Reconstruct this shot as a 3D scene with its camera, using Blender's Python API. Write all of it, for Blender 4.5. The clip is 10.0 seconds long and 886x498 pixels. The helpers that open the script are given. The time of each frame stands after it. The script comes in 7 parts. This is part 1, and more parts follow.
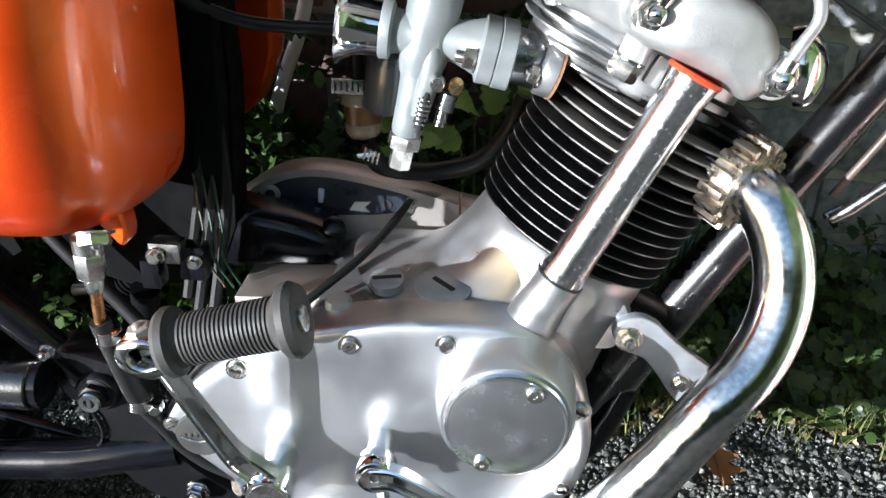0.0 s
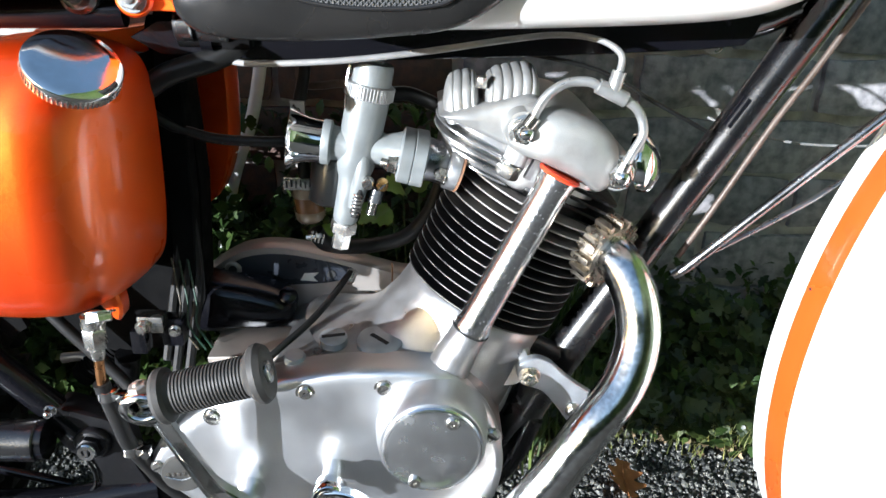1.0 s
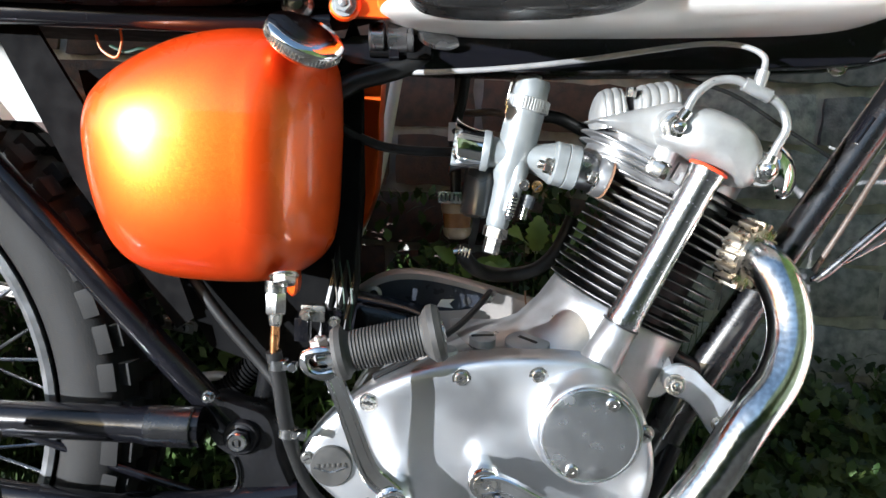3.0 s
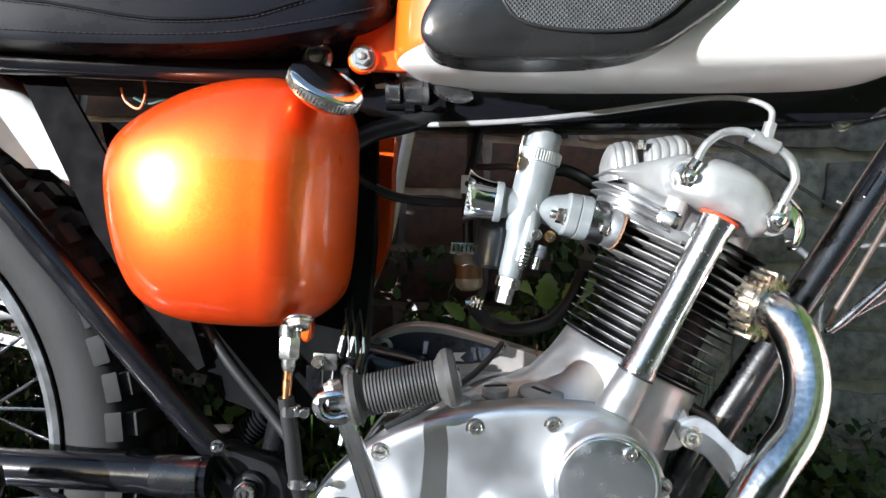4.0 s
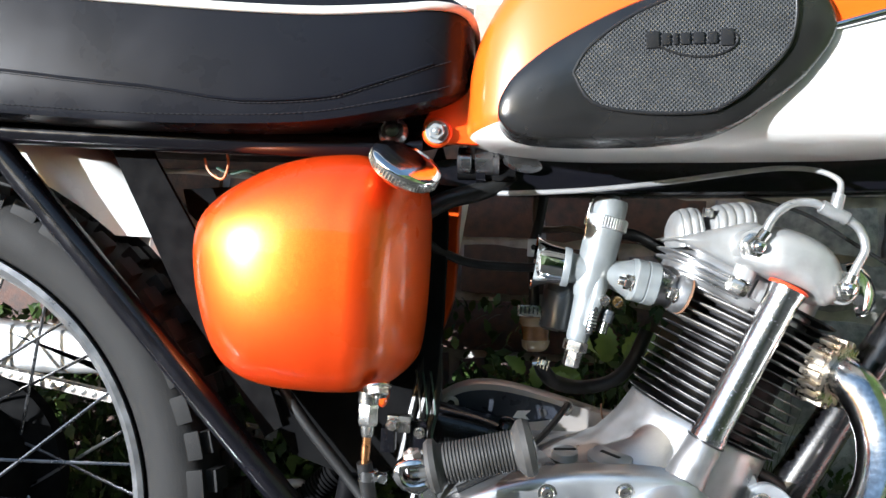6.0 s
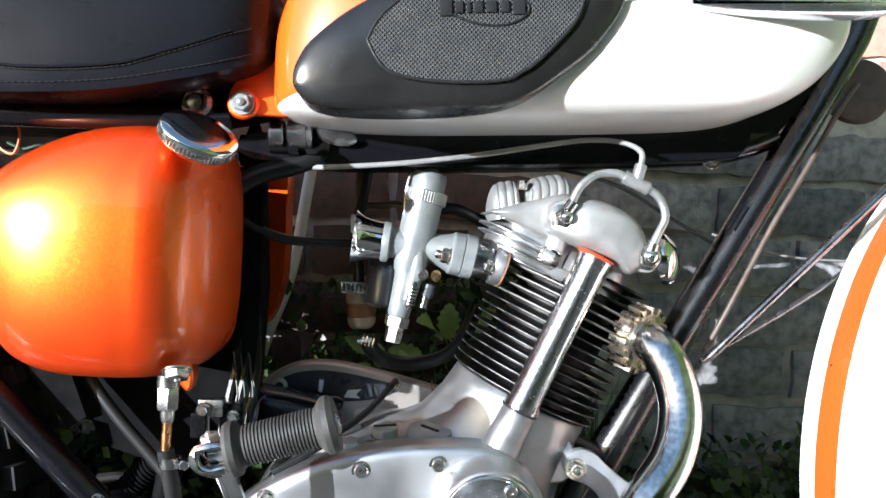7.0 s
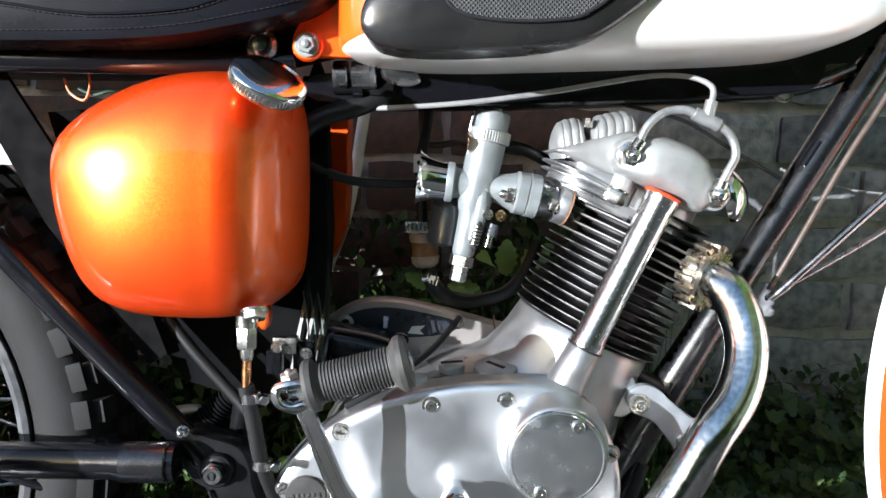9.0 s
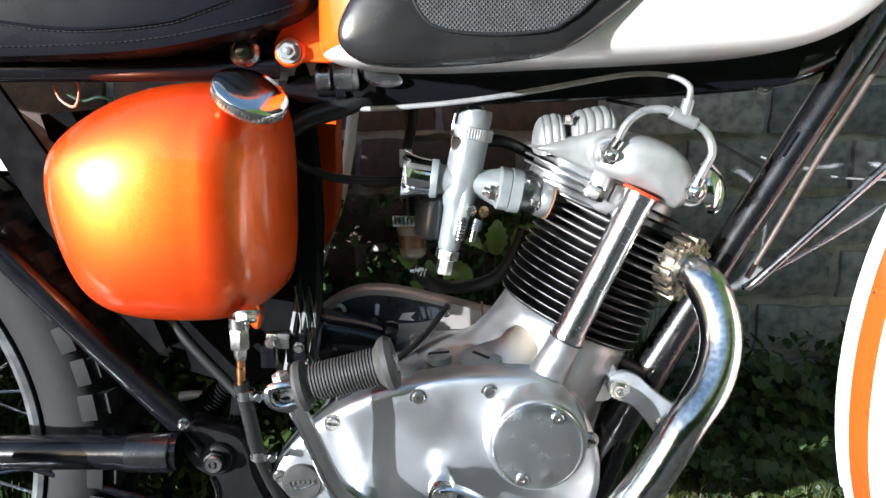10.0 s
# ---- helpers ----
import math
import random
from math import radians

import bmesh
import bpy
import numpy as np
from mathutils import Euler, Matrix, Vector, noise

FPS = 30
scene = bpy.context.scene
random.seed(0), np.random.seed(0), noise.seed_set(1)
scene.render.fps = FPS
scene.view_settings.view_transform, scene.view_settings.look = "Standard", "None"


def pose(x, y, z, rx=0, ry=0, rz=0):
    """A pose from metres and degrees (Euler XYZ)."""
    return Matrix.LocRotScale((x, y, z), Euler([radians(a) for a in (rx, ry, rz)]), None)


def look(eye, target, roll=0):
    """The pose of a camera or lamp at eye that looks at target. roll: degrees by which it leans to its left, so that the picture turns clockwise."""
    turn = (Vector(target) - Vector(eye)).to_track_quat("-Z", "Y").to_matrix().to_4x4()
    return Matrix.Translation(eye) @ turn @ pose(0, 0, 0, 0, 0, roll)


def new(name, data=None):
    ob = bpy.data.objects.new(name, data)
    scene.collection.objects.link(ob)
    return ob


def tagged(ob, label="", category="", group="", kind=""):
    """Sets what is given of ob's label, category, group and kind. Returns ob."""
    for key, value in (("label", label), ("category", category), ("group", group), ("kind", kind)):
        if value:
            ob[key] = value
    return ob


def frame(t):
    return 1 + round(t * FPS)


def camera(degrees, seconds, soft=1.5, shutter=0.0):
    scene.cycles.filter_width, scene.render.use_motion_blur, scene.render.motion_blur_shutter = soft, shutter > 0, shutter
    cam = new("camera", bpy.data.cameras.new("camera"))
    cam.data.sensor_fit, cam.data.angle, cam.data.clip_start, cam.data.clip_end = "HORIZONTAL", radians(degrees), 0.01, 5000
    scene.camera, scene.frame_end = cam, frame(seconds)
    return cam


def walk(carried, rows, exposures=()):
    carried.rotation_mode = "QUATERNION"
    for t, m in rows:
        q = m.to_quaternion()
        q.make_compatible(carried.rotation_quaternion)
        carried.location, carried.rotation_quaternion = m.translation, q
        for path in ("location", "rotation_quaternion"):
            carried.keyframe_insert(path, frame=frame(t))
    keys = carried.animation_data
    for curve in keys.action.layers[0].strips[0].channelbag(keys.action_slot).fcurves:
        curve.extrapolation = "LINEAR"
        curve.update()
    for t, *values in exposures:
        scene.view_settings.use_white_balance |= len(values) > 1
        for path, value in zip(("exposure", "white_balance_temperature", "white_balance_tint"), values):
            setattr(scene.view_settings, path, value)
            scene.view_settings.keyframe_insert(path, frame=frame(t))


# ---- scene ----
cam = camera(60.9, 10.0)
PATH = [
    (0, (0.011, -0.065, 0.532), (-0.06, 1.73, -0.348), 2.6),
    (0.5, (0.021, -0.104, 0.576), (0.028, 1.698, -0.291), 3.2),
    (1, (0.026, -0.173, 0.596), (0.089, 1.677, -0.161), 2.0),
    (1.5, (0.003, -0.238, 0.529), (0.016, 1.61, -0.235), -0.6),
    (1.6, (-0.019, -0.242, 0.503), (0.039, 1.597, -0.282), -0.5),
    (2, (-0.055, -0.259, 0.481), (-0.146, 1.615, -0.212), -0.6),
    (2.3, (-0.061, -0.253, 0.492), (-0.192, 1.675, -0.025), 0.9),
    (2.5, (-0.073, -0.247, 0.474), (-0.179, 1.726, 0.164), 1.6),
    (3, (-0.067, -0.25, 0.447), (-0.104, 1.734, 0.194), 2.6),
    (3.2, (-0.065, -0.26, 0.45), (-0.114, 1.73, 0.259), 1.8),
    (4.3, (-0.08, -0.254, 0.418), (-0.117, 1.745, 0.386), 3.6),
    (4.5, (-0.081, -0.256, 0.418), (-0.088, 1.744, 0.401), 3.3),
    (5, (-0.081, -0.262, 0.423), (-0.124, 1.738, 0.443), 3.3),
    (5.2, (-0.083, -0.258, 0.417), (-0.104, 1.741, 0.426), 4.0),
    (6.3, (-0.11, -0.279, 0.468), (-0.285, 1.714, 0.473), 2.7),
    (6.5, (-0.088, -0.272, 0.458), (-0.188, 1.725, 0.46), 3.1),
    (7, (-0.034, -0.262, 0.451), (0.079, 1.734, 0.435), 1.9),
    (7.5, (-0.032, -0.267, 0.462), (0.086, 1.729, 0.454), 3.1),
    (8, (-0.045, -0.281, 0.471), (-0.014, 1.718, 0.526), 3.3),
    (8.5, (-0.051, -0.281, 0.472), (-0.04, 1.719, 0.431), 2.0),
    (9, (-0.056, -0.265, 0.461), (-0.042, 1.724, 0.251), 1.2),
    (9.5, (-0.052, -0.272, 0.466), (-0.067, 1.717, 0.257), 1.2),
    (10, (-0.037, -0.278, 0.509), (-0.042, 1.69, 0.15), 0.2),
]
walk(cam, [(t, look(eye, target, roll)) for t, eye, target, roll in PATH], [(0.0, 1.45, 5700, 10), (5.5, 1.45, 5700, 10), (8.0, 1.36, 5700, 10), (8.6, 1.36, 5700, 10), (10.0, 1.44, 5700, 10)])

# ---- world, sun ----
SUN_TO = Vector((-0.75, -0.65, 0.125)).normalized()
world = bpy.data.worlds.new("sky")
scene.world = world
world.use_nodes = True
wn = world.node_tree.nodes
sky = wn.new("ShaderNodeTexSky")
sky.sky_type = "NISHITA"
sky.sun_disc = False
sky.sun_elevation = math.asin(SUN_TO.z)
sky.sun_rotation = math.atan2(SUN_TO.x, SUN_TO.y)
wn["Background"].inputs["Strength"].default_value = 0.15
world.node_tree.links.new(sky.outputs["Color"], wn["Background"].inputs["Color"])
sun = new("sun", bpy.data.lights.new("sun", "SUN"))
sun.data.energy, sun.data.angle, sun.data.color = 4.8, radians(0.5), (1.0, 0.98, 0.94)
sun.matrix_world = look(SUN_TO * 10, (0, 0, 0))

C = 0.415           # the motorcycle's middle plane


# ---- materials ----
def material(name, base, rough=0.5, metal=0.0, dark=None, scale=60.0, grain=900.0, bump=0.0, mix=0.5,
             coat=0.0, rough_var=0.1, per_object=0.0, spec=0.5, coat_rough=0.05, dust=0.0):
    """A surface with two scales of variation: broad stains between base and dark, and fine grain in gloss and relief."""
    m = bpy.data.materials.new(name)
    m.use_nodes = True
    nt, ns = m.node_tree, m.node_tree.nodes
    p = ns["Principled BSDF"]
    tc = ns.new("ShaderNodeTexCoord")
    broad, fine = ns.new("ShaderNodeTexNoise"), ns.new("ShaderNodeTexNoise")
    broad.inputs["Scale"].default_value, broad.inputs["Detail"].default_value = scale, 5
    fine.inputs["Scale"].default_value, fine.inputs["Detail"].default_value = grain, 3
    for n in (broad, fine):
        nt.links.new(tc.outputs["Object"], n.inputs["Vector"])
    dark = dark or tuple(0.6 * v for v in base)
    ramp = ns.new("ShaderNodeValToRGB")
    ramp.color_ramp.elements[0].position, ramp.color_ramp.elements[1].position = 0.5 - 0.5 * mix, 0.62
    ramp.color_ramp.elements[0].color, ramp.color_ramp.elements[1].color = (*dark, 1), (*base, 1)
    nt.links.new(broad.outputs["Fac"], ramp.inputs["Fac"])
    colour = ramp.outputs["Color"]
    if per_object:
        info = ns.new("ShaderNodeObjectInfo")
        hsv = ns.new("ShaderNodeHueSaturation")
        rng = ns.new("ShaderNodeMapRange")
        rng.inputs["To Min"].default_value, rng.inputs["To Max"].default_value = 1 - per_object, 1 + per_object
        nt.links.new(info.outputs["Random"], rng.inputs["Value"])
        nt.links.new(rng.outputs["Result"], hsv.inputs["Value"])
        nt.links.new(colour, hsv.inputs["Color"])
        colour = hsv.outputs["Color"]
    if dust:
        specks, cut, over = ns.new("ShaderNodeTexNoise"), ns.new("ShaderNodeMapRange"), ns.new("ShaderNodeMix")
        specks.inputs["Scale"].default_value, specks.inputs["Detail"].default_value = 700, 4
        nt.links.new(tc.outputs["Object"], specks.inputs["Vector"])
        cut.inputs["From Min"].default_value, cut.inputs["From Max"].default_value, cut.inputs["To Max"].default_value = 0.68, 0.78, 0.6 * dust
        nt.links.new(specks.outputs["Fac"], cut.inputs["Value"])
        over.data_type = "RGBA"
        over.inputs["B"].default_value = (0.35, 0.34, 0.32, 1)
        nt.links.new(cut.outputs["Result"], over.inputs["Factor"])
        nt.links.new(colour, over.inputs["A"])
        colour = over.outputs["Result"]
    nt.links.new(colour, p.inputs["Base Color"])
    rr = ns.new("ShaderNodeMapRange")
    rr.inputs["From Min"].default_value, rr.inputs["From Max"].default_value = 0.3, 0.7
    rr.inputs["To Min"].default_value, rr.inputs["To Max"].default_value = max(0.01, rough - rough_var), min(1, rough + rough_var)
    nt.links.new(broad.outputs["Fac"], rr.inputs["Value"])
    nt.links.new(rr.outputs["Result"], p.inputs["Roughness"])
    p.inputs["Metallic"].default_value = metal
    p.inputs["Coat Weight"].default_value = coat
    p.inputs["Coat Roughness"].default_value = coat_rough
    p.inputs["Specular IOR Level"].default_value = spec
    if bump:
        b = ns.new("ShaderNodeBump")
        b.inputs["Strength"].default_value, b.inputs["Distance"].default_value = bump, 0.001
        nt.links.new(fine.outputs["Fac"], b.inputs["Height"])
        nt.links.new(b.outputs["Normal"], p.inputs["Normal"])
    return m


ORANGE = material("orange_paint", (0.66, 0.026, 0.0006), 0.28, 0.0, (0.60, 0.020, 0.0006), 9, coat=0.6, rough_var=0.02, coat_rough=0.06, spec=0.55)


def candy(top, amount):
    """Translucent colour over a coat of gold flakes, each flake tilted a little its own way."""
    nt = top.node_tree
    ns = nt.nodes
    first, second, both = ns["Principled BSDF"], ns.new("ShaderNodeBsdfPrincipled"), ns.new("ShaderNodeMixShader")
    second.inputs["Metallic"].default_value, second.inputs["Coat Weight"].default_value = 1.0, 0.6
    second.inputs["Coat Roughness"].default_value = 0.06
    second.inputs["Base Color"].default_value = (1.0, 0.225, 0.012, 1)
    second.inputs["Roughness"].default_value = 0.47
    tc, cells, tilt, geo = ns.new("ShaderNodeTexCoord"), ns.new("ShaderNodeTexVoronoi"), ns.new("ShaderNodeVectorMath"), ns.new("ShaderNodeNewGeometry")
    total, unit = ns.new("ShaderNodeVectorMath"), ns.new("ShaderNodeVectorMath")
    cells.inputs["Scale"].default_value = 2100
    nt.links.new(tc.outputs["Object"], cells.inputs["Vector"])
    tilt.operation, total.operation, unit.operation = "MULTIPLY_ADD", "ADD", "NORMALIZE"
    tilt.inputs[1].default_value, tilt.inputs[2].default_value = (0.13, 0.13, 0.13), (-0.065, -0.065, -0.065)
    nt.links.new(cells.outputs["Color"], tilt.inputs[0])
    nt.links.new(tilt.outputs["Vector"], total.inputs[0])
    nt.links.new(geo.outputs["Normal"], total.inputs[1])
    nt.links.new(total.outputs["Vector"], unit.inputs[0])
    nt.links.new(unit.outputs["Vector"], second.inputs["Normal"])
    both.inputs["Fac"].default_value = amount
    nt.links.new(first.outputs["BSDF"], both.inputs[1])
    nt.links.new(second.outputs["BSDF"], both.inputs[2])
    nt.links.new(both.outputs["Shader"], ns["Material Output"].inputs["Surface"])


candy(ORANGE, 0.46)
STRIPE = material("stripe_orange_paint", (0.78, 0.080, 0.008), 0.3, 0, (0.72, 0.068, 0.007), 12, coat=0.5)
WHITE = material("white_paint", (0.80, 0.80, 0.77), 0.3, 0, (0.74, 0.74, 0.70), 14, coat=0.6)
CHROME = material("chrome", (0.86, 0.87, 0.88), 0.07, 1, (0.70, 0.69, 0.66), 45, rough_var=0.05, bump=0.02)
OLD_CHROME = material("pitted_chrome", (0.68, 0.68, 0.68), 0.12, 1, (0.42, 0.415, 0.41), 240, 1300, rough_var=0.05, bump=0.08, mix=0.5)
SILENCER = material("dulled_silencer_chrome", (0.78, 0.79, 0.81), 0.20, 1, (0.62, 0.62, 0.62), 60, 700, rough_var=0.06, bump=0.03, mix=0.8)
POLISHED = material("polished_alloy", (0.68, 0.695, 0.71), 0.37, 0.97, (0.56, 0.57, 0.59), 26, 500, rough_var=0.06, bump=0.03, mix=0.7)
SATIN = material("satin_alloy", (0.80, 0.82, 0.84), 0.24, 0.98, (0.76, 0.77, 0.79), 70, 600, rough_var=0.06, bump=0.05, mix=0.9)
CAST = material("cast_alloy", (0.45, 0.455, 0.46), 0.37, 0.85, (0.32, 0.315, 0.305), 40, 600, bump=0.10)
DULL = material("dull_case_alloy", (0.50, 0.455, 0.41), 0.40, 0.75, (0.28, 0.25, 0.22), 14, 600, bump=0.12)
CARB = material("grey_zinc_alloy", (0.25, 0.27, 0.27), 0.42, 0.3, (0.20, 0.215, 0.215), 60, 900, bump=0.10)
CAP_ALLOY = material("bright_cast_alloy", (0.42, 0.425, 0.415), 0.46, 0.6, (0.31, 0.31, 0.30), 70, 1100, bump=0.22, mix=0.7)
CASE_DARK = material("dark_inner_casting", (0.045, 0.050, 0.062), 0.28, 0.4, (0.022, 0.024, 0.030), 30, 500, bump=0.1)
CAP_STEEL = material("dull_plug_metal", (0.40, 0.425, 0.45), 0.40, 0.55, (0.28, 0.29, 0.30), 60, 800, bump=0.08, mix=0.6)
BADGE = material("dulled_badge_chrome", (0.52, 0.57, 0.64), 0.30, 0.9, (0.30, 0.33, 0.38), 160, 900, rough_var=0.08, bump=0.25, mix=0.7)
PIPE_ZINC = material("zinc_plated_pipe", (0.44, 0.45, 0.45), 0.36, 0.7, (0.33, 0.33, 0.32), 80, 600, bump=0.2)
BOWL = material("float_bowl_plastic", (0.07, 0.078, 0.085), 0.3, 0, (0.045, 0.05, 0.055), 60, coat=0.3)
RIM = material("weathered_rim", (0.27, 0.275, 0.28), 0.34, 0.6, (0.13, 0.13, 0.13), 40, 600, bump=0.12)
DARK_RIM = material("dulled_rim", (0.34, 0.34, 0.35), 0.28, 1, (0.18, 0.18, 0.18), 30, 500, bump=0.1)
STEEL = material("plated_steel", (0.64, 0.63, 0.60), 0.26, 1, (0.50, 0.47, 0.42), 90, 900, rough_var=0.06, bump=0.03)
BLACK = material("black_enamel", (0.0035, 0.0035, 0.0055), 0.20, 0, (0.006, 0.006, 0.007), 40, 260, rough_var=0.09, bump=0.06, spec=0.4, dust=0.3)
PLATE_BLACK = material("black_plate_enamel", (0.004, 0.004, 0.005), 0.36, 0, (0.008, 0.008, 0.008), 40, 260, rough_var=0.12, bump=0.18, spec=0.3, dust=0.4)
TUBE_BLACK = material("scuffed_black_enamel", (0.003, 0.003, 0.004), 0.26, 0, (0.006, 0.006, 0.006), 50, 520, rough_var=0.10, bump=0.16, spec=0.5, coat=1.0, coat_rough=0.20, dust=0.5)
MATT_BLACK = material("matt_black", (0.0035, 0.0035, 0.0037), 0.75, 0, (0.006, 0.006, 0.006), 60, 300, bump=0.15, spec=0.05, dust=0.08)
FIN_BLACK = material("black_cylinder_paint", (0.008, 0.008, 0.009), 0.48, 0, (0.016, 0.015, 0.014), 60, bump=0.2, spec=0.3)
BARE_FIN = material("bare_fin_metal", (0.20, 0.19, 0.175), 0.5, 0.4, (0.07, 0.066, 0.06), 60, 700, bump=0.25)
RUST = material("rusty_gasket", (0.30, 0.15, 0.075), 0.8, 0, (0.16, 0.10, 0.07), 300, 900, bump=0.3)
FIN_EDGE = material("worn_fin_edge", (0.17, 0.165, 0.155), 0.45, 0.5, (0.022, 0.022, 0.022), 60, bump=0.4, mix=0.10)
RUBBER = material("black_rubber", (0.013, 0.013, 0.014), 0.36, 0, (0.020, 0.019, 0.018), 35, 1500, bump=0.1, spec=0.4, dust=0.3)
PAD = material("knee_pad_rubber", (0.014, 0.0135, 0.013), 0.24, 0, (0.009, 0.009, 0.009), 30, 1500, bump=0.08, rough_var=0.06, spec=0.8, dust=0.15)
GREY_RUBBER = material("weathered_rubber", (0.043, 0.041, 0.038), 0.6, 0, (0.024, 0.023, 0.021), 40, 1200, bump=0.25, dust=0.3)
TYRE = material("tyre_rubber", (0.022, 0.0215, 0.0205), 0.7, 0, (0.014, 0.014, 0.0136), 30, 900, bump=0.3, spec=0.2, dust=0.2)
VINYL = material("black_vinyl", (0.0065, 0.007, 0.010), 0.30, 0, (0.0095, 0.010, 0.0125), 25, 1400, bump=0.06, rough_var=0.06, spec=0.14)
PIPING = material("white_piping", (0.74, 0.73, 0.66), 0.45, 0, (0.62, 0.60, 0.52), 40)
THREAD = material("grey_thread", (0.010, 0.010, 0.012), 0.8, 0)
BRASS = material("brass", (0.62, 0.40, 0.16), 0.3, 1, (0.42, 0.25, 0.09), 120)
COPPER = material("copper", (0.60, 0.30, 0.13), 0.3, 1, (0.40, 0.18, 0.07), 90)
RED_SEAL = material("red_sealant", (0.75, 0.06, 0.015), 0.4, 0, (0.6, 0.04, 0.01), 200, bump=0.3)
CABLE = material("black_cable", (0.009, 0.009, 0.009), 0.38, 0, (0.015, 0.015, 0.014), 60, spec=0.3)
GREY_CABLE = material("grey_cable", (0.24, 0.24, 0.235), 0.4, 0, (0.15, 0.15, 0.145), 50)
WHITE_TUBE = material("white_plastic_tube", (0.62, 0.63, 0.62), 0.4, 0, (0.5, 0.5, 0.48), 40)
HOSE = material("black_hose", (0.013, 0.013, 0.013), 0.45, 0, (0.024, 0.023, 0.022), 40, spec=0.3)
AMBER = material("amber_fuel_filter", (0.17, 0.08, 0.025), 0.16, 0, (0.08, 0.036, 0.014), 60, coat=0.5)
CLEAR = material("yellowed_plastic", (0.21, 0.165, 0.10), 0.25, 0, (0.14, 0.105, 0.07), 60, coat=0.5)
PITTED = material("pitted_tube_chrome", (0.78, 0.78, 0.79), 0.22, 1, (0.52, 0.52, 0.52), 500, 900, rough_var=0.06, bump=0.04, mix=0.6)
HORN = material("brown_horn_paint", (0.11, 0.085, 0.07), 0.45, 0.3, (0.06, 0.045, 0.035), 60, bump=0.2)
FIN_BRASSY = material("tarnished_clamp_metal", (0.52, 0.47, 0.39), 0.30, 1, (0.26, 0.22, 0.17), 160, 500, bump=0.2)
LINING = material("pale_gold_lining", (0.72, 0.64, 0.48), 0.4, 0, (0.66, 0.57, 0.42), 40)
COPPER_WIRE = material("orange_wire", (0.60, 0.20, 0.05), 0.5, 0)
GREEN_WIRE = material("green_wire", (0.012, 0.045, 0.026), 0.5, 0)
BEIGE_WIRE = material("beige_wire", (0.08, 0.07, 0.05), 0.5, 0)
PLUG = material("dull_grey_plug", (0.055, 0.054, 0.050), 0.5, 0.2, (0.035, 0.034, 0.032), 60, 900, bump=0.1)
# Dark colour stands for the shade in slots and holes; also dark marks.
BLACK_HOLE = material("slot_shade_and_marks", (0.02, 0.02, 0.02), 0.9, 0)


# ---- mesh helpers ----
def catmull(pts, n=6, closed=False):
    """A smooth line through the points, n steps a span."""
    pts = [Vector(p) for p in pts]
    k, out = len(pts), []
    for i in range(k if closed else k - 1):
        if closed:
            a, b, c, d = (pts[(i + j) % k] for j in (-1, 0, 1, 2))
        else:
            a, b, c, d = pts[max(i - 1, 0)], pts[i], pts[i + 1], pts[min(i + 2, k - 1)]
        for j in range(n):
            t = j / n
            out.append(0.5 * (2 * b + (c - a) * t + (2 * a - 5 * b + 4 * c - d) * t**2 + (3 * b - a - 3 * c + d) * t**3))
    if not closed:
        out.append(pts[-1].copy())
    return out


def rings(bm, loops, cap=(True, True), closed=False):
    """Skins a row of rings of equal length."""
    vs = [[bm.verts.new(p) for p in loop] for loop in loops]
    k = len(vs[0])
    for a, b in zip(vs, vs[1:] + (vs[:1] if closed else [])):
        for i in range(k):
            bm.faces.new((a[i], a[(i + 1) % k], b[(i + 1) % k], b[i]))
    if not closed:
        if cap[0]:
            bm.faces.new(vs[0][::-1])
        if cap[1]:
            bm.faces.new(vs[-1])
    return vs


def tube(pts, r, seg=12, n=6, bm=None, smooth=True, oval=1.0):
    """A round bar along a line; r: one radius, or one for each point."""
    bm = bm or bmesh.new()
    radii = list(r) if isinstance(r, (list, tuple)) else [r] * len(pts)
    if smooth and len(pts) > 2:
        line = catmull(pts, n)
        rad = [v.x for v in catmull([(q, 0, 0) for q in radii], n)]
    else:
        line, rad = [Vector(p) for p in pts], radii
    loops, side = [], None
    for i, p in enumerate(line):
        way = (line[min(i + 1, len(line) - 1)] - line[max(i - 1, 0)]).normalized()
        if side is None:
            side = way.orthogonal().normalized()
        side = (side - way * side.dot(way)).normalized()
        up = way.cross(side)
        loops.append([p + rad[i] * (math.cos(a) * side + oval * math.sin(a) * up) for a in (2 * math.pi * j / seg for j in range(seg))])
    rings(bm, loops)
    return bm


def lathe(profile, origin, axis, seg=28, bm=None, turn=0.0):
    """A turned piece: profile rows of (height along the axis, radius)."""
    bm = bm or bmesh.new()
    axis, origin = Vector(axis).normalized(), Vector(origin)
    side = axis.orthogonal().normalized()
    up = axis.cross(side)
    angles = [turn + 2 * math.pi * j / seg for j in range(seg)]
    rings(bm, [[origin + axis * h + max(r, 1e-5) * (math.cos(a) * side + math.sin(a) * up) for a in angles] for h, r in profile])
    return bm


def outline(pts, n=5):
    """A smooth closed outline in the plane of the motorcycle, counted so that it turns one way."""
    line = [(p.x, p.y) for p in catmull([(x, z, 0) for x, z in pts], n, closed=True)]
    area = sum(a[0] * b[1] - b[0] * a[1] for a, b in zip(line, line[1:] + line[:1]))
    return line if area > 0 else line[::-1]


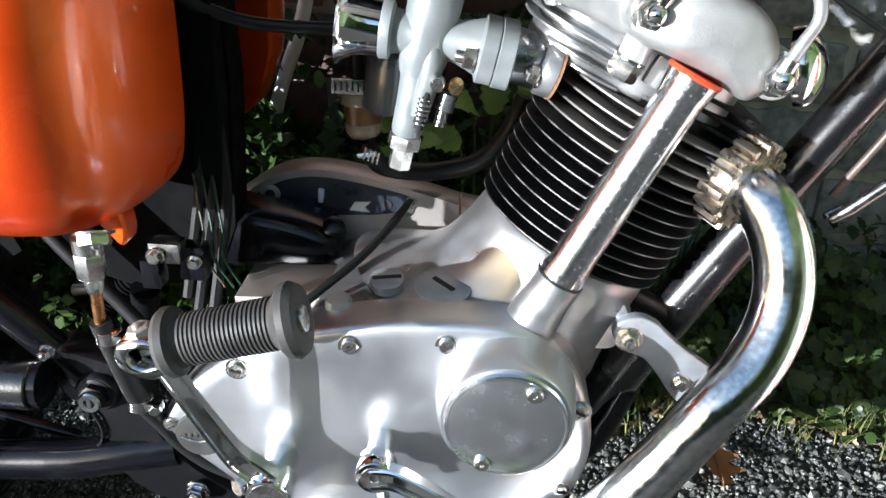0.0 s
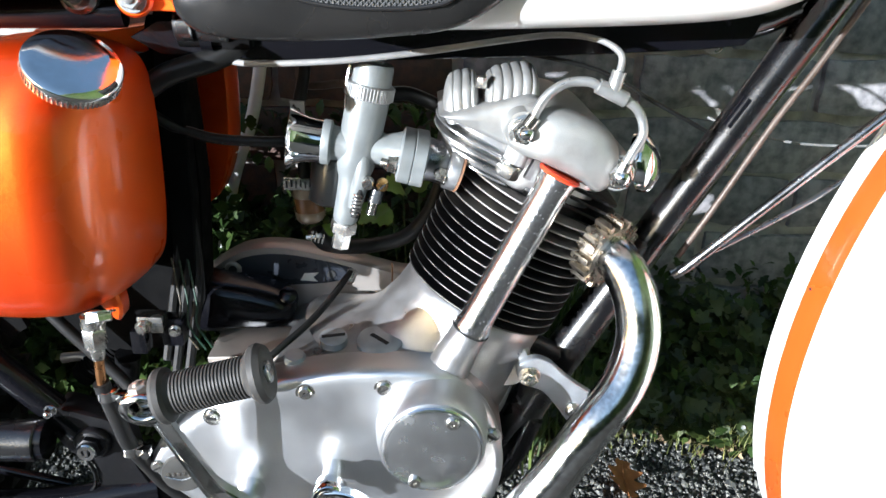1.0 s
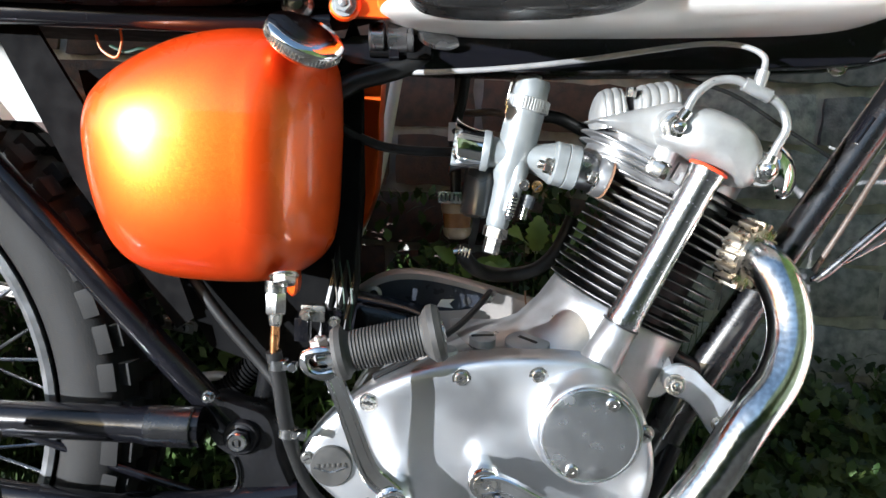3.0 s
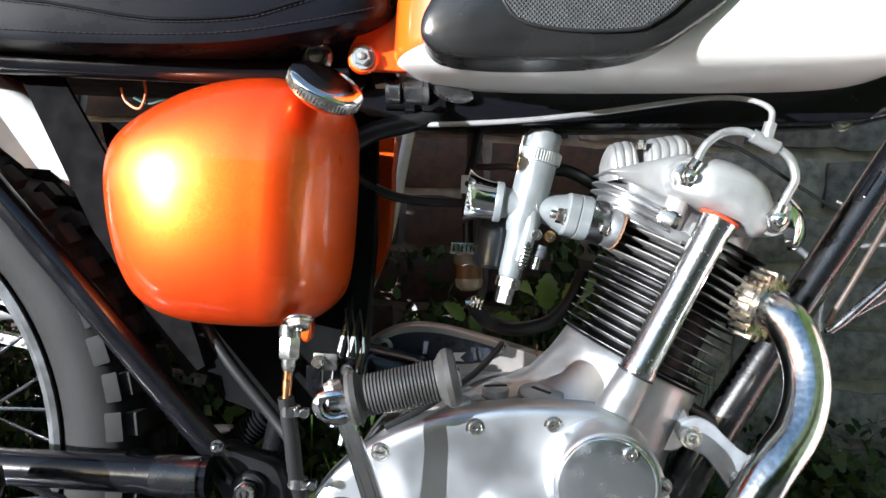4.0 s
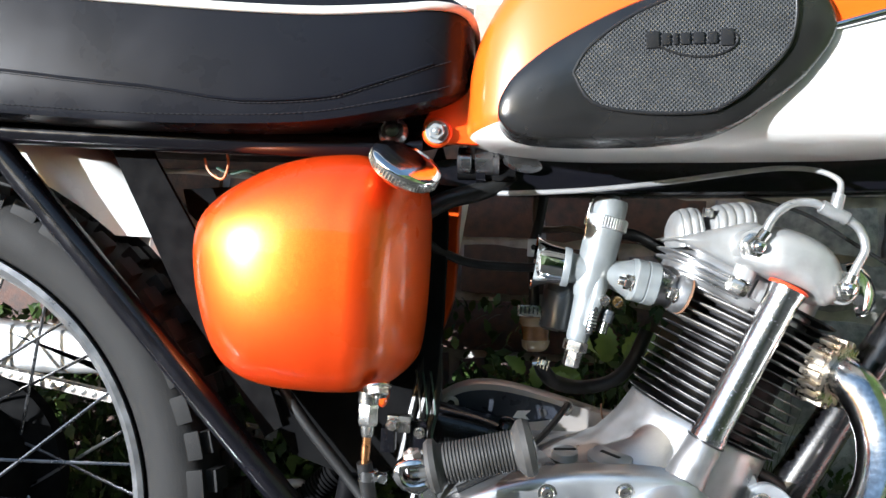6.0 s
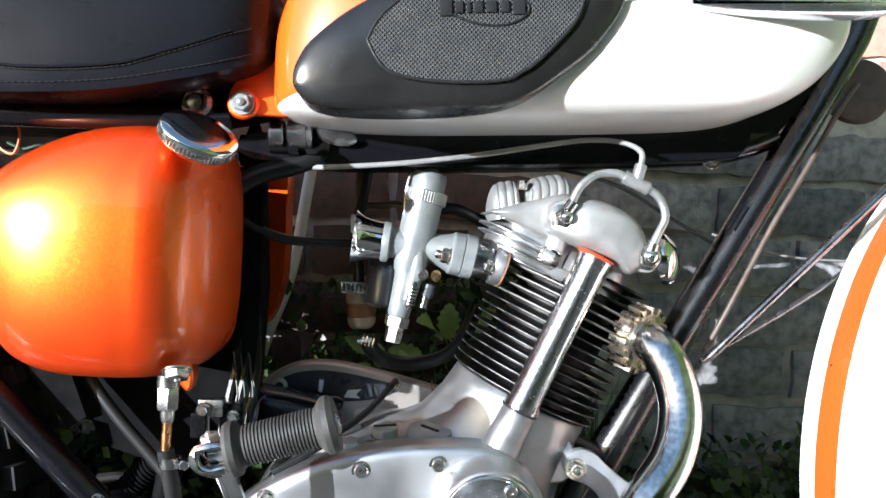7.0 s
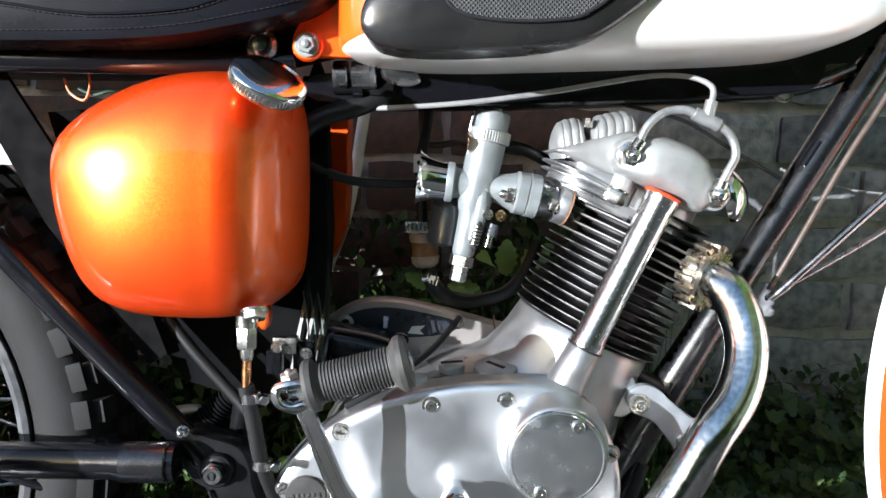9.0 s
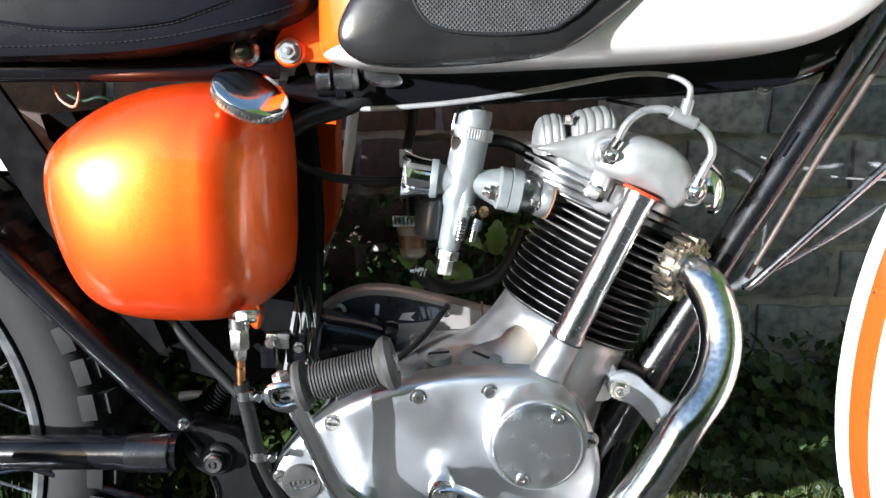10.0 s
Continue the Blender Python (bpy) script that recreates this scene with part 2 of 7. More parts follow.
def slab(pts, levels, n=5, bm=None):
    """A plate of that outline in x and z; levels: rows of (y, inset), from the far face to the near one."""
    bm = bm or bmesh.new()
    line = outline(pts, n) if n else list(pts)
    k = len(line)
    normals = []
    for i in range(k):
        a, b = line[i - 1], line[(i + 1) % k]
        d = Vector((b[0] - a[0], b[1] - a[1])).normalized()
        normals.append((d.y, -d.x))
    area = sum(a[0] * b[1] - b[0] * a[1] for a, b in zip(line, line[1:] + line[:1]))
    s = 1 if area > 0 else -1
    loops = [[(x - s * nx * inset, y, z - s * nz * inset) for (x, z), (nx, nz) in zip(line, normals)] for y, inset in levels]
    rings(bm, loops)
    return bm


def dome(pts, back, face, depth, steps=12, power=2.4, n=5, middle=None):
    """A bulging form: a plain band from back to face, then a dome of that depth towards the viewer's side."""
    bm = bmesh.new()
    line = outline(pts, n)
    mx = middle[0] if middle else sum(p[0] for p in line) / len(line)
    mz = middle[1] if middle else sum(p[1] for p in line) / len(line)
    loops = [[(x, back, z) for x, z in line]]
    for i in range(steps + 1):
        a = (i / steps) * math.pi / 2
        s, h = math.cos(a) ** (2 / power), math.sin(a) ** (2 / power)
        s = max(s, 0.012)
        loops.append([(mx + (x - mx) * s, face - depth * h, mz + (z - mz) * s) for x, z in line])
    rings(bm, loops)
    return bm


def plate(line, origin, u, v, w, levels, bm=None):
    """A plate whose outline is given in the axes u and v; levels: rows of (height along w, inset)."""
    bm = bm or bmesh.new()
    o, u, v, w = (Vector(q) for q in (origin, u, v, w))
    k = len(line)
    turn = 1 if sum(a[0] * b[1] - b[0] * a[1] for a, b in zip(line, line[1:] + line[:1])) > 0 else -1
    inward = []
    for i in range(k):
        d = Vector((line[(i + 1) % k][0] - line[i - 1][0], line[(i + 1) % k][1] - line[i - 1][1])).normalized()
        inward.append((-turn * d.y, turn * d.x))
    rings(bm, [[o + u * (a + p * inset) + v * (b + q * inset) + w * h for (a, b), (p, q) in zip(line, inward)] for h, inset in levels])
    return bm


def oval(long, tall, power=2.4, n=32):
    """A rounded outline of those half-lengths."""
    out = []
    for i in range(n):
        c, s = math.cos(2 * math.pi * i / n), math.sin(2 * math.pi * i / n)
        out.append((long * math.copysign(abs(c) ** (2 / power), c), tall * math.copysign(abs(s) ** (2 / power), s)))
    return out


CHANNEL = [(-0.5, -0.5), (0.5, -0.5), (0.5, 0.40), (0.42, 0.5), (0.30, 0.5), (0.22, 0.20), (-0.22, 0.20), (-0.30, 0.5), (-0.42, 0.5), (-0.5, 0.40)]


def beam(pts, wide, deep, section=CHANNEL, n=6):
    """A forged bar along a line, its grooved face towards the viewer's side; wide and deep: one value for each point."""
    bm = bmesh.new()
    line = catmull(pts, n)
    size = catmull([(a, b, 0) for a, b in zip(wide, deep)], n)
    loops = []
    for i, p in enumerate(line):
        way = (line[min(i + 1, len(line) - 1)] - line[max(i - 1, 0)]).normalized()
        out = Vector((0, -1, 0)) - way * -way.y
        out.normalize()
        side = way.cross(out)
        loops.append([p + side * (a * size[i].x) + out * (b * size[i].y) for a, b in section])
    rings(bm, loops)
    return bm


def block(centre, size, bevel=0.0, m=None, bm=None):
    """A box with eased edges."""
    made = bmesh.new()
    bmesh.ops.create_cube(made, size=1)
    for v in made.verts:
        v.co = Vector((v.co.x * size[0], v.co.y * size[1], v.co.z * size[2]))
    if bevel:
        bmesh.ops.bevel(made, geom=list(made.edges), offset=bevel, segments=2, affect="EDGES", profile=0.7)
    for v in made.verts:
        v.co = (m @ v.co if m else v.co) + Vector(centre)
    if bm is None:
        return made
    add(bm, made)
    return bm


def add(bm, other):
    """Puts the second mesh into the first."""
    index = {v: bm.verts.new(v.co) for v in other.verts}
    for f in other.faces:
        g = bm.faces.new([index[v] for v in f.verts])
        g.material_index = f.material_index
    other.free()
    return bm


def mesh_of(name, bm, mats, sharp=38):
    me = bpy.data.meshes.new(name)
    bmesh.ops.recalc_face_normals(bm, faces=bm.faces)
    bm.to_mesh(me)
    bm.free()
    for m in mats if isinstance(mats, (list, tuple)) else (mats,):
        me.materials.append(m)
    me.shade_smooth()
    me.set_sharp_from_angle(angle=radians(sharp))
    return me


BASES = {}


def thing(name, label, category, base=(0, 0, 0), group="", kind=""):
    """An empty at a thing's base, to carry its parts."""
    ob = new(name)
    ob.location = base
    ob.empty_display_size = 0.05
    BASES[ob] = Matrix.Translation(base)
    return tagged(ob, label, category, group, kind)


def part(name, bm, mats, parent, label="", sharp=38):
    """One mesh object under a thing or under a part; its points are in the world's metres."""
    ob = new(name, mesh_of(name, bm, mats, sharp))
    ob.parent = parent
    if parent in BASES:
        ob.matrix_parent_inverse = BASES[parent].inverted()
    return tagged(ob, label)


def again(ob, shift):
    """The same part once more, moved by shift, on the same mesh."""
    twin = ob.copy()
    scene.collection.objects.link(twin)
    twin.location = Vector(ob.location) + Vector(shift)
    return twin


def hexhead(origin, axis, r, h, washer=0.0, bm=None, dome_top=0.0):
    bm = bm or bmesh.new()
    axis = Vector(axis).normalized()
    o = Vector(origin)
    if washer:
        lathe([(0, washer), (0.0012, washer), (0.0016, washer * 0.95)], o, axis, 20, bm)
        o = o + axis * 0.0016
    lathe([(0, r * 0.98), (0.0004, r), (h * 0.85, r), (h, r * 0.86)], o, axis, 6, bm)
    if dome_top:
        lathe([(h * 0.95, dome_top), (h + dome_top * 0.5, dome_top * 0.8), (h + dome_top * 0.8, dome_top * 0.3)], o, axis, 14, bm)
    return bm


def screwhead(origin, axis, r):
    """A cheese-head screw with a cross slot, in a shallow seat."""
    bm = bmesh.new()
    axis = Vector(axis).normalized()
    o = Vector(origin)
    lathe([(-0.004, r * 1.0), (0.0, r), (0.0016, r * 0.98), (0.0026, r * 0.8), (0.0026, r * 0.3), (0.0012, r * 0.22)], o, axis, 18, bm)
    return bm


def slot(origin, axis, along, length, width, height=0.0006):
    """A thin dark bar that stands for the shade in the slot of a screw or cap."""
    axis, along = Vector(axis).normalized(), Vector(along).normalized()
    m = Matrix((along, axis.cross(along), axis)).transposed()
    return block(Vector(origin), (length, width, height * 2), 0, m)

# ---- the motorcycle ----
bike = thing("motorcycle", "vintage motorcycle with orange and white tank, polished engine, parked on gravel", "motorcycle", (0.0, C, -0.03))
NEAR = (0, -1, 0)


def fuel_tank():
    """Rounded two-tone tank, its knee pad, strip and badge."""
    rows = [(-0.1385, 0.558, 0.578, 0.05), (-0.136, 0.553, 0.605, 0.078), (-0.129, 0.548, 0.632, 0.096), (-0.112, 0.5435, 0.664, 0.110),
            (-0.08, 0.5405, 0.704, 0.122), (-0.03, 0.5405, 0.735, 0.132), (0.04, 0.5435, 0.762, 0.138), (0.12, 0.5475, 0.78, 0.140),
            (0.19, 0.5520, 0.785, 0.138), (0.235, 0.5585, 0.782, 0.132), (0.27, 0.5720, 0.775, 0.121), (0.30, 0.594, 0.762, 0.105), (0.325, 0.625, 0.745, 0.080), (0.342, 0.665, 0.715, 0.035)]
    line = catmull([(x, zb, zt) for x, zb, zt, w in rows], 4)
    wide = [1.06 * v.x for v in catmull([(w, 0, 0) for *_, w in rows], 4)]
    loops = []
    for (x, zb, zt), w in zip(line, wide):
        ring, h = [], (zt - zb) / 2
        for j in range(48):
            a = 2 * math.pi * j / 48
            c, s = math.cos(a), math.sin(a)
            e = 0.38 if s > 0 else 0.27
            ring.append((x, C + w * math.copysign(abs(c) ** e, c), zb + h + h * math.copysign(abs(s) ** e, s)))
        loops.append(ring)
    bm = bmesh.new()
    rings(bm, loops)
    paint = bpy.data.materials.new("two_tone_paint")
    paint.use_nodes = True
    ns, nt = paint.node_tree.nodes, paint.node_tree
    p = ns["Principled BSDF"]
    tc, sep = ns.new("ShaderNodeTexCoord"), ns.new("ShaderNodeSeparateXYZ")
    nt.links.new(tc.outputs["Object"], sep.inputs["Vector"])
    slope, less, step = ns.new("ShaderNodeMath"), ns.new("ShaderNodeMath"), ns.new("ShaderNodeMapRange")
    slope.operation, slope.inputs[1].default_value, slope.inputs[2].default_value = "MULTIPLY_ADD", 0.30, 0.5925
    nt.links.new(sep.outputs["X"], slope.inputs[0])
    less.operation = "SUBTRACT"
    nt.links.new(sep.outputs["Z"], less.inputs[0])
    nt.links.new(slope.outputs[0], less.inputs[1])
    step.inputs["From Min"].default_value, step.inputs["From Max"].default_value = -0.0003, 0.0003
    nt.links.new(less.outputs[0], step.inputs["Value"])
    noise_a = ns.new("ShaderNodeTexNoise")
    noise_a.inputs["Scale"].default_value = 9
    nt.links.new(tc.outputs["Object"], noise_a.inputs["Vector"])
    ora, whi, mix = ns.new("ShaderNodeMix"), ns.new("ShaderNodeMix"), ns.new("ShaderNodeMix")
    for k, a, b in ((ora, (0.80, 0.085, 0.004, 1), (0.92, 0.125, 0.005, 1)), (whi, (0.74, 0.74, 0.70, 1), (0.82, 0.82, 0.79, 1))):
        k.data_type = "RGBA"
        k.inputs["A"].default_value, k.inputs["B"].default_value = a, b
        nt.links.new(noise_a.outputs["Fac"], k.inputs["Factor"])
    mix.data_type = "RGBA"
    nt.links.new(step.outputs["Result"], mix.inputs["Factor"])
    nt.links.new(whi.outputs["Result"], mix.inputs["A"])
    nt.links.new(ora.outputs["Result"], mix.inputs["B"])
    nt.links.new(mix.outputs["Result"], p.inputs["Base Color"])
    p.inputs["Roughness"].default_value, p.inputs["Coat Weight"].default_value, p.inputs["Coat Roughness"].default_value = 0.32, 0.7, 0.06
    p.inputs["Specular IOR Level"].default_value = 0.22
    tank = part("fuel_tank", bm, paint, bike, "orange over white glossy painted fuel tank", 60)

    pad = [(-0.112, 0.563), (-0.108, 0.576), (-0.098, 0.590), (-0.07, 0.613), (-0.019, 0.641), (0.04, 0.661), (0.083, 0.668), (0.106, 0.655), (0.119, 0.628),
           (0.101, 0.595), (0.075, 0.571), (0.046, 0.552), (0.006, 0.545), (-0.054, 0.541), (-0.094, 0.543), (-0.109, 0.552)]
    bm = dome(pad, 0.30, 0.2650, 0.0136, 28, 2.9, 6)
    part("knee_pad", bm, PAD, tank, "black rubber knee pad with a knurled panel", 50)
    inner = [(-0.061, 0.587), (-0.050, 0.606), (-0.019, 0.630), (0.025, 0.649), (0.062, 0.657), (0.080, 0.655), (0.087, 0.639), (0.083, 0.610), (0.060, 0.582),
             (0.045, 0.570), (0.029, 0.563), (-0.015, 0.561), (-0.047, 0.567)]
    bm = tube([(x, 0.2518, z) for x, z in inner + inner[:1]], 0.0013, 8, 4)
    part("pad_bead", bm, RUBBER, tank, "raised bead on the knee pad", 60)
    knurl = bpy.data.materials.new("knurled_rubber")
    knurl.use_nodes = True
    ns, nt = knurl.node_tree.nodes, knurl.node_tree
    p = ns["Principled BSDF"]
    tc = ns.new("ShaderNodeTexCoord")
    waves = []
    for turn in (42, -42):
        mp, wv = ns.new("ShaderNodeMapping"), ns.new("ShaderNodeTexWave")
        mp.inputs["Rotation"].default_value = (0, radians(turn), 0)
        wv.inputs["Scale"].default_value = 140
        nt.links.new(tc.outputs["Object"], mp.inputs["Vector"])
        nt.links.new(mp.outputs["Vector"], wv.inputs["Vector"])
        waves.append(wv)
    low = ns.new("ShaderNodeMath")
    low.operation = "MINIMUM"
    for i in (0, 1):
        nt.links.new(waves[i].outputs["Fac"], low.inputs[i])
    dust = ns.new("ShaderNodeTexNoise")
    dust.inputs["Scale"].default_value, dust.inputs["Detail"].default_value = 60, 6
    nt.links.new(tc.outputs["Object"], dust.inputs["Vector"])
    ramp = ns.new("ShaderNodeValToRGB")
    ramp.color_ramp.elements[0].color, ramp.color_ramp.elements[1].color = (0.029, 0.029, 0.030, 1), (0.080, 0.080, 0.080, 1)
    nt.links.new(dust.outputs["Fac"], ramp.inputs["Fac"])
    nt.links.new(ramp.outputs["Color"], p.inputs["Base Color"])
    b = ns.new("ShaderNodeBump")
    b.inputs["Strength"].default_value, b.inputs["Distance"].default_value = 0.9, 0.0012
    nt.links.new(low.outputs[0], b.inputs["Height"])
    nt.links.new(b.outputs["Normal"], p.inputs["Normal"])
    p.inputs["Roughness"].default_value = 0.36
    bm = slab(inner, [(0.2545, 0.0), (0.2511, 0.0012)])
    part("knurled_panel", bm, knurl, tank, "finely knurled dark rubber panel", 30)
    tip = Matrix.Rotation(radians(-4), 3, "Y")
    for x, wide, tall in ((-0.0085, 0.0085, 0.0115), (0.0005, 0.0055, 0.0080), (0.0070, 0.0028, 0.0080), (0.0135, 0.0060, 0.0080), (0.0225, 0.0072, 0.0080), (0.0320, 0.0055, 0.0080), (0.0415, 0.0085, 0.0115)):
        part("emblem_bar", block((x, 0.2506, 0.6115 + 0.07 * x), (wide, 0.0024, tall), 0.0006, tip), RUBBER, tank)
    bm = tube([(-0.004, 0.2505, 0.6065), (0.010, 0.2505, 0.6018), (0.025, 0.2505, 0.6005), (0.038, 0.2505, 0.6030), (0.0475, 0.2505, 0.6095), (0.0480, 0.2505, 0.616), (0.043, 0.2505, 0.6195)], 0.0008, 6, 5)
    part("emblem_line", bm, RUBBER, tank, "raised curved line of the emblem", 50)

    bm = tube([(0.108, 0.2660, 0.6255), (0.15, 0.2653, 0.6385), (0.205, 0.2665, 0.6555)], [0.0028, 0.0034, 0.0036], 8, 4)
    part("divider_strip", bm, CHROME, tank, "slim chrome strip between the two paints", 60)
    bm = slab([(0.188, 0.634), (0.194, 0.655), (0.190, 0.672), (0.199, 0.682), (0.25, 0.686), (0.30, 0.683), (0.305, 0.66), (0.302, 0.641), (0.25, 0.636)],
              [(0.2765, 0), (0.2635, 0.0), (0.2610, 0.0015)], 3)
    badge = part("tank_badge", bm, BADGE, bike, "chrome tank badge with a raised mesh")
    bm = bmesh.new()
    for i in range(9):
        x = 0.197 + 0.0125 * i
        tube([(x, 0.2607, 0.638), (x + 0.002, 0.2600, 0.655)], 0.0016, 6, 2, bm)
    for i in range(3):
        z = 0.6405 + 0.006 * i
        tube([(0.192, 0.2607, z - 0.001), (0.302, 0.2603, z + 0.004)], 0.0015, 6, 2, bm)
    for z in (0.6800, 0.6845):
        tube([(0.199, 0.2607, z), (0.300, 0.2605, z + 0.001)], 0.0012, 6, 2, bm)
    for i in range(9):
        tube([(0.204 + 0.0118 * i, 0.2606, 0.6790), (0.206 + 0.0118 * i, 0.2606, 0.6855)], 0.0012, 6, 2, bm)
    part("badge_mesh", bm, SATIN, badge, "crossed chrome bars")
    for i, (x, wide) in enumerate(((0.2025, 0.0075), (0.2115, 0.0045), (0.2190, 0.0055), (0.2265, 0.0030), (0.2335, 0.0060), (0.2420, 0.0055), (0.2500, 0.0065), (0.2600, 0.0060), (0.2700, 0.0075), (0.2800, 0.0050))):
        part("badge_block", block((x, 0.2597, 0.6680 + 0.0003 * i), (wide, 0.004, 0.0165), 0.0012, Matrix.Rotation(radians(7), 3, "Y")), BADGE, badge)
    for i in range(6):
        part("badge_tooth", block((0.1915 + 0.0011 * i, 0.2603, 0.6400 + 0.0064 * i), (0.0050, 0.0036, 0.0046), 0.0010, Matrix.Rotation(radians(14), 3, "Y")), BADGE, badge)
    bm = slab([(0.163, 0.6255), (0.19, 0.632), (0.25, 0.6365), (0.305, 0.639), (0.318, 0.633), (0.305, 0.6255), (0.25, 0.622), (0.20, 0.6215)],
              [(0.2745, 0), (0.2610, 0.0003), (0.2583, 0.0016), (0.2577, 0.0028)], 4)
    part("badge_spear", bm, SATIN, badge, "pointed chrome spear under the badge", 60)
    bm = hexhead((0.182, 0.2625, 0.672), (0, -1, 0), 0.005, 0.003, 0.007)
    part("badge_screw", bm, STEEL, badge)

    bm = slab([(-0.174, 0.555), (-0.170, 0.571), (-0.155, 0.585), (-0.138, 0.594), (-0.122, 0.59), (-0.115, 0.565), (-0.12, 0.549), (-0.145, 0.5475), (-0.165, 0.548)],
              [(0.352, 0), (0.345, 0), (0.344, 0.0008)], 4)
    bracket = part("tank_bracket", bm, ORANGE, bike, "orange painted mounting lug")
    bm = lathe([(0, 0.012), (0.002, 0.0125), (0.0045, 0.011), (0.005, 0.008)], (-0.1615, 0.344, 0.5555), NEAR, 24)
    part("spacer", bm, ORANGE, bracket)
    bm = hexhead((-0.1615, 0.339, 0.5555), NEAR, 0.0072, 0.005, 0.0095, None, 0.0035)
    part("mounting_bolt", bm, CARB, bracket, "dull grey hexagon bolt")


fuel_tank()


def seat():
    rows = [(-1.02, 0.575, 0.685, 0.748, 0.112), (-0.90, 0.562, 0.680, 0.743, 0.118), (-0.80, 0.556, 0.675, 0.738, 0.120), (-0.66, 0.553, 0.661, 0.725, 0.122), (-0.53, 0.551, 0.650, 0.714, 0.121), (-0.39, 0.548, 0.6425, 0.702, 0.119), (-0.27, 0.553, 0.6395, 0.6925, 0.116),
            (-0.20, 0.566, 0.6440, 0.684, 0.112), (-0.165, 0.576, 0.6490, 0.669, 0.106), (-0.145, 0.586, 0.6500, 0.660, 0.091), (-0.136, 0.596, 0.6450, 0.652, 0.067), (-0.134, 0.604, 0.635, 0.640, 0.03)]
    dense = catmull([(x, zb, zp) for x, zb, zp, zt, w in rows], 5)
    rest = catmull([(zt, w, 0) for x, zb, zp, zt, w in rows], 5)
    loops, pipe_near, pipe_far, seam, hem = [], [], [], [], []
    for (x, zb, zp), (zt, w, _) in zip(dense, rest):
        half = [(0.90, zb - 0.002), (0.985, zb), (1.0, zb + 0.006), (1.012, zb + 0.35 * (zp - zb)), (1.012, zb + 0.7 * (zp - zb)), (1.0, zp), (0.985, zp + 0.32 * (zt - zp)), (0.935, zp + 0.64 * (zt - zp)),
                (0.82, zp + 0.87 * (zt - zp)), (0.5, zp + 0.98 * (zt - zp)), (0.0, zt)]
        near = [(x, C - w * k, z) for k, z in half]
        far = [(x, C + w * k, z) for k, z in half[:-1]][::-1]
        loops.append(near + far)
        pipe_near.append((x, C - w * 1.008, zp))
        pipe_far.append((x, C + w * 1.008, zp))
        seam.append(Vector((x, C - w * 1.010 - 0.0006, zb + float(np.interp(x, [-0.8, -0.5, -0.38, -0.345, -0.308, -0.238, -0.196, -0.166, -0.13], [0.034, 0.031, 0.025, 0.019, 0.015, 0.015, 0.021, 0.025, 0.027])))))
        hem.append(Vector((x, C - w * 1.002 - 0.0006, zb + 0.0065)))
    bm = bmesh.new()
    rings(bm, loops)
    body = part("seat", bm, VINYL, bike, "black vinyl seat with white piping and stitched hem", 45)
    line = pipe_near[:-1] + [(-0.1325, C, 0.632)] + pipe_far[:-1][::-1]
    part("piping", tube(line, 0.0037, 8, 1, smooth=False), PIPING, body, "white piping along the seat edge", 60)
    for name, run, gap in (("seam_stitching", seam, 0.0042), ("hem_stitching", hem, 0.0046)):
        bm, i = bmesh.new(), 0
        walked, spot = 0.0, 0.0
        for a, b in zip(run, run[1:]):
            if not -0.60 < a.x < -0.152:
                continue
            d = (b - a).length
            while spot < walked + d:
                p = a + (b - a) * ((spot - walked) / d)
                w = (b - a).normalized()
                tube([p - w * 0.0012, p + w * 0.0012], 0.00045, 5, 1, bm)
                spot += gap
            walked += d
        part(name, bm, THREAD, body, "small grey stitches")
    fold = [p + Vector((0, -0.0002, 0.0022)) for p in seam if -0.62 < p.x < -0.162]
    part("seam_welt", tube(fold, 0.0011, 6, 1, smooth=False), VINYL, body, "stitched vinyl welt")
    bm = slab([(-0.75, 0.5525), (-0.40, 0.5495), (-0.25, 0.556), (-0.16, 0.575), (-0.16, 0.568), (-0.26, 0.548), (-0.42, 0.541), (-0.75, 0.543)], [(0.50, 0), (0.363, 0), (0.360, 0.001)], 3)
    part("seat_pan", bm, MATT_BLACK, body, "black steel seat pan")
    bm = hexhead((-0.159, 0.338, 0.588), NEAR, 0.006, 0.006, 0.0085)
    part("seat_bolt", bm, STEEL, body)


seat()


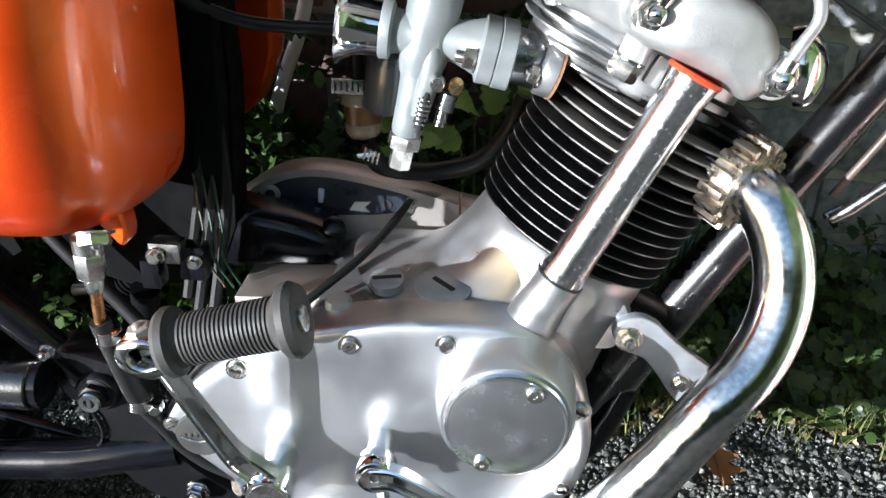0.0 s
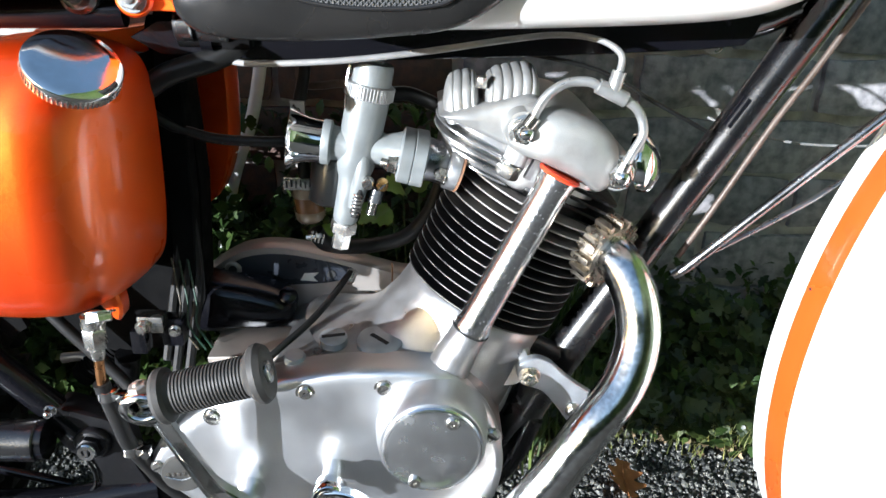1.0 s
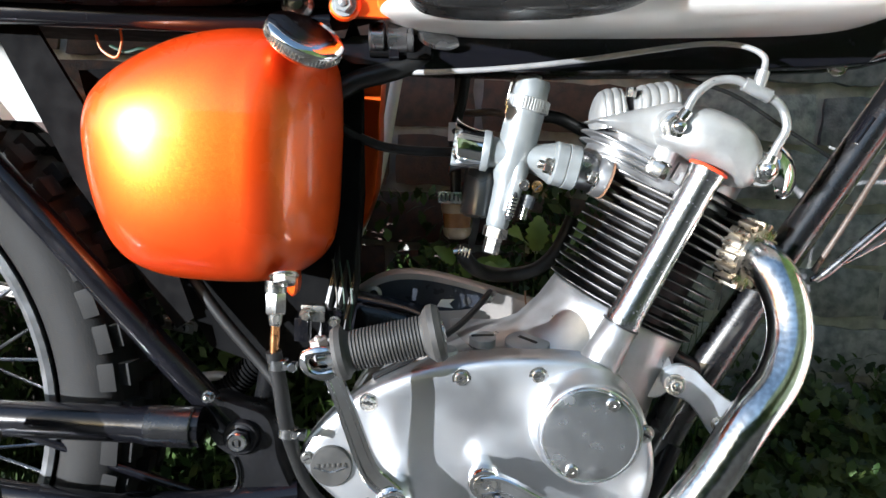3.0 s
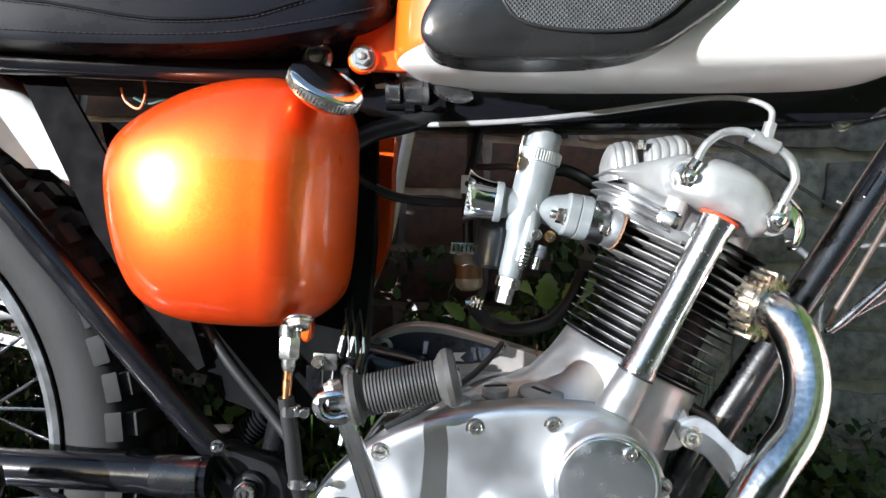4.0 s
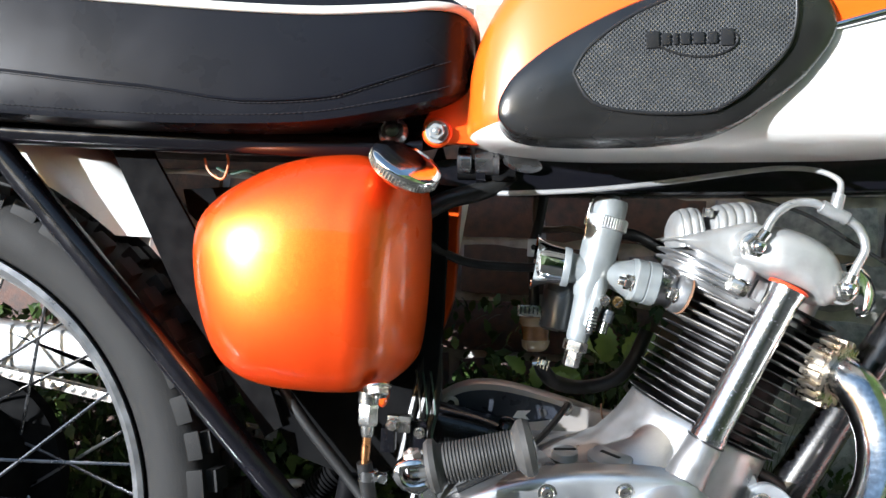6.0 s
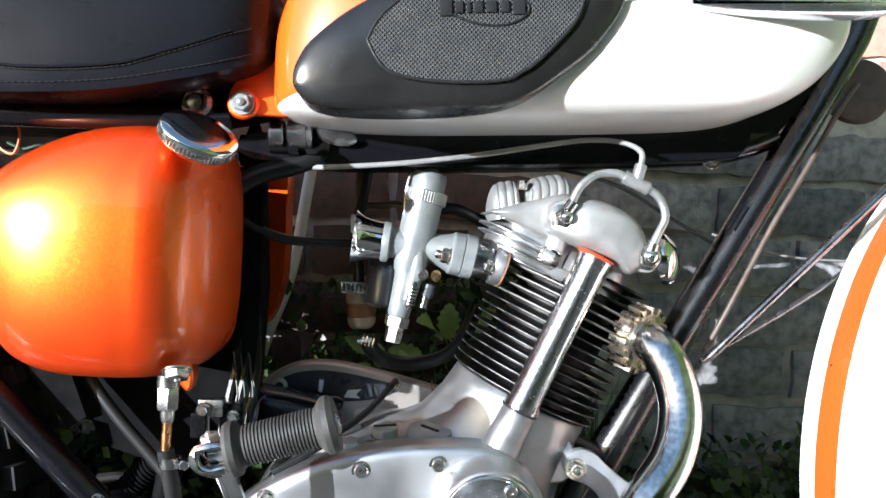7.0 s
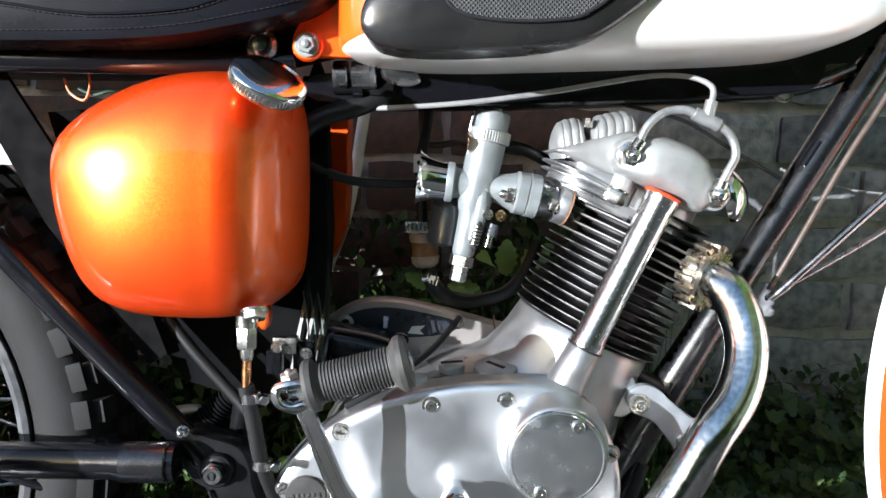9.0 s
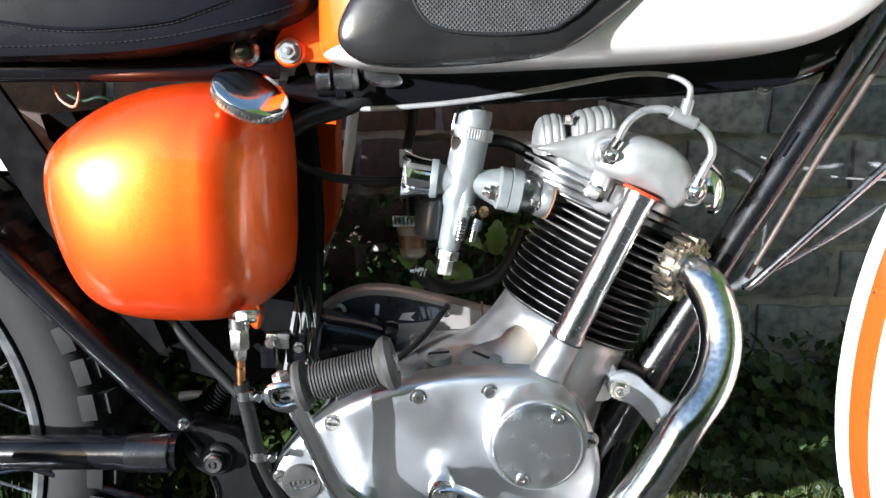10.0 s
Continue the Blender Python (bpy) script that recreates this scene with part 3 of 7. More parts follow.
def oil_tank():
    left = [(0.3370, -0.252), (0.3397, -0.297), (0.3480, -0.3255), (0.362, -0.3430), (0.385, -0.3550), (0.420, -0.3645), (0.452, -0.368), (0.475, -0.3635), (0.492, -0.350), (0.508, -0.328), (0.522, -0.301), (0.531, -0.270), (0.5350, -0.236)]
    right = [(0.3380, -0.240), (0.3392, -0.211), (0.346, -0.195), (0.364, -0.1785), (0.392, -0.1730), (0.43, -0.1715), (0.47, -0.1715), (0.50, -0.1735), (0.517, -0.1790), (0.526, -0.190), (0.531, -0.206), (0.534, -0.218), (0.5352, -0.232)]
    left, right = ([(q.x, q.y) for q in catmull([(zz, xx, 0) for zz, xx in side], 8)] for side in (left, right))
    levels = 52
    loops = []
    for i in range(levels + 1):
        t = math.sin(math.pi * (i / levels - 0.5))
        z = 0.4365 + 0.0983 * t
        xl, xr = (float(np.interp(z, [q[0] for q in side], [q[1] for q in side])) for side in (left, right))
        d = 0.062 * max(0.0, 1 - abs(t) ** 2.3) ** (1 / 2.3)
        w, f = xr - xl, 0.354
        xm = xl + 0.52 * w
        line = [(xl, 0.41)]
        for k in range(15):
            a = math.pi / 2 * k / 14
            line.append((xm - (xm - xl) * math.cos(a) ** (2 / 2.1), f - d * math.sin(a) ** (2 / 2.1)))
        turn_in = min(0.060, 0.74 * (xr - xm))
        for k in range(1, 5):
            line.append((xm + (xr - turn_in - xm) * k / 4, f - d + 0.002 * (k / 4) ** 2))
        for k in range(1, 25):
            a = math.pi / 2 * (1 - k / 24)
            line.append((xr - turn_in + turn_in * max(0.0, math.cos(a)) ** 0.92, 0.41 - (d + 0.054) * max(0.0, math.sin(a)) ** 0.92))
        loops.append([(x, y, z + 0.0036 * min(0.0, t)) for x, y in line])
    bm = bmesh.new()
    rings(bm, loops)
    body = part("oil_tank", bm, ORANGE, bike, "rounded glossy orange oil tank", 80)
    tilt = Vector((0.42, -0.46, 0.78)).normalized()
    spot = Vector((-0.1885, 0.316, 0.5200))
    part("filler_neck", lathe([(-0.008, 0.018), (-0.004, 0.022), (0.0, 0.0245)], spot, tilt, 28), ORANGE, body)
    bm = lathe([(-0.002, 0.0275), (0.0, 0.0290), (0.0055, 0.0290), (0.0065, 0.0280)], spot, tilt, 60)
    cap = part("filler_cap", bm, STEEL, bike, "knurled plated filler cap")
    part("cap_top", lathe([(0.0055, 0.0292), (0.0080, 0.0295), (0.0092, 0.0286), (0.0099, 0.022), (0.0103, 0.012), (0.0104, 0.0)], spot, tilt, 64), CHROME, cap, "mirror-bright chrome cap top", 60)
    bm = bmesh.new()
    side = tilt.orthogonal().normalized()
    up = tilt.cross(side)
    for i in range(64):
        a = 2 * math.pi * i / 64
        o = spot + 0.0289 * (math.cos(a) * side + math.sin(a) * up)
        tube([o, o + tilt * 0.0055], 0.0007, 5, 1, bm)
    part("cap_knurl", bm, STEEL, cap)
    # drain union and feed pipe below
    bm = hexhead((-0.2030, 0.333, 0.3445), (0.18, -0.42, -0.88), 0.0098, 0.0065, 0.0118, None, 0.003)
    part("drain_plug", bm, STEEL, body, "plated drain plug")
    bm = slab([(-0.232, 0.349), (-0.204, 0.349), (-0.198, 0.337), (-0.199, 0.325), (-0.204, 0.323), (-0.214, 0.335)], [(0.378, 0.001), (0.376, 0), (0.362, 0), (0.360, 0.002)], 3)
    part("drain_boss", bm, ORANGE, body)
    bm = lathe([(-0.006, 0.0085), (0.004, 0.0085)], (-0.2095, 0.335, 0.3345), (0, 0, -1), 20)
    lathe([(0.004, 0.0082), (0.0055, 0.0088), (0.0195, 0.0088), (0.0215, 0.0078)], (-0.2095, 0.335, 0.3345), (0, 0, -1), 6, bm)
    lathe([(0.0215, 0.0058), (0.027, 0.0056), (0.031, 0.0046)], (-0.2095, 0.335, 0.3345), (0, 0, -1), 16, bm)
    part("union_nut", bm, STEEL, body, "hexagon union nut, partly brassy")
    part("feed_pipe", tube([(-0.2095, 0.335, 0.3045), (-0.2105, 0.335, 0.268)], 0.0037, 12), COPPER, body, "copper oil feed pipe")
    # the whole unit stands well proud of the frame
    about = Vector((-0.05, -0.27, 0.47))
    out = Matrix.Translation(about) @ Matrix.Scale(0.937, 4) @ Matrix.Translation(-about)
    for ob in [body, cap] + list(body.children_recursive) + list(cap.children_recursive):
        ob.data.transform(out)
    part("oil_hose", tube([(-0.2005, 0.297, 0.294), (-0.1980, 0.299, 0.278), (-0.1950, 0.302, 0.258), (-0.1925, 0.309, 0.232), (-0.1880, 0.325, 0.200), (-0.1805, 0.334, 0.174), (-0.1660, 0.339, 0.154), (-0.1470, 0.342, 0.1415), (-0.110, 0.345, 0.1235), (-0.070, 0.345, 0.1150)],
                          [0.0060, 0.0060, 0.0060, 0.0060, 0.0056, 0.0048, 0.0046, 0.0046, 0.0046, 0.0046], 12, 5), HOSE, body, "dark grey oil hose")
    for x, y, z, way in ((-0.1975, 0.299, 0.284, (0, 0, 1)), (-0.1915, 0.311, 0.2265, (0.12, 0, 1))):
        bm = lathe([(-0.0042, 0.0072), (-0.0038, 0.0078), (0.0038, 0.0078), (0.0042, 0.0072)], (x, y, z), way, 20)
        block((x + 0.010, y - 0.003, z), (0.010, 0.007, 0.006), 0.001, None, bm)
        hexhead((x + 0.012, y - 0.006, z), (0.2, -1, 0), 0.0038, 0.0036, 0, bm)
        part("hose_clip", bm, OLD_CHROME, body, "small worm-drive hose clip")


oil_tank()


def frame_tubes():
    part("top_tube", tube([(-0.175, 0.405, 0.526), (0.0, 0.405, 0.5285), (0.23, 0.405, 0.541), (0.30, 0.41, 0.560)], 0.0135, 14, 4), BLACK, bike, "black enamelled frame tube")
    part("tank_rail", slab([(-0.16, 0.515), (0.0, 0.5155), (0.22, 0.529), (0.262, 0.540), (0.262, 0.575), (0.20, 0.565), (0.0, 0.5450), (-0.16, 0.5385)], [(0.44, 0), (0.378, 0), (0.376, 0.001)], 2), BLACK, bike, "black enamelled frame rail")
    part("down_tube", tube([(0.395, 0.405, 0.715), (0.372, 0.405, 0.650), (0.345, 0.405, 0.598), (0.219, 0.405, 0.377), (0.140, 0.405, 0.238), (0.10, 0.41, 0.15)], [0.0145, 0.0145, 0.0145, 0.0158, 0.0185, 0.0185], 20, 2, smooth=False), TUBE_BLACK, bike, "glossy black front down tube")
    part("tube_lug", tube([(0.262, 0.397, 0.470), (0.2745, 0.397, 0.492)], 0.0052, 10), BLACK, bike)
    part("gusset", slab([(0.20, 0.533), (0.255, 0.536), (0.285, 0.546), (0.312, 0.572), (0.335, 0.605), (0.355, 0.650), (0.32, 0.655), (0.29, 0.61), (0.25, 0.58), (0.20, 0.560)], [(0.412, 0), (0.398, 0), (0.396, 0.001)], 5), BLACK, bike)
    part("bolt_head", hexhead((0.240, 0.396, 0.5335), NEAR, 0.006, 0.005, 0.009), STEEL, bike)
    part("rear_stay", tube([(-0.66, 0.338, 0.655), (-0.555, 0.345, 0.5425), (-0.40, 0.35, 0.376), (-0.244, 0.352, 0.208)], 0.0118, 14, 3, smooth=False), BLACK, bike, "black rear frame stay")
    part("seat_rail", tube([(-0.80, 0.345, 0.555), (-0.56, 0.345, 0.543), (-0.36, 0.345, 0.541), (-0.175, 0.36, 0.545)], 0.0105, 12, 4), BLACK, bike, "black rail under the seat")
    part("swinging_arm", tube([(-0.80, 0.325, 0.2195), (-0.315, 0.330, 0.2185), (-0.310, 0.330, 0.2185), (-0.266, 0.332, 0.2185)], [0.0142, 0.0148, 0.0162, 0.0162], 20, 1, smooth=False), BLACK, bike, "black swinging arm with worn enamel")
    part("pivot_sleeve", lathe([(0, 0.0158), (0.001, 0.0168), (0.036, 0.0168), (0.037, 0.0158)], (-0.308, 0.330, 0.2185), (1, 0, 0), 24), TUBE_BLACK, bike, "worn glossy black sleeve")
    part("pivot_plate", slab([(-0.262, 0.240), (-0.242, 0.236), (-0.218, 0.228), (-0.209, 0.212), (-0.205, 0.19), (-0.19, 0.16), (-0.165, 0.135), (-0.142, 0.118), (-0.155, 0.100), (-0.185, 0.105), (-0.225, 0.125), (-0.238, 0.16), (-0.241, 0.185), (-0.258, 0.197), (-0.270, 0.220)],
                             [(0.366, 0), (0.346, 0), (0.343, 0.002)], 3), PLATE_BLACK, bike, "black pivot plate")
    part("plate_seam", tube([(-0.243, 0.341, 0.190), (-0.239, 0.341, 0.178), (-0.240, 0.341, 0.166), (-0.246, 0.341, 0.158)], 0.0016, 6, 5), PLATE_BLACK, bike, "rough weld line")
    bm = lathe([(0, 0.0150), (0.006, 0.0150), (0.008, 0.0135)], (-0.2365, 0.346, 0.2080), NEAR, 24)
    part("pivot_cap", bm, PLATE_BLACK, bike)
    part("pivot_nut", hexhead((-0.2365, 0.339, 0.2080), NEAR, 0.0098, 0.006, 0.0118), PLATE_BLACK, bike, "worn plated pivot nut")
    bm = lathe([(0, 0.0078), (0.0030, 0.0078), (0.0042, 0.0068), (0.0040, 0.0038), (0.0015, 0.0032), (0.001, 0.0)], (-0.2365, 0.3312, 0.2080), NEAR, 24)
    end = part("pivot_bolt", bm, OLD_CHROME, bike, "plated pivot bolt end")
    part("bolt_hollow", block((-0.2365, 0.3285, 0.2080), (0.0030, 0.0030, 0.0065), 0.0006), BLACK_HOLE, end)
    for x, y, z, r in ((-0.175, 0.338, 0.127, 0.007), (-0.262, 0.336, 0.243, 0.004)):
        part("frame_bolt", hexhead((x, y, z), NEAR, r, 0.006, r * 1.3, None, r * 0.5), OLD_CHROME, bike)
    part("lower_tube", tube([(-0.47, 0.35, 0.146), (-0.40, 0.347, 0.1405), (-0.352, 0.345, 0.1375), (-0.333, 0.345, 0.1365), (-0.312, 0.345, 0.1385), (-0.264, 0.345, 0.1435), (-0.232, 0.347, 0.150), (-0.19, 0.352, 0.156)], [0.0125, 0.0125, 0.0128, 0.0162, 0.0150, 0.0148, 0.0146, 0.014], 18, 5), BLACK, bike, "black cross-member")
    part("frame_cradle", tube([(-0.20, 0.37, 0.115), (-0.10, 0.37, 0.112), (0.02, 0.375, 0.115), (0.10, 0.39, 0.145), (0.13, 0.40, 0.20)], 0.0125, 14, 5), BLACK, bike, "black tube under the engine")
    part("inner_plate", slab([(-0.452, 0.535), (-0.416, 0.535), (-0.372, 0.465), (-0.315, 0.38), (-0.285, 0.30), (-0.30, 0.29), (-0.34, 0.35), (-0.385, 0.41)], [(0.372, 0), (0.366, 0)], 1), MATT_BLACK, bike, "black sheet bracket behind the oil tank")
    # Black sheet fills the dark gap and keeps sun off the far panel.
    part("inner_guard", slab([(-0.41, 0.505), (-0.20, 0.505), (-0.16, 0.505), (-0.16, 0.30), (-0.20, 0.25), (-0.29, 0.26), (-0.34, 0.36)], [(0.455, 0), (0.425, 0)], 2), MATT_BLACK, bike, "black sheet panel behind the oil tank")
    part("strap", slab([(-0.170, 0.535), (-0.155, 0.535), (-0.152, 0.40), (-0.160, 0.30), (-0.178, 0.25), (-0.185, 0.26), (-0.172, 0.34)], [(0.408, 0), (0.392, 0), (0.391, 0.001)], 2), MATT_BLACK, bike, "black strap beside the oil tank")


frame_tubes()


def engine():
    cover_line = [(-0.1845, 0.203), (-0.1735, 0.224), (-0.147, 0.250), (-0.113, 0.270), (-0.076, 0.283), (-0.030, 0.291), (0.015, 0.293), (0.045, 0.290), (0.069, 0.274), (0.087, 0.249),
                  (0.097, 0.216), (0.096, 0.185), (0.084, 0.157), (0.06, 0.141), (0.023, 0.131), (-0.052, 0.127), (-0.097, 0.132), (-0.132, 0.148), (-0.157, 0.168), (-0.176, 0.186)]
    case_line = [(-0.165, 0.19), (-0.150, 0.235), (-0.118, 0.258), (-0.075, 0.276), (-0.045, 0.282), (-0.016, 0.286), (0.000, 0.292), (0.014, 0.306), (0.032, 0.322), (0.055, 0.322), (0.085, 0.307),
                 (0.112, 0.290), (0.120, 0.262), (0.112, 0.215), (0.098, 0.165), (0.06, 0.130), (-0.05, 0.120), (-0.12, 0.135)]
    case = part("crankcase", slab(case_line, [(0.480, 0.004), (0.475, 0), (0.415, 0), (0.405, 0.004)], 4), CAST, bike, "cast alloy crankcase", 50)
    part("case_deck", slab([(-0.106, 0.215), (-0.102, 0.255), (-0.094, 0.2715), (-0.076, 0.2800), (-0.030, 0.2885), (0.015, 0.2905), (0.050, 0.286), (0.074, 0.270), (0.089, 0.245), (0.092, 0.20), (0.0, 0.15), (-0.09, 0.17)],
                           [(0.4695, 0.006), (0.437, 0.0045), (0.434, 0.0015), (0.38, 0.0), (0.345, 0.0), (0.336, 0.0012)], 5), CAST, case, "smooth alloy deck", 60)
    bm, line = bmesh.new(), outline(cover_line, 5)
    rings(bm, [[(-0.035 + (x + 0.035) * k, y, 0.212 + (z - 0.212) * k) for x, z in line] for y, k in ((0.352, 0.994), (0.329, 1.0), (0.3245, 0.993), (0.3215, 0.975), (0.3200, 0.94), (0.3194, 0.88), (0.3190, 0.74), (0.3186, 0.5), (0.3184, 0.25), (0.3183, 0.02))])
    cover = part("outer_cover", bm, POLISHED, bike, "polished alloy engine cover with soft scratches", 60)
    mid = (0.039, 0.0, 0.243)
    part("points_boss", lathe([(0.0, 0.0445), (0.018, 0.0425), (0.028, 0.0405), (0.0305, 0.0390), (0.031, 0.036)], (mid[0], 0.325, mid[2]), NEAR, 64), POLISHED, cover, "raised round boss", 40)
    disc = part("points_cover", lathe([(0.0, 0.0376), (0.0026, 0.0376), (0.0040, 0.0366), (0.0044, 0.0354), (0.0041, 0.0346), (0.0045, 0.033), (0.0053, 0.024), (0.0057, 0.014), (0.0059, 0.0)], (mid[0], 0.2945, mid[2]), NEAR, 64), SATIN, bike, "round chrome points cover, lightly marked", 30)
    for x, z in ((0.0535, 0.2685), (0.0265, 0.2155)):
        part("cover_screw", screwhead((x, 0.2895, z), NEAR, 0.0052), STEEL, disc)
    for x, z in ((-0.0585, 0.2735), (0.0012, 0.2785), (-0.1305, 0.2505), (0.0862, 0.2365), (0.0815, 0.1712), (-0.135, 0.1525), (-0.1775, 0.2025)):
        r = 0.0056 if z > 0.21 else 0.0042
        part("case_screw", screwhead((x, 0.3195, z), NEAR, r), STEEL, cover)
        bm = lathe([(-0.0004, r * 1.35), (0.0003, r * 1.35)], (x, 0.3195, z), NEAR, 20)
        part("screw_seat", bm, STEEL, cover)
        bm = slot((x, 0.3163, z), NEAR, (1, 0, random.uniform(-1, 1)), r * 1.3, 0.0011)
        part("screw_slot", bm, BLACK_HOLE, cover)
    plug = part("round_plug", lathe([(0.0, 0.0168), (0.0035, 0.0168), (0.0048, 0.0158), (0.0052, 0.0)], (-0.158, 0.3205, 0.1975), NEAR, 40), PLUG, bike, "dull grey round plug with a worn emblem")
    bm = bmesh.new()
    tube([(-0.1715, 0.3150, 0.1965), (-0.158, 0.3148, 0.1935), (-0.1455, 0.3150, 0.1985)], 0.0006, 6, 4, bm)
    for i in range(6):
        block((-0.1685 + 0.0042 * i, 0.3151, 0.1980 + 0.0004 * i), (0.0024, 0.0009, 0.0034), 0.0002, None, bm)
    part("plug_bar", bm, STEEL, plug, "worn plain bar")
    # caps and studs on the deck
    up = (0.0, -0.19, 0.98)
    bm = lathe([(-0.010, 0.0205), (-0.0035, 0.0205), (-0.0030, 0.0178), (-0.0012, 0.0178), (-0.0010, 0.0186), (0.0032, 0.0186), (0.0043, 0.0172), (0.0045, 0.0)], (-0.0045, 0.366, 0.2915), up, 40)
    cap = part("inspection_cap", bm, CAP_STEEL, bike, "slotted round inspection cap")
    part("cap_slot", slot((-0.0045, 0.3651, 0.2959), up, (0.75, -0.62, -0.12), 0.018, 0.0034), BLACK_HOLE, cap)
    bm = lathe([(-0.006, 0.0112), (0.0004, 0.0112), (0.0012, 0.0100), (0.0014, 0.0)], (-0.0420, 0.368, 0.2955), up, 28)
    small = part("level_plug", bm, CAP_STEEL, bike, "small slotted plug")
    part("plug_slot", slot((-0.0420, 0.3677, 0.2970), up, (1, 0.2, 0.04), 0.019, 0.0026), BLACK_HOLE, small)
    bm = lathe([(-0.006, 0.0088), (0.004, 0.0088), (0.006, 0.0075), (0.0062, 0.0)], (-0.071, 0.351, 0.2830), up, 16)
    part("breather_stub", bm, CAP_STEEL, case)
    # far primary case
    far = [(-0.180, 0.292), (-0.160, 0.314), (-0.132, 0.329), (-0.097, 0.3315), (-0.052, 0.323), (0.0, 0.310), (0.03, 0.300), (0.03, 0.25), (-0.08, 0.24), (-0.17, 0.25)]
    primary = part("primary_case", slab(far, [(0.497, 0.003), (0.493, 0), (0.474, 0), (0.470, 0.002)], 4), DULL, bike, "dull alloy primary chaincase", 50)
    # Flat dark plate standing slightly proud of the case face.
    part("case_recess", slab([(-0.165, 0.298), (-0.150, 0.312), (-0.128, 0.322), (-0.097, 0.324), (-0.055, 0.317), (-0.034, 0.3105), (-0.038, 0.303), (-0.060, 0.2965), (-0.10, 0.293), (-0.14, 0.285)], [(0.474, 0), (0.4692, 0)], 4), CASE_DARK, primary, "dark shiny inner face")
    bm = slab([(-0.084, 0.299), (-0.068, 0.298), (-0.072, 0.302), (-0.067, 0.307), (-0.080, 0.306)], [(0.4692, 0), (0.4682, 0)], 0)
    part("paint_patch", bm, WHITE, primary, "bare light patch")
    part("case_boss", lathe([(0, 0.0085), (0.004, 0.0078), (0.0048, 0.0068)], (-0.1455, 0.4725, 0.3085), NEAR, 20), DULL, primary, "round boss with a hole", 50)
    part("case_joint", tube([(0.001, 0.4705, 0.3180), (0.0015, 0.4690, 0.309), (0.002, 0.452, 0.3035)], 0.0009, 6, 3), RUST, primary, "rusty joint line")
    # Each hole is a dark disc laid on the face.
    for x, z in ((-0.1455, 0.3085), (-0.055, 0.3055)):
        part("case_hole", lathe([(0, 0.004), (0.0006, 0.004)], (x, 0.4690 if x > -0.1 else 0.4676, z), NEAR, 16), BLACK_HOLE, primary)
    part("neutral_cable", tube([(-0.034, 0.440, 0.321), (-0.038, 0.432, 0.318), (-0.051, 0.408, 0.307), (-0.064, 0.385, 0.299), (-0.081, 0.362, 0.291), (-0.098, 0.348, 0.281), (-0.13, 0.343, 0.264)], 0.0030, 10, 6), CABLE, case, "black cable over the gearbox")
    part("cable_ferrule", lathe([(0, 0.005), (0.01, 0.0045), (0.012, 0.0035)], (-0.033, 0.443, 0.320), (-0.2, -0.7, -0.4), 12), STEEL, case)
    part("gearbox_end", slab([(-0.190, 0.312), (-0.14, 0.309), (-0.10, 0.300), (-0.086, 0.288), (-0.092, 0.270), (-0.13, 0.262), (-0.19, 0.266)], [(0.462, 0), (0.440, 0), (0.430, 0.004), (0.426, 0.010)], 4), BLACK, bike, "black rounded gearbox end cover", 60)
    part("cover_stud", lathe([(0, 0.008), (0.004, 0.008), (0.006, 0.005)], (-0.090, 0.436, 0.298), (0.1, -0.7, 0.7), 16), BLACK, bike)
    part("mounting_shelf", block((-0.115, 0.395, 0.272), (0.062, 0.05, 0.006), 0.002, Matrix.Rotation(radians(-3), 3, "Y")), DULL, bike, "dusty grey shelf behind the gearbox")
    # cylinder
    lean = Vector((0.42, 0, 0.908)).normalized()
    foot = Vector((0.0795, C, 0.3205))
    left, loops = Vector((-0.908, 0, 0.42)), []
    for h, r, swell in ((-0.085, 0.066, 0.060), (-0.075, 0.066, 0.040), (-0.065, 0.0655, 0.0225), (-0.052, 0.0650, 0.0110), (-0.038, 0.0645, 0.0062), (-0.026, 0.0640, 0.0028), (-0.012, 0.0635, 0.0008), (-0.003, 0.0630, 0.0), (-0.002, 0.0615, 0.0)):
        ring = []
        for j in range(56):
            a = 2 * math.pi * j / 56
            k = r + swell * max(0.0, math.cos(a)) ** 1.5
            p = foot + lean * h + left * (k * math.cos(a)) + Vector((0, 1, 0)) * (k * math.sin(a))
            p.y = max(p.y, 0.3475)
            ring.append(p)
        loops.append(ring)
    bm = bmesh.new()
    rings(bm, loops)
    part("cylinder_foot", bm, CAST, case, "cast cylinder mouth flaring into the crankcase", 60)
    barrel = part("cylinder_barrel", lathe([(-0.005, 0.047), (0.106, 0.047)], foot, lean, 40), FIN_BLACK, bike, "black finned cylinder barrel")
    bm = lathe([(0, 0.044), (0.0001, 0.0673), (0.0004, 0.0682), (0.0013, 0.0682), (0.0016, 0.0673), (0.0018, 0.044)], foot, lean, 56)
    for f in bm.faces:
        rr = [((v.co - foot) - lean * (v.co - foot).dot(lean)).length for v in f.verts]
        f.material_index = 1 if min(rr) > 0.0680 else 0
    first = part("cooling_fin", bm, (FIN_BLACK, FIN_EDGE), barrel, "black fin with a worn bright edge", 30)
    for i in range(1, 9):
        again(first, lean * 0.0081 * i)
    first = part("cooling_fin", lathe([(0, 0.044), (0.0001, 0.0673), (0.0005, 0.0683), (0.0016, 0.0683), (0.0020, 0.0673), (0.0022, 0.044)], foot + lean * 0.0081 * 9, lean, 56), BARE_FIN, barrel, "fin with its paint worn off", 30)
    for i in range(1, 4):
        again(first, lean * 0.0081 * i)
    top = foot + lean * 0.105 + Vector((-0.908, 0, 0.42)) * 0.006
    across, depth = Vector((0.908, 0, -0.42)), Vector((0, 1, 0))
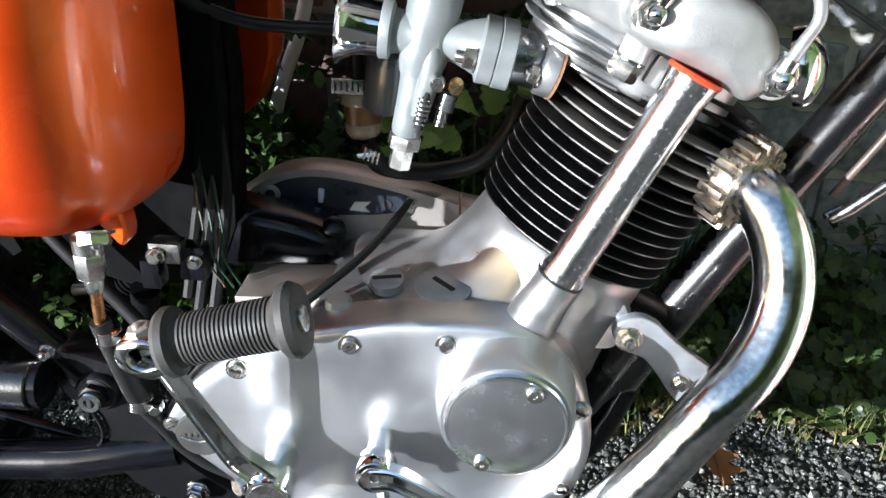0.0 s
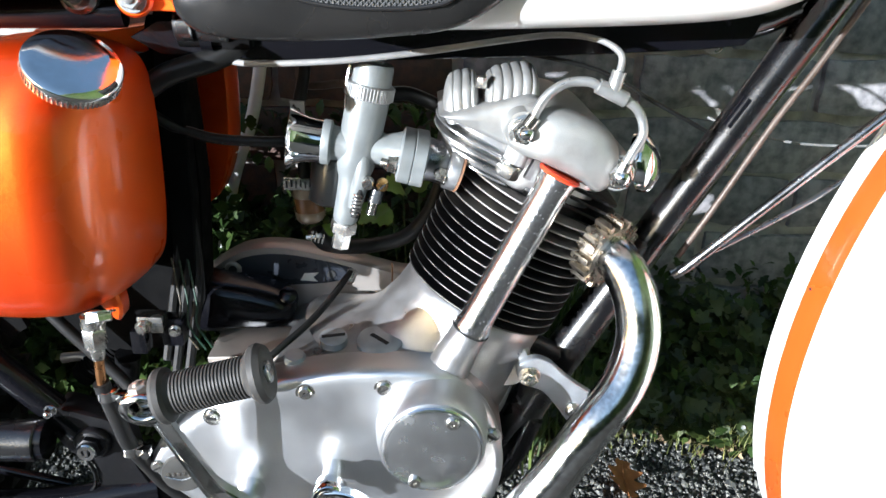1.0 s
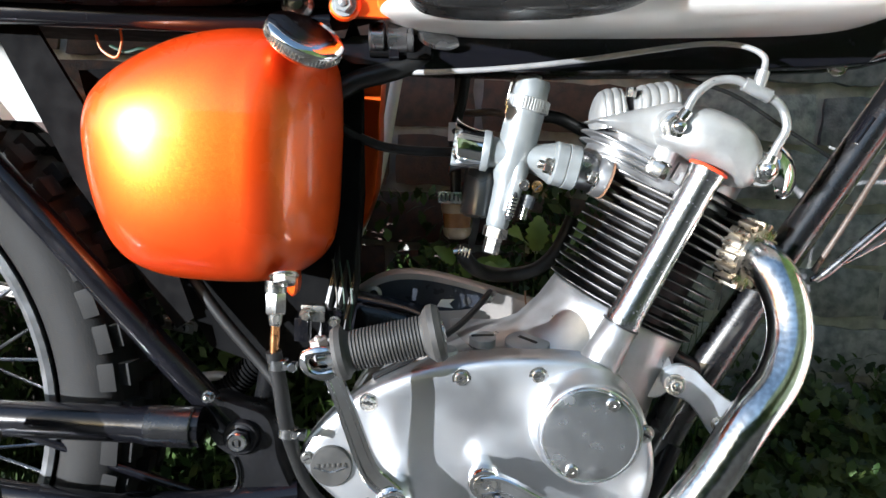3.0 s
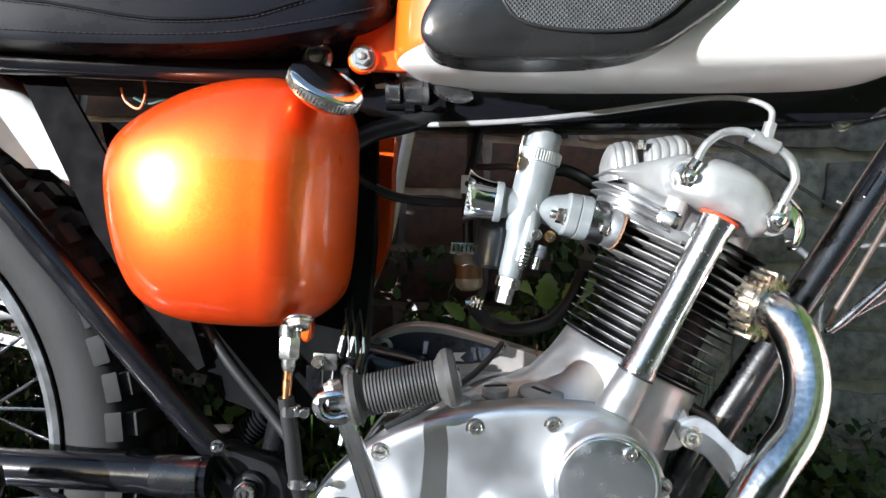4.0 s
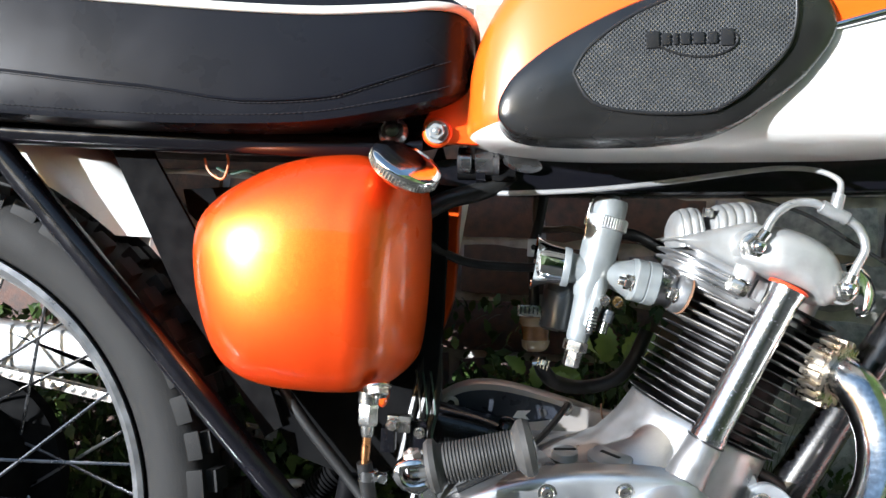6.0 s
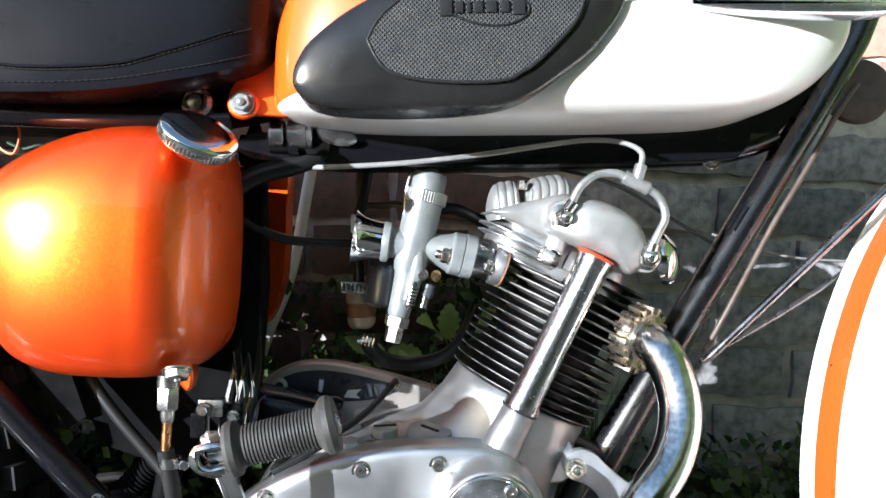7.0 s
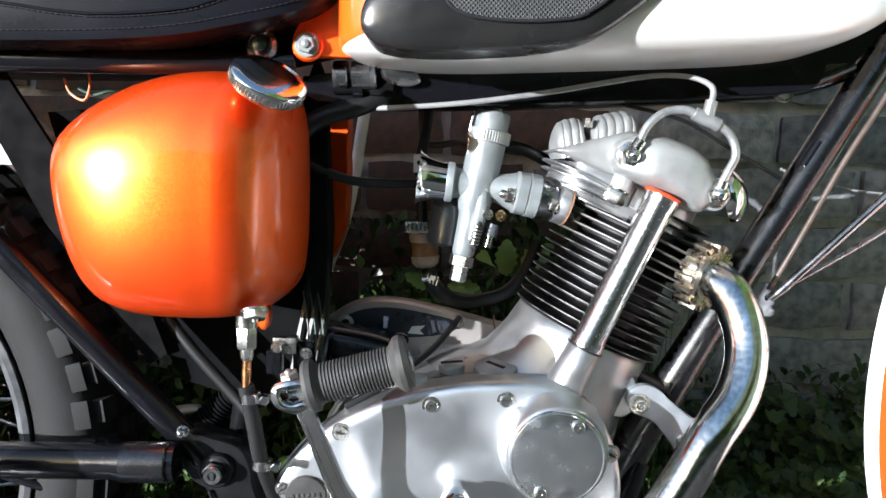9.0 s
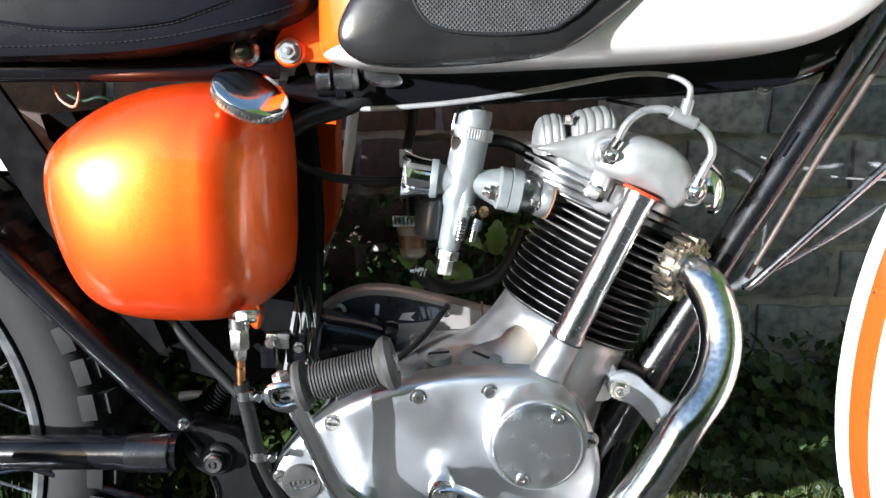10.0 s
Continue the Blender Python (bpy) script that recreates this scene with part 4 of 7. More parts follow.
    head = part("cylinder_head", plate(oval(0.066, 0.0425, 3.2), top - across * 0.020 + lean * 0.002, across, depth, lean, [(-0.008, 0.004), (-0.006, 0), (0.034, 0), (0.046, 0.010)]), CAST, bike, "grey cast cylinder head", 40)
    for h, left_end, front in ((-0.0040, -0.074, 0.046), (0.0022, -0.083, 0.048), (0.0085, -0.0945, 0.049), (0.0150, -0.0965, 0.048)):
        line = []
        for i in range(25):
            a = math.pi / 2 + math.pi * i / 24
            c, s = math.cos(a), math.sin(a)
            line.append((left_end + 0.034 + 0.034 * math.copysign(abs(c) ** 0.8, c), front * math.copysign(abs(s) ** 0.8, s)))
        line += [(-0.030, -front), (-0.022, -front + 0.012), (-0.022, front)]
        part("head_fin", plate(line, top + lean * h, across, depth, lean, [(-0.0010, 0.003), (-0.0010, 0.0007), (-0.0005, 0), (0.0005, 0), (0.0010, 0.0007), (0.0010, 0.003)]), CAST, head, "cast head fin", 30)
    # front fins in a darker colour than the rear ones
    for h, right_end in ((-0.006, 0.070), (0.0015, 0.069), (0.009, 0.066), (0.0165, 0.062)):
        line = [(0.020, -0.043), (right_end - 0.012, -0.043), (right_end - 0.003, -0.036), (right_end, -0.024), (right_end, 0.03), (0.020, 0.043)]
        part("head_fin", plate(line, top + lean * h, across, depth, lean, [(-0.0012, 0.0006), (-0.0007, 0), (0.0007, 0), (0.0012, 0.0006)]), FIN_BLACK, head, "dark front head fin", 30)
    part("head_lug", tube([(0.1035, 0.364, 0.472), (0.0985, 0.362, 0.460), (0.0935, 0.361, 0.447)], [0.0120, 0.0092, 0.0088], 18, 4), CAP_ALLOY, head)
    part("head_bolt", hexhead((0.0930, 0.361, 0.4475), -lean, 0.0092, 0.0105, 0.0100), STEEL, head, "hexagon head bolt")
    part("head_boss", block((0.1120, 0.374, 0.4385), (0.012, 0.012, 0.018), 0.003, Matrix.Rotation(radians(24.8), 3, "Y")), CAP_ALLOY, head)
    # rocker box with rounded top
    box = [(0.086, 0.470), (0.098, 0.489), (0.118, 0.4925), (0.145, 0.4845), (0.162, 0.472), (0.169, 0.455), (0.166, 0.438), (0.156, 0.430), (0.142, 0.4365), (0.112, 0.4515), (0.092, 0.459)]
    rocker = part("rocker_box", dome(box, 0.470, 0.356, 0.024, 12, 2.6, 5), CAP_ALLOY, bike, "cast alloy rocker box", 70)
    for x, z, yb in ((0.0975, 0.4750, 0.40), (0.1675, 0.4455, 0.40)):
        part("spindle_boss", lathe([(0, 0.0150), (yb - 0.353, 0.0142), (yb - 0.3455, 0.0132)], (x, yb, z), NEAR, 28), CAP_ALLOY, rocker, "", 50)
    part("rocker_saddle", dome([(0.039, 0.4795), (0.060, 0.4855), (0.085, 0.4920), (0.105, 0.4960), (0.117, 0.486), (0.114, 0.466), (0.101, 0.4565), (0.085, 0.4600), (0.060, 0.4705), (0.043, 0.4770)], 0.46, 0.372, 0.012, 10, 3.2, 4), CAP_ALLOY, rocker, "cast rear rocker housing", 60)
    # ribbed rear cap: flutes fan out from its near foot over to the far side
    bm = bmesh.new()
    for x0, x1, count, bulge in ((0.0445, 0.0700, 4, -0.0030), (0.0675, 0.1095, 6, 0.0030)):
        steps, around = count * 10, 20
        grid = []
        for i in range(steps + 1):
            u = i / steps
            x = x0 + (x1 - x0) * u
            arch = max(0.0, 1 - abs(2 * u - 1) ** 4.5) ** 0.42
            rib = 0.958 + 0.042 * abs(math.sin(math.pi * u * count)) ** 0.55
            row = []
            for j in range(around + 1):
                b = math.pi * j / around
                lift = math.sin(b) ** 0.75
                row.append(bm.verts.new((x + bulge * math.sin(2.2 * lift) * (1.0 if bulge > 0 else 0.9), 0.400 - 0.033 * math.cos(b) * (0.62 + 0.38 * arch) * rib,
                                         0.4710 + 0.19 * (x - 0.040) + 0.0330 * lift * (0.30 + 0.70 * arch) * rib)))
            grid.append(row)
        for p, q in zip(grid, grid[1:]):
            for j in range(around):
                bm.faces.new((p[j], p[j + 1], q[j + 1], q[j]))
        bm.faces.new(grid[0])
        bm.faces.new(grid[-1][::-1])
        bm.faces.new([r[0] for r in grid] + [r[-1] for r in grid][::-1])
    part("ribbed_cap", bm, CAP_ALLOY, rocker, "bright ribbed rocker cap with a notch", 50)
    bm = hexhead((0.0680, 0.376, 0.4985), (0, 0, 1), 0.0042, 0.008)
    part("cap_stud", bm, STEEL, rocker)
    for x, z in ((0.0975, 0.4750), (0.1675, 0.4455)):
        bm = hexhead((x, 0.3445, z), NEAR, 0.0094, 0.007, 0.0112)
        part("banjo_union", bm, STEEL, rocker, "plated banjo union")
        bm = lathe([(0, 0.0054), (0.004, 0.0054), (0.0066, 0.0040), (0.0074, 0.0)], (x, 0.336, z), NEAR, 20)
        part("banjo_bolt", bm, CHROME, rocker, "domed acorn bolt", 60)
    bm = lathe([(0, 0.023), (0.006, 0.0235), (0.010, 0.021), (0.016, 0.012), (0.018, 0.0)], (0.192, 0.385, 0.443), (0.88, -0.42, 0.22), 32)
    part("front_cap", bm, CHROME, rocker, "chromed front rocker cap", 60)
    pipe = [(0.1005, 0.335, 0.483), (0.108, 0.335, 0.499), (0.121, 0.336, 0.5095), (0.137, 0.336, 0.5115), (0.147, 0.336, 0.5075)]
    part("oil_feed_pipe", tube(pipe, 0.0034, 12, 5), PIPE_ZINC, rocker, "bright bent oil pipe", 60)
    part("oil_feed_pipe", tube([(0.160, 0.336, 0.502), (0.173, 0.336, 0.4935), (0.179, 0.336, 0.478), (0.1735, 0.336, 0.464), (0.1685, 0.336, 0.453)], 0.0034, 12, 5), PIPE_ZINC, rocker, "bright bent oil pipe", 60)
    bm = tube([(0.144, 0.336, 0.509), (0.164, 0.336, 0.500)], 0.0054, 14)
    tube([(0.1545, 0.336, 0.506), (0.1575, 0.336, 0.519)], 0.0050, 14, 1, bm)
    part("pipe_tee", bm, PIPE_ZINC, rocker, "plated pipe junction")
    for p, q in (((0.103, 0.335, 0.487), (0.0985, 0.335, 0.4805)), ((0.170, 0.336, 0.456), (0.1675, 0.336, 0.449))):
        part("pipe_sleeve", tube([p, q], 0.0048, 12), STEEL, rocker)
    part("feed_line", tube([(0.1575, 0.336, 0.518), (0.1575, 0.338, 0.530), (0.143, 0.345, 0.538), (0.117, 0.352, 0.5395), (0.082, 0.357, 0.5345), (0.038, 0.360, 0.5265), (-0.007, 0.362, 0.5195), (-0.05, 0.366, 0.5145), (-0.101, 0.374, 0.511), (-0.135, 0.40, 0.513)],
                           [0.0027, 0.0024, 0.0021, 0.0021, 0.0022, 0.0023, 0.0023, 0.0023, 0.0023, 0.0023], 10, 6), GREY_CABLE, bike, "grey feed line below the tank", 60)
    # push-rod tube
    low, high = Vector((0.0672, 0.345, 0.3175)), Vector((0.1250, 0.345, 0.4425))
    way = (high - low).normalized()
    length = (high - low).length
    tubeobj = part("pushrod_tube", lathe([(0, 0.0148), (0.006, 0.0150), (0.010, 0.0138), (length - 0.012, 0.0134), (length - 0.004, 0.0146), (length, 0.0150)], low, way, 32), PITTED, bike, "chromed push-rod tube", 60)
    part("seal", lathe([(length - 0.0002, 0.0154), (length + 0.0012, 0.0162), (length + 0.0026, 0.0152)], low, way, 32), RED_SEAL, tubeobj, "squeezed-out red sealant ring")
    part("tube_socket", lathe([(-0.040, 0.0172), (-0.02, 0.0152), (-0.003, 0.0146), (-0.001, 0.0135)], low, way, 32), CAST, case, "cast tube socket", 50)
    part("seal_ring", lathe([(-0.0016, 0.0140), (-0.0010, 0.0154), (0.0004, 0.0156), (0.0008, 0.0145)], low, way, 32), RUBBER, tubeobj, "black rubber ring")
    # front engine lug and plate
    mount = [(0.112, 0.276), (0.124, 0.281), (0.136, 0.277), (0.146, 0.268), (0.158, 0.258), (0.174, 0.247), (0.186, 0.235), (0.182, 0.220), (0.168, 0.212), (0.155, 0.221), (0.143, 0.237), (0.131, 0.250), (0.116, 0.256), (0.109, 0.266)]
    part("engine_plate", slab(mount, [(0.371, 0), (0.364, 0), (0.363, 0.0008)], 4), CAP_STEEL, bike, "plated engine mounting plate")
    part("engine_lug", slab([(0.078, 0.292), (0.10, 0.296), (0.118, 0.286), (0.122, 0.262), (0.108, 0.248), (0.085, 0.255)], [(0.44, 0.0), (0.376, 0), (0.371, 0.003)], 4), CAST, case)
    part("front_mounting", tube([(0.096, 0.392, 0.294), (0.122, 0.394, 0.281), (0.158, 0.398, 0.262)], [0.0075, 0.0085, 0.0085], 12, 4), PLATE_BLACK, bike, "black front engine mounting")
    part("plate_bolt", hexhead((0.1195, 0.3635, 0.2645), NEAR, 0.0066, 0.005, 0.0092, None, 0.004), STEEL, bike, "plated bolt and washer")
    part("plate_bolt", hexhead((0.1585, 0.3635, 0.2325), NEAR, 0.0048, 0.004, 0.0066), STEEL, bike)


engine()


def carburettor():
    y = 0.395
    low, high = Vector((-0.0335, y, 0.3890)), Vector((-0.0100, y, 0.5090))
    way = (high - low).normalized()
    ln = (high - low).length
    body = part("carburettor", lathe([(0.036, 0.0125), (0.044, 0.0145), (0.052, 0.0160), (ln - 0.024, 0.0162)], low, way, 36), CARB, bike, "grey alloy carburettor", 50)
    part("body_stem", lathe([(-0.003, 0.0088), (0.0, 0.0098), (0.020, 0.0104), (0.032, 0.0112), (0.046, 0.0135)], low, way, 28), CARB, body)
    part("jet_block", tube([low + Vector((0.0075, -0.006, 0.012)), low + way * 0.040 + Vector((0.0065, -0.010, 0)), low + way * 0.062 + Vector((0.003, -0.009, 0))], [0.0062, 0.0068, 0.0050], 16, 4), CARB, body)
    part("ring_nut", lathe([(ln - 0.0245, 0.0172), (ln - 0.0238, 0.0182), (ln - 0.0140, 0.0182), (ln - 0.0133, 0.0172)], low, way, 40), PIPE_ZINC, body, "knurled ring nut")
    side = way.orthogonal().normalized()
    up2 = way.cross(side)
    bm = bmesh.new()
    for i in range(48):
        a = 2 * math.pi * i / 48
        o = low + 0.0181 * (math.cos(a) * side + math.sin(a) * up2)
        tube([o + way * (ln - 0.0235), o + way * (ln - 0.0143)], 0.0007, 5, 1, bm)
    part("ring_knurl", bm, PIPE_ZINC, body)
    part("top_cap", lathe([(ln - 0.0140, 0.0152), (ln - 0.001, 0.0150), (ln + 0.0022, 0.0138), (ln + 0.0026, 0.0070), (ln + 0.0060, 0.0062), (ln + 0.0062, 0.0)], low, way, 36), CARB, body, "alloy chamber top")
    part("spring_clip", tube([high + Vector((-0.0215, -0.004, -0.034)), high + Vector((-0.0200, -0.006, -0.012)), high + Vector((-0.0170, -0.004, 0.002))], 0.0014, 8, 3), STEEL, body)
    bm = lathe([(-0.0125, 0.0092), (-0.0118, 0.0108), (-0.0035, 0.0108), (-0.0025, 0.0092)], low, way, 6)
    lathe([(-0.0265, 0.0062), (-0.0255, 0.0074), (-0.0122, 0.0076)], low, way, 6, bm)
    part("jet_nut", bm, STEEL, body, "hexagon main-jet nut")
    # intake mouth and outlet
    axis = Vector((-1, 0, 0.11)).normalized()
    mid = Vector((-0.0215, y, 0.4475))
    part("intake_neck", lathe([(0.0, 0.0150), (0.010, 0.0138), (0.016, 0.0128), (0.021, 0.0135), (0.0225, 0.0172), (0.0275, 0.0174), (0.0285, 0.0168)], mid, axis, 36), CARB, body, "grey intake neck", 40)
    bm = lathe([(0.0280, 0.0166), (0.033, 0.0168), (0.040, 0.0176), (0.046, 0.0194), (0.0505, 0.0222), (0.0530, 0.0250), (0.0534, 0.0244), (0.0500, 0.0205), (0.043, 0.0160), (0.030, 0.0148)], mid, axis, 44)
    part("bell_mouth", bm, CHROME, body, "chrome bell mouth", 60)
    axis = Vector((1, 0, -0.19)).normalized()
    rise = Vector((0.19, 0, 1)).normalized()
    wide = Vector((0, 1, 0))
    mid = Vector((-0.020, y, 0.4485))
    part("outlet_neck", lathe([(0, 0.0125), (0.016, 0.0128), (0.024, 0.0150), (0.0300, 0.0172)], mid, axis, 32), CARB, body, "", 50)
    at = mid + axis * 0.0295
    part("outlet_flange", plate(oval(0.0330, 0.0185, 3.0), at, wide, rise, axis, [(0.0, 0.003), (0.001, 0.0006), (0.0016, 0), (0.0098, 0), (0.0104, 0.0006)]), CARB, body, "oval outlet flange", 35)
    part("spacer_flange", plate(oval(0.0335, 0.0190, 3.0), at + axis * 0.0108, wide, rise, axis, [(0.0, 0.0006), (0.0005, 0), (0.0092, 0), (0.0100, 0.0012)]), CARB, body, "second flange of the joint", 35)
    stud = at + wide * -0.0235 + rise * -0.0035
    part("flange_nut", hexhead(stud, -axis, 0.0066, 0.0062, 0.0072), STEEL, body, "plated nut")
    part("flange_stud", lathe([(0.0, 0.0036), (0.0120, 0.0036), (0.0128, 0.0030)], stud, -axis, 14), STEEL, body)
    far_end = at + axis * 0.0205
    part("manifold", tube([far_end, far_end + axis * 0.010, far_end + axis * 0.020 + wide * 0.004], [0.0170, 0.0165, 0.0175], 28, 4), DARK_RIM, bike, "short polished inlet manifold")
    foot_at, tip_axis = Vector((0.0465, y + 0.002, 0.4350)), Vector((0.955, 0.0, -0.30)).normalized()
    rise2 = Vector((0.30, 0, 0.955))
    part("manifold_flange", plate(oval(0.0290, 0.0180, 2.1), foot_at, wide, rise2, tip_axis, [(-0.001, 0.002), (0.0, 0.0005), (0.001, 0), (0.0085, 0), (0.0092, 0.0006)]), CAST, bike, "oval manifold flange against the head", 35)
    part("manifold_nut", hexhead(foot_at + wide * -0.0225 + rise2 * -0.004, -tip_axis, 0.0058, 0.0060, 0.0068, None, 0.003), STEEL, bike)
    part("gasket", plate(oval(0.0293, 0.0184, 2.1), foot_at + tip_axis * 0.0093, wide, rise2, tip_axis, [(0.0, 0), (0.0014, 0)]), RUST, bike, "rusty gasket")
    for x, z, mm in ((-0.0140, 0.4235, STEEL), (-0.0030, 0.4225, BRASS)):
        part("mixture_screw", screwhead((x, 0.3755, z), (0, -1, -0.15), 0.0046), mm, body)
        part("screw_slot", slot((x, 0.3722, z - 0.0004), (0, -1, -0.15), (0.7, 0, 0.7), 0.007, 0.0012), BLACK_HOLE, body)
    bm = bmesh.new()
    for i in range(6):
        o = low + way * (0.008 + 0.0030 * i) + Vector((0.0075, -0.0125, 0.001))
        lathe([(-0.0007, 0.0044), (0.0007, 0.0044)], o, way, 14, bm)
    part("screw_spring", bm, STEEL, body, "small coil spring")
    part("spring_core", tube([low + way * 0.004 + Vector((0.0075, -0.0125, 0.001)), low + way * 0.028 + Vector((0.0075, -0.0125, 0.001))], 0.0030, 10), BLACK_HOLE, body)
    part("tickler", tube([(-0.0075, 0.392, 0.414), (-0.0105, 0.391, 0.404)], 0.0058, 12), BOWL, body)
    part("tickler_tip", tube([(-0.0105, 0.391, 0.405), (-0.0130, 0.390, 0.394)], 0.0040, 10), STEEL, body)
    part("float_bowl", lathe([(-0.024, 0.014), (-0.021, 0.0185), (0.020, 0.0185), (0.023, 0.0165), (0.024, 0.0)], (-0.046, 0.425, 0.415), (0.1, 0, 1), 32), BOWL, body, "far float bowl", 50)
    # fuel filter and pipes
    o, ax = Vector((-0.0690, 0.436, 0.4040)), Vector((0.06, 0, -1))
    filt = part("fuel_filter", lathe([(-0.004, 0.0075), (0.0, 0.0118), (0.002, 0.0148), (0.0085, 0.0150), (0.0105, 0.0140)], o, ax, 28), CLEAR, bike, "small amber plastic fuel filter", 50)
    part("filter_bowl", lathe([(0.0100, 0.0138), (0.024, 0.0128)], o, ax, 28), AMBER, filt, "amber fuel inside")
    part("filter_foot", lathe([(0.0235, 0.0128), (0.0245, 0.0132), (0.0300, 0.0126), (0.0340, 0.0095), (0.0355, 0.0)], o, ax, 28), CLEAR, filt, "", 50)
    part("filter_tag", block((-0.0755, 0.4200, 0.4080), (0.021, 0.003, 0.010), 0.0006), STEEL, filt, "small metal clip")
    for i in range(5):
        part("tag_bar", block((-0.0832 + 0.0038 * i, 0.4183, 0.4080 + 0.0008 * (i % 2)), (0.0013, 0.0012, 0.0060), 0.0002), BLACK_HOLE, filt)
    part("fuel_pipe", tube([(-0.0705, 0.432, 0.4040), (-0.0715, 0.434, 0.4260), (-0.074, 0.436, 0.465), (-0.070, 0.44, 0.49), (-0.066, 0.44, 0.52)], 0.0052, 12, 5), CABLE, bike, "black fuel pipe")
    bm = tube([(-0.0635, 0.434, 0.362), (-0.057, 0.440, 0.349), (-0.044, 0.462, 0.337), (-0.018, 0.480, 0.331), (0.012, 0.485, 0.338), (0.032, 0.488, 0.358), (0.045, 0.49, 0.39)], 0.0072, 12, 6)
    part("fuel_pipe", bm, CABLE, bike, "black fuel pipe")
    bm = bmesh.new()
    for i in range(4):
        tube([(-0.066 + 0.003 * i, 0.424, 0.357 - 0.001 * i), (-0.064 + 0.003 * i, 0.424, 0.3655 - 0.001 * i)], 0.0008, 6, 1, bm)
    tube([(-0.070, 0.426, 0.359), (-0.057, 0.426, 0.361)], 0.0022, 8, 1, bm)
    part("pipe_clip", bm, STEEL, bike, "bright spring clip")


carburettor()


def controls():
    # kick starter
    lever = part("kickstart_lever", beam([(-0.1045, 0.288, 0.190), (-0.1125, 0.288, 0.1975), (-0.1215, 0.287, 0.2060), (-0.1285, 0.283, 0.2210), (-0.1365, 0.276, 0.2460), (-0.1440, 0.270, 0.2690), (-0.1520, 0.267, 0.2900)], [0.017, 0.0165, 0.0160, 0.0142, 0.0132, 0.0125, 0.0125], [0.010, 0.0095, 0.0085, 0.0070, 0.0062, 0.0060, 0.0065]), CHROME, bike, "chromed forged kick-start lever", 30)
    bm = lathe([(-0.052, 0.0115), (-0.012, 0.0115), (-0.010, 0.0150), (0.006, 0.0150), (0.009, 0.0135)], (-0.105, 0.289, 0.1825), NEAR, 28)
    part("lever_boss", bm, CHROME, lever, "", 50)
    part("boss_face", lathe([(0.0085, 0.0118), (0.0095, 0.0115), (0.0090, 0.004), (0.007, 0.003)], (-0.105, 0.289, 0.1825), NEAR, 24), STEEL, lever)
    bm = hexhead((-0.125, 0.298, 0.176), (-0.5, -0.8, 0.1), 0.0065, 0.006)
    tube([(-0.125, 0.299, 0.176), (-0.104, 0.299, 0.166)], 0.005, 10, 1, bm)
    part("cotter_bolt", bm, OLD_CHROME, lever)
    yoke = [(-0.1745, 0.308), (-0.161, 0.3140), (-0.149, 0.3125), (-0.1475, 0.3065), (-0.158, 0.3065), (-0.1665, 0.3025), (-0.1670, 0.2955), (-0.158, 0.2915), (-0.147, 0.2945), (-0.1430, 0.2885), (-0.152, 0.2815), (-0.169, 0.2850), (-0.1780, 0.2960)]
    yoke = [(-0.158 + 0.78 * (x + 0.158), 0.298 + 0.78 * (z - 0.298)) for x, z in yoke]
    part("fork_joint", slab(yoke, [(0.275, 0.0018), (0.273, 0.0005), (0.270, 0), (0.259, 0), (0.257, 0.0005), (0.2555, 0.0018)], 4), OLD_CHROME, lever, "forked folding joint", 60)
    part("joint_knuckle", tube([(-0.150, 0.272, 0.3000), (-0.163, 0.268, 0.2985)], [0.0066, 0.0058], 14), STEEL, lever)
    part("joint_pin", hexhead((-0.1600, 0.265, 0.3085), (-0.30, -0.12, 0.94), 0.0070, 0.0056, 0, None, 0.003), DULL, lever)
    a, b = Vector((-0.148, 0.268, 0.3025)), Vector((-0.0765, 0.270, 0.3215))
    way, ln = (b - a).normalized(), (b - a).length
    prof = [(-0.002, 0.012), (-0.001, 0.0178), (0.002, 0.0196), (0.006, 0.0190), (0.008, 0.0156), (0.010, 0.0146)]
    h = 0.0115
    while h < ln - 0.013:
        prof += [(h, 0.0137), (h + 0.0004, 0.0146), (h + 0.0016, 0.0147), (h + 0.0020, 0.0137)]
        h += 0.0025
    prof += [(ln - 0.011, 0.0146), (ln - 0.009, 0.0172), (ln - 0.006, 0.0204), (ln - 0.002, 0.0210), (ln + 0.002, 0.0188), (ln + 0.003, 0.013), (ln + 0.001, 0.006)]
    pedal = part("pedal_rubber", lathe(prof, a, way, 32), GREY_RUBBER, lever, "worn ribbed rubber pedal", 30)
    part("pedal_end", lathe([(ln + 0.0005, 0.0078), (ln + 0.0035, 0.0074), (ln + 0.0042, 0.0060), (ln + 0.0044, 0.0)], a, way, 20), STEEL, lever, "bright pin end")
    # gear lever
    gear = part("gear_lever", beam([(-0.040, 0.285, 0.2035), (-0.026, 0.283, 0.2045), (-0.004, 0.279, 0.1965), (0.021, 0.274, 0.1855), (0.043, 0.268, 0.1755), (0.060, 0.259, 0.1690)], [0.017, 0.0150, 0.0135, 0.0120, 0.0108, 0.0120], [0.010, 0.0085, 0.0070, 0.0062, 0.0062, 0.009]), CHROME, bike, "chromed grooved gear lever", 30)
    bm = lathe([(-0.045, 0.009), (-0.008, 0.009), (-0.006, 0.0128), (0.006, 0.0128), (0.008, 0.0112)], (-0.038, 0.289, 0.2045), NEAR, 24)
    part("lever_boss", bm, CHROME, gear, "", 50)
    part("boss_face", lathe([(0.0078, 0.0088), (0.0088, 0.0085), (0.0084, 0.003), (0.006, 0.002)], (-0.038, 0.289, 0.2045), NEAR, 20), STEEL, gear)
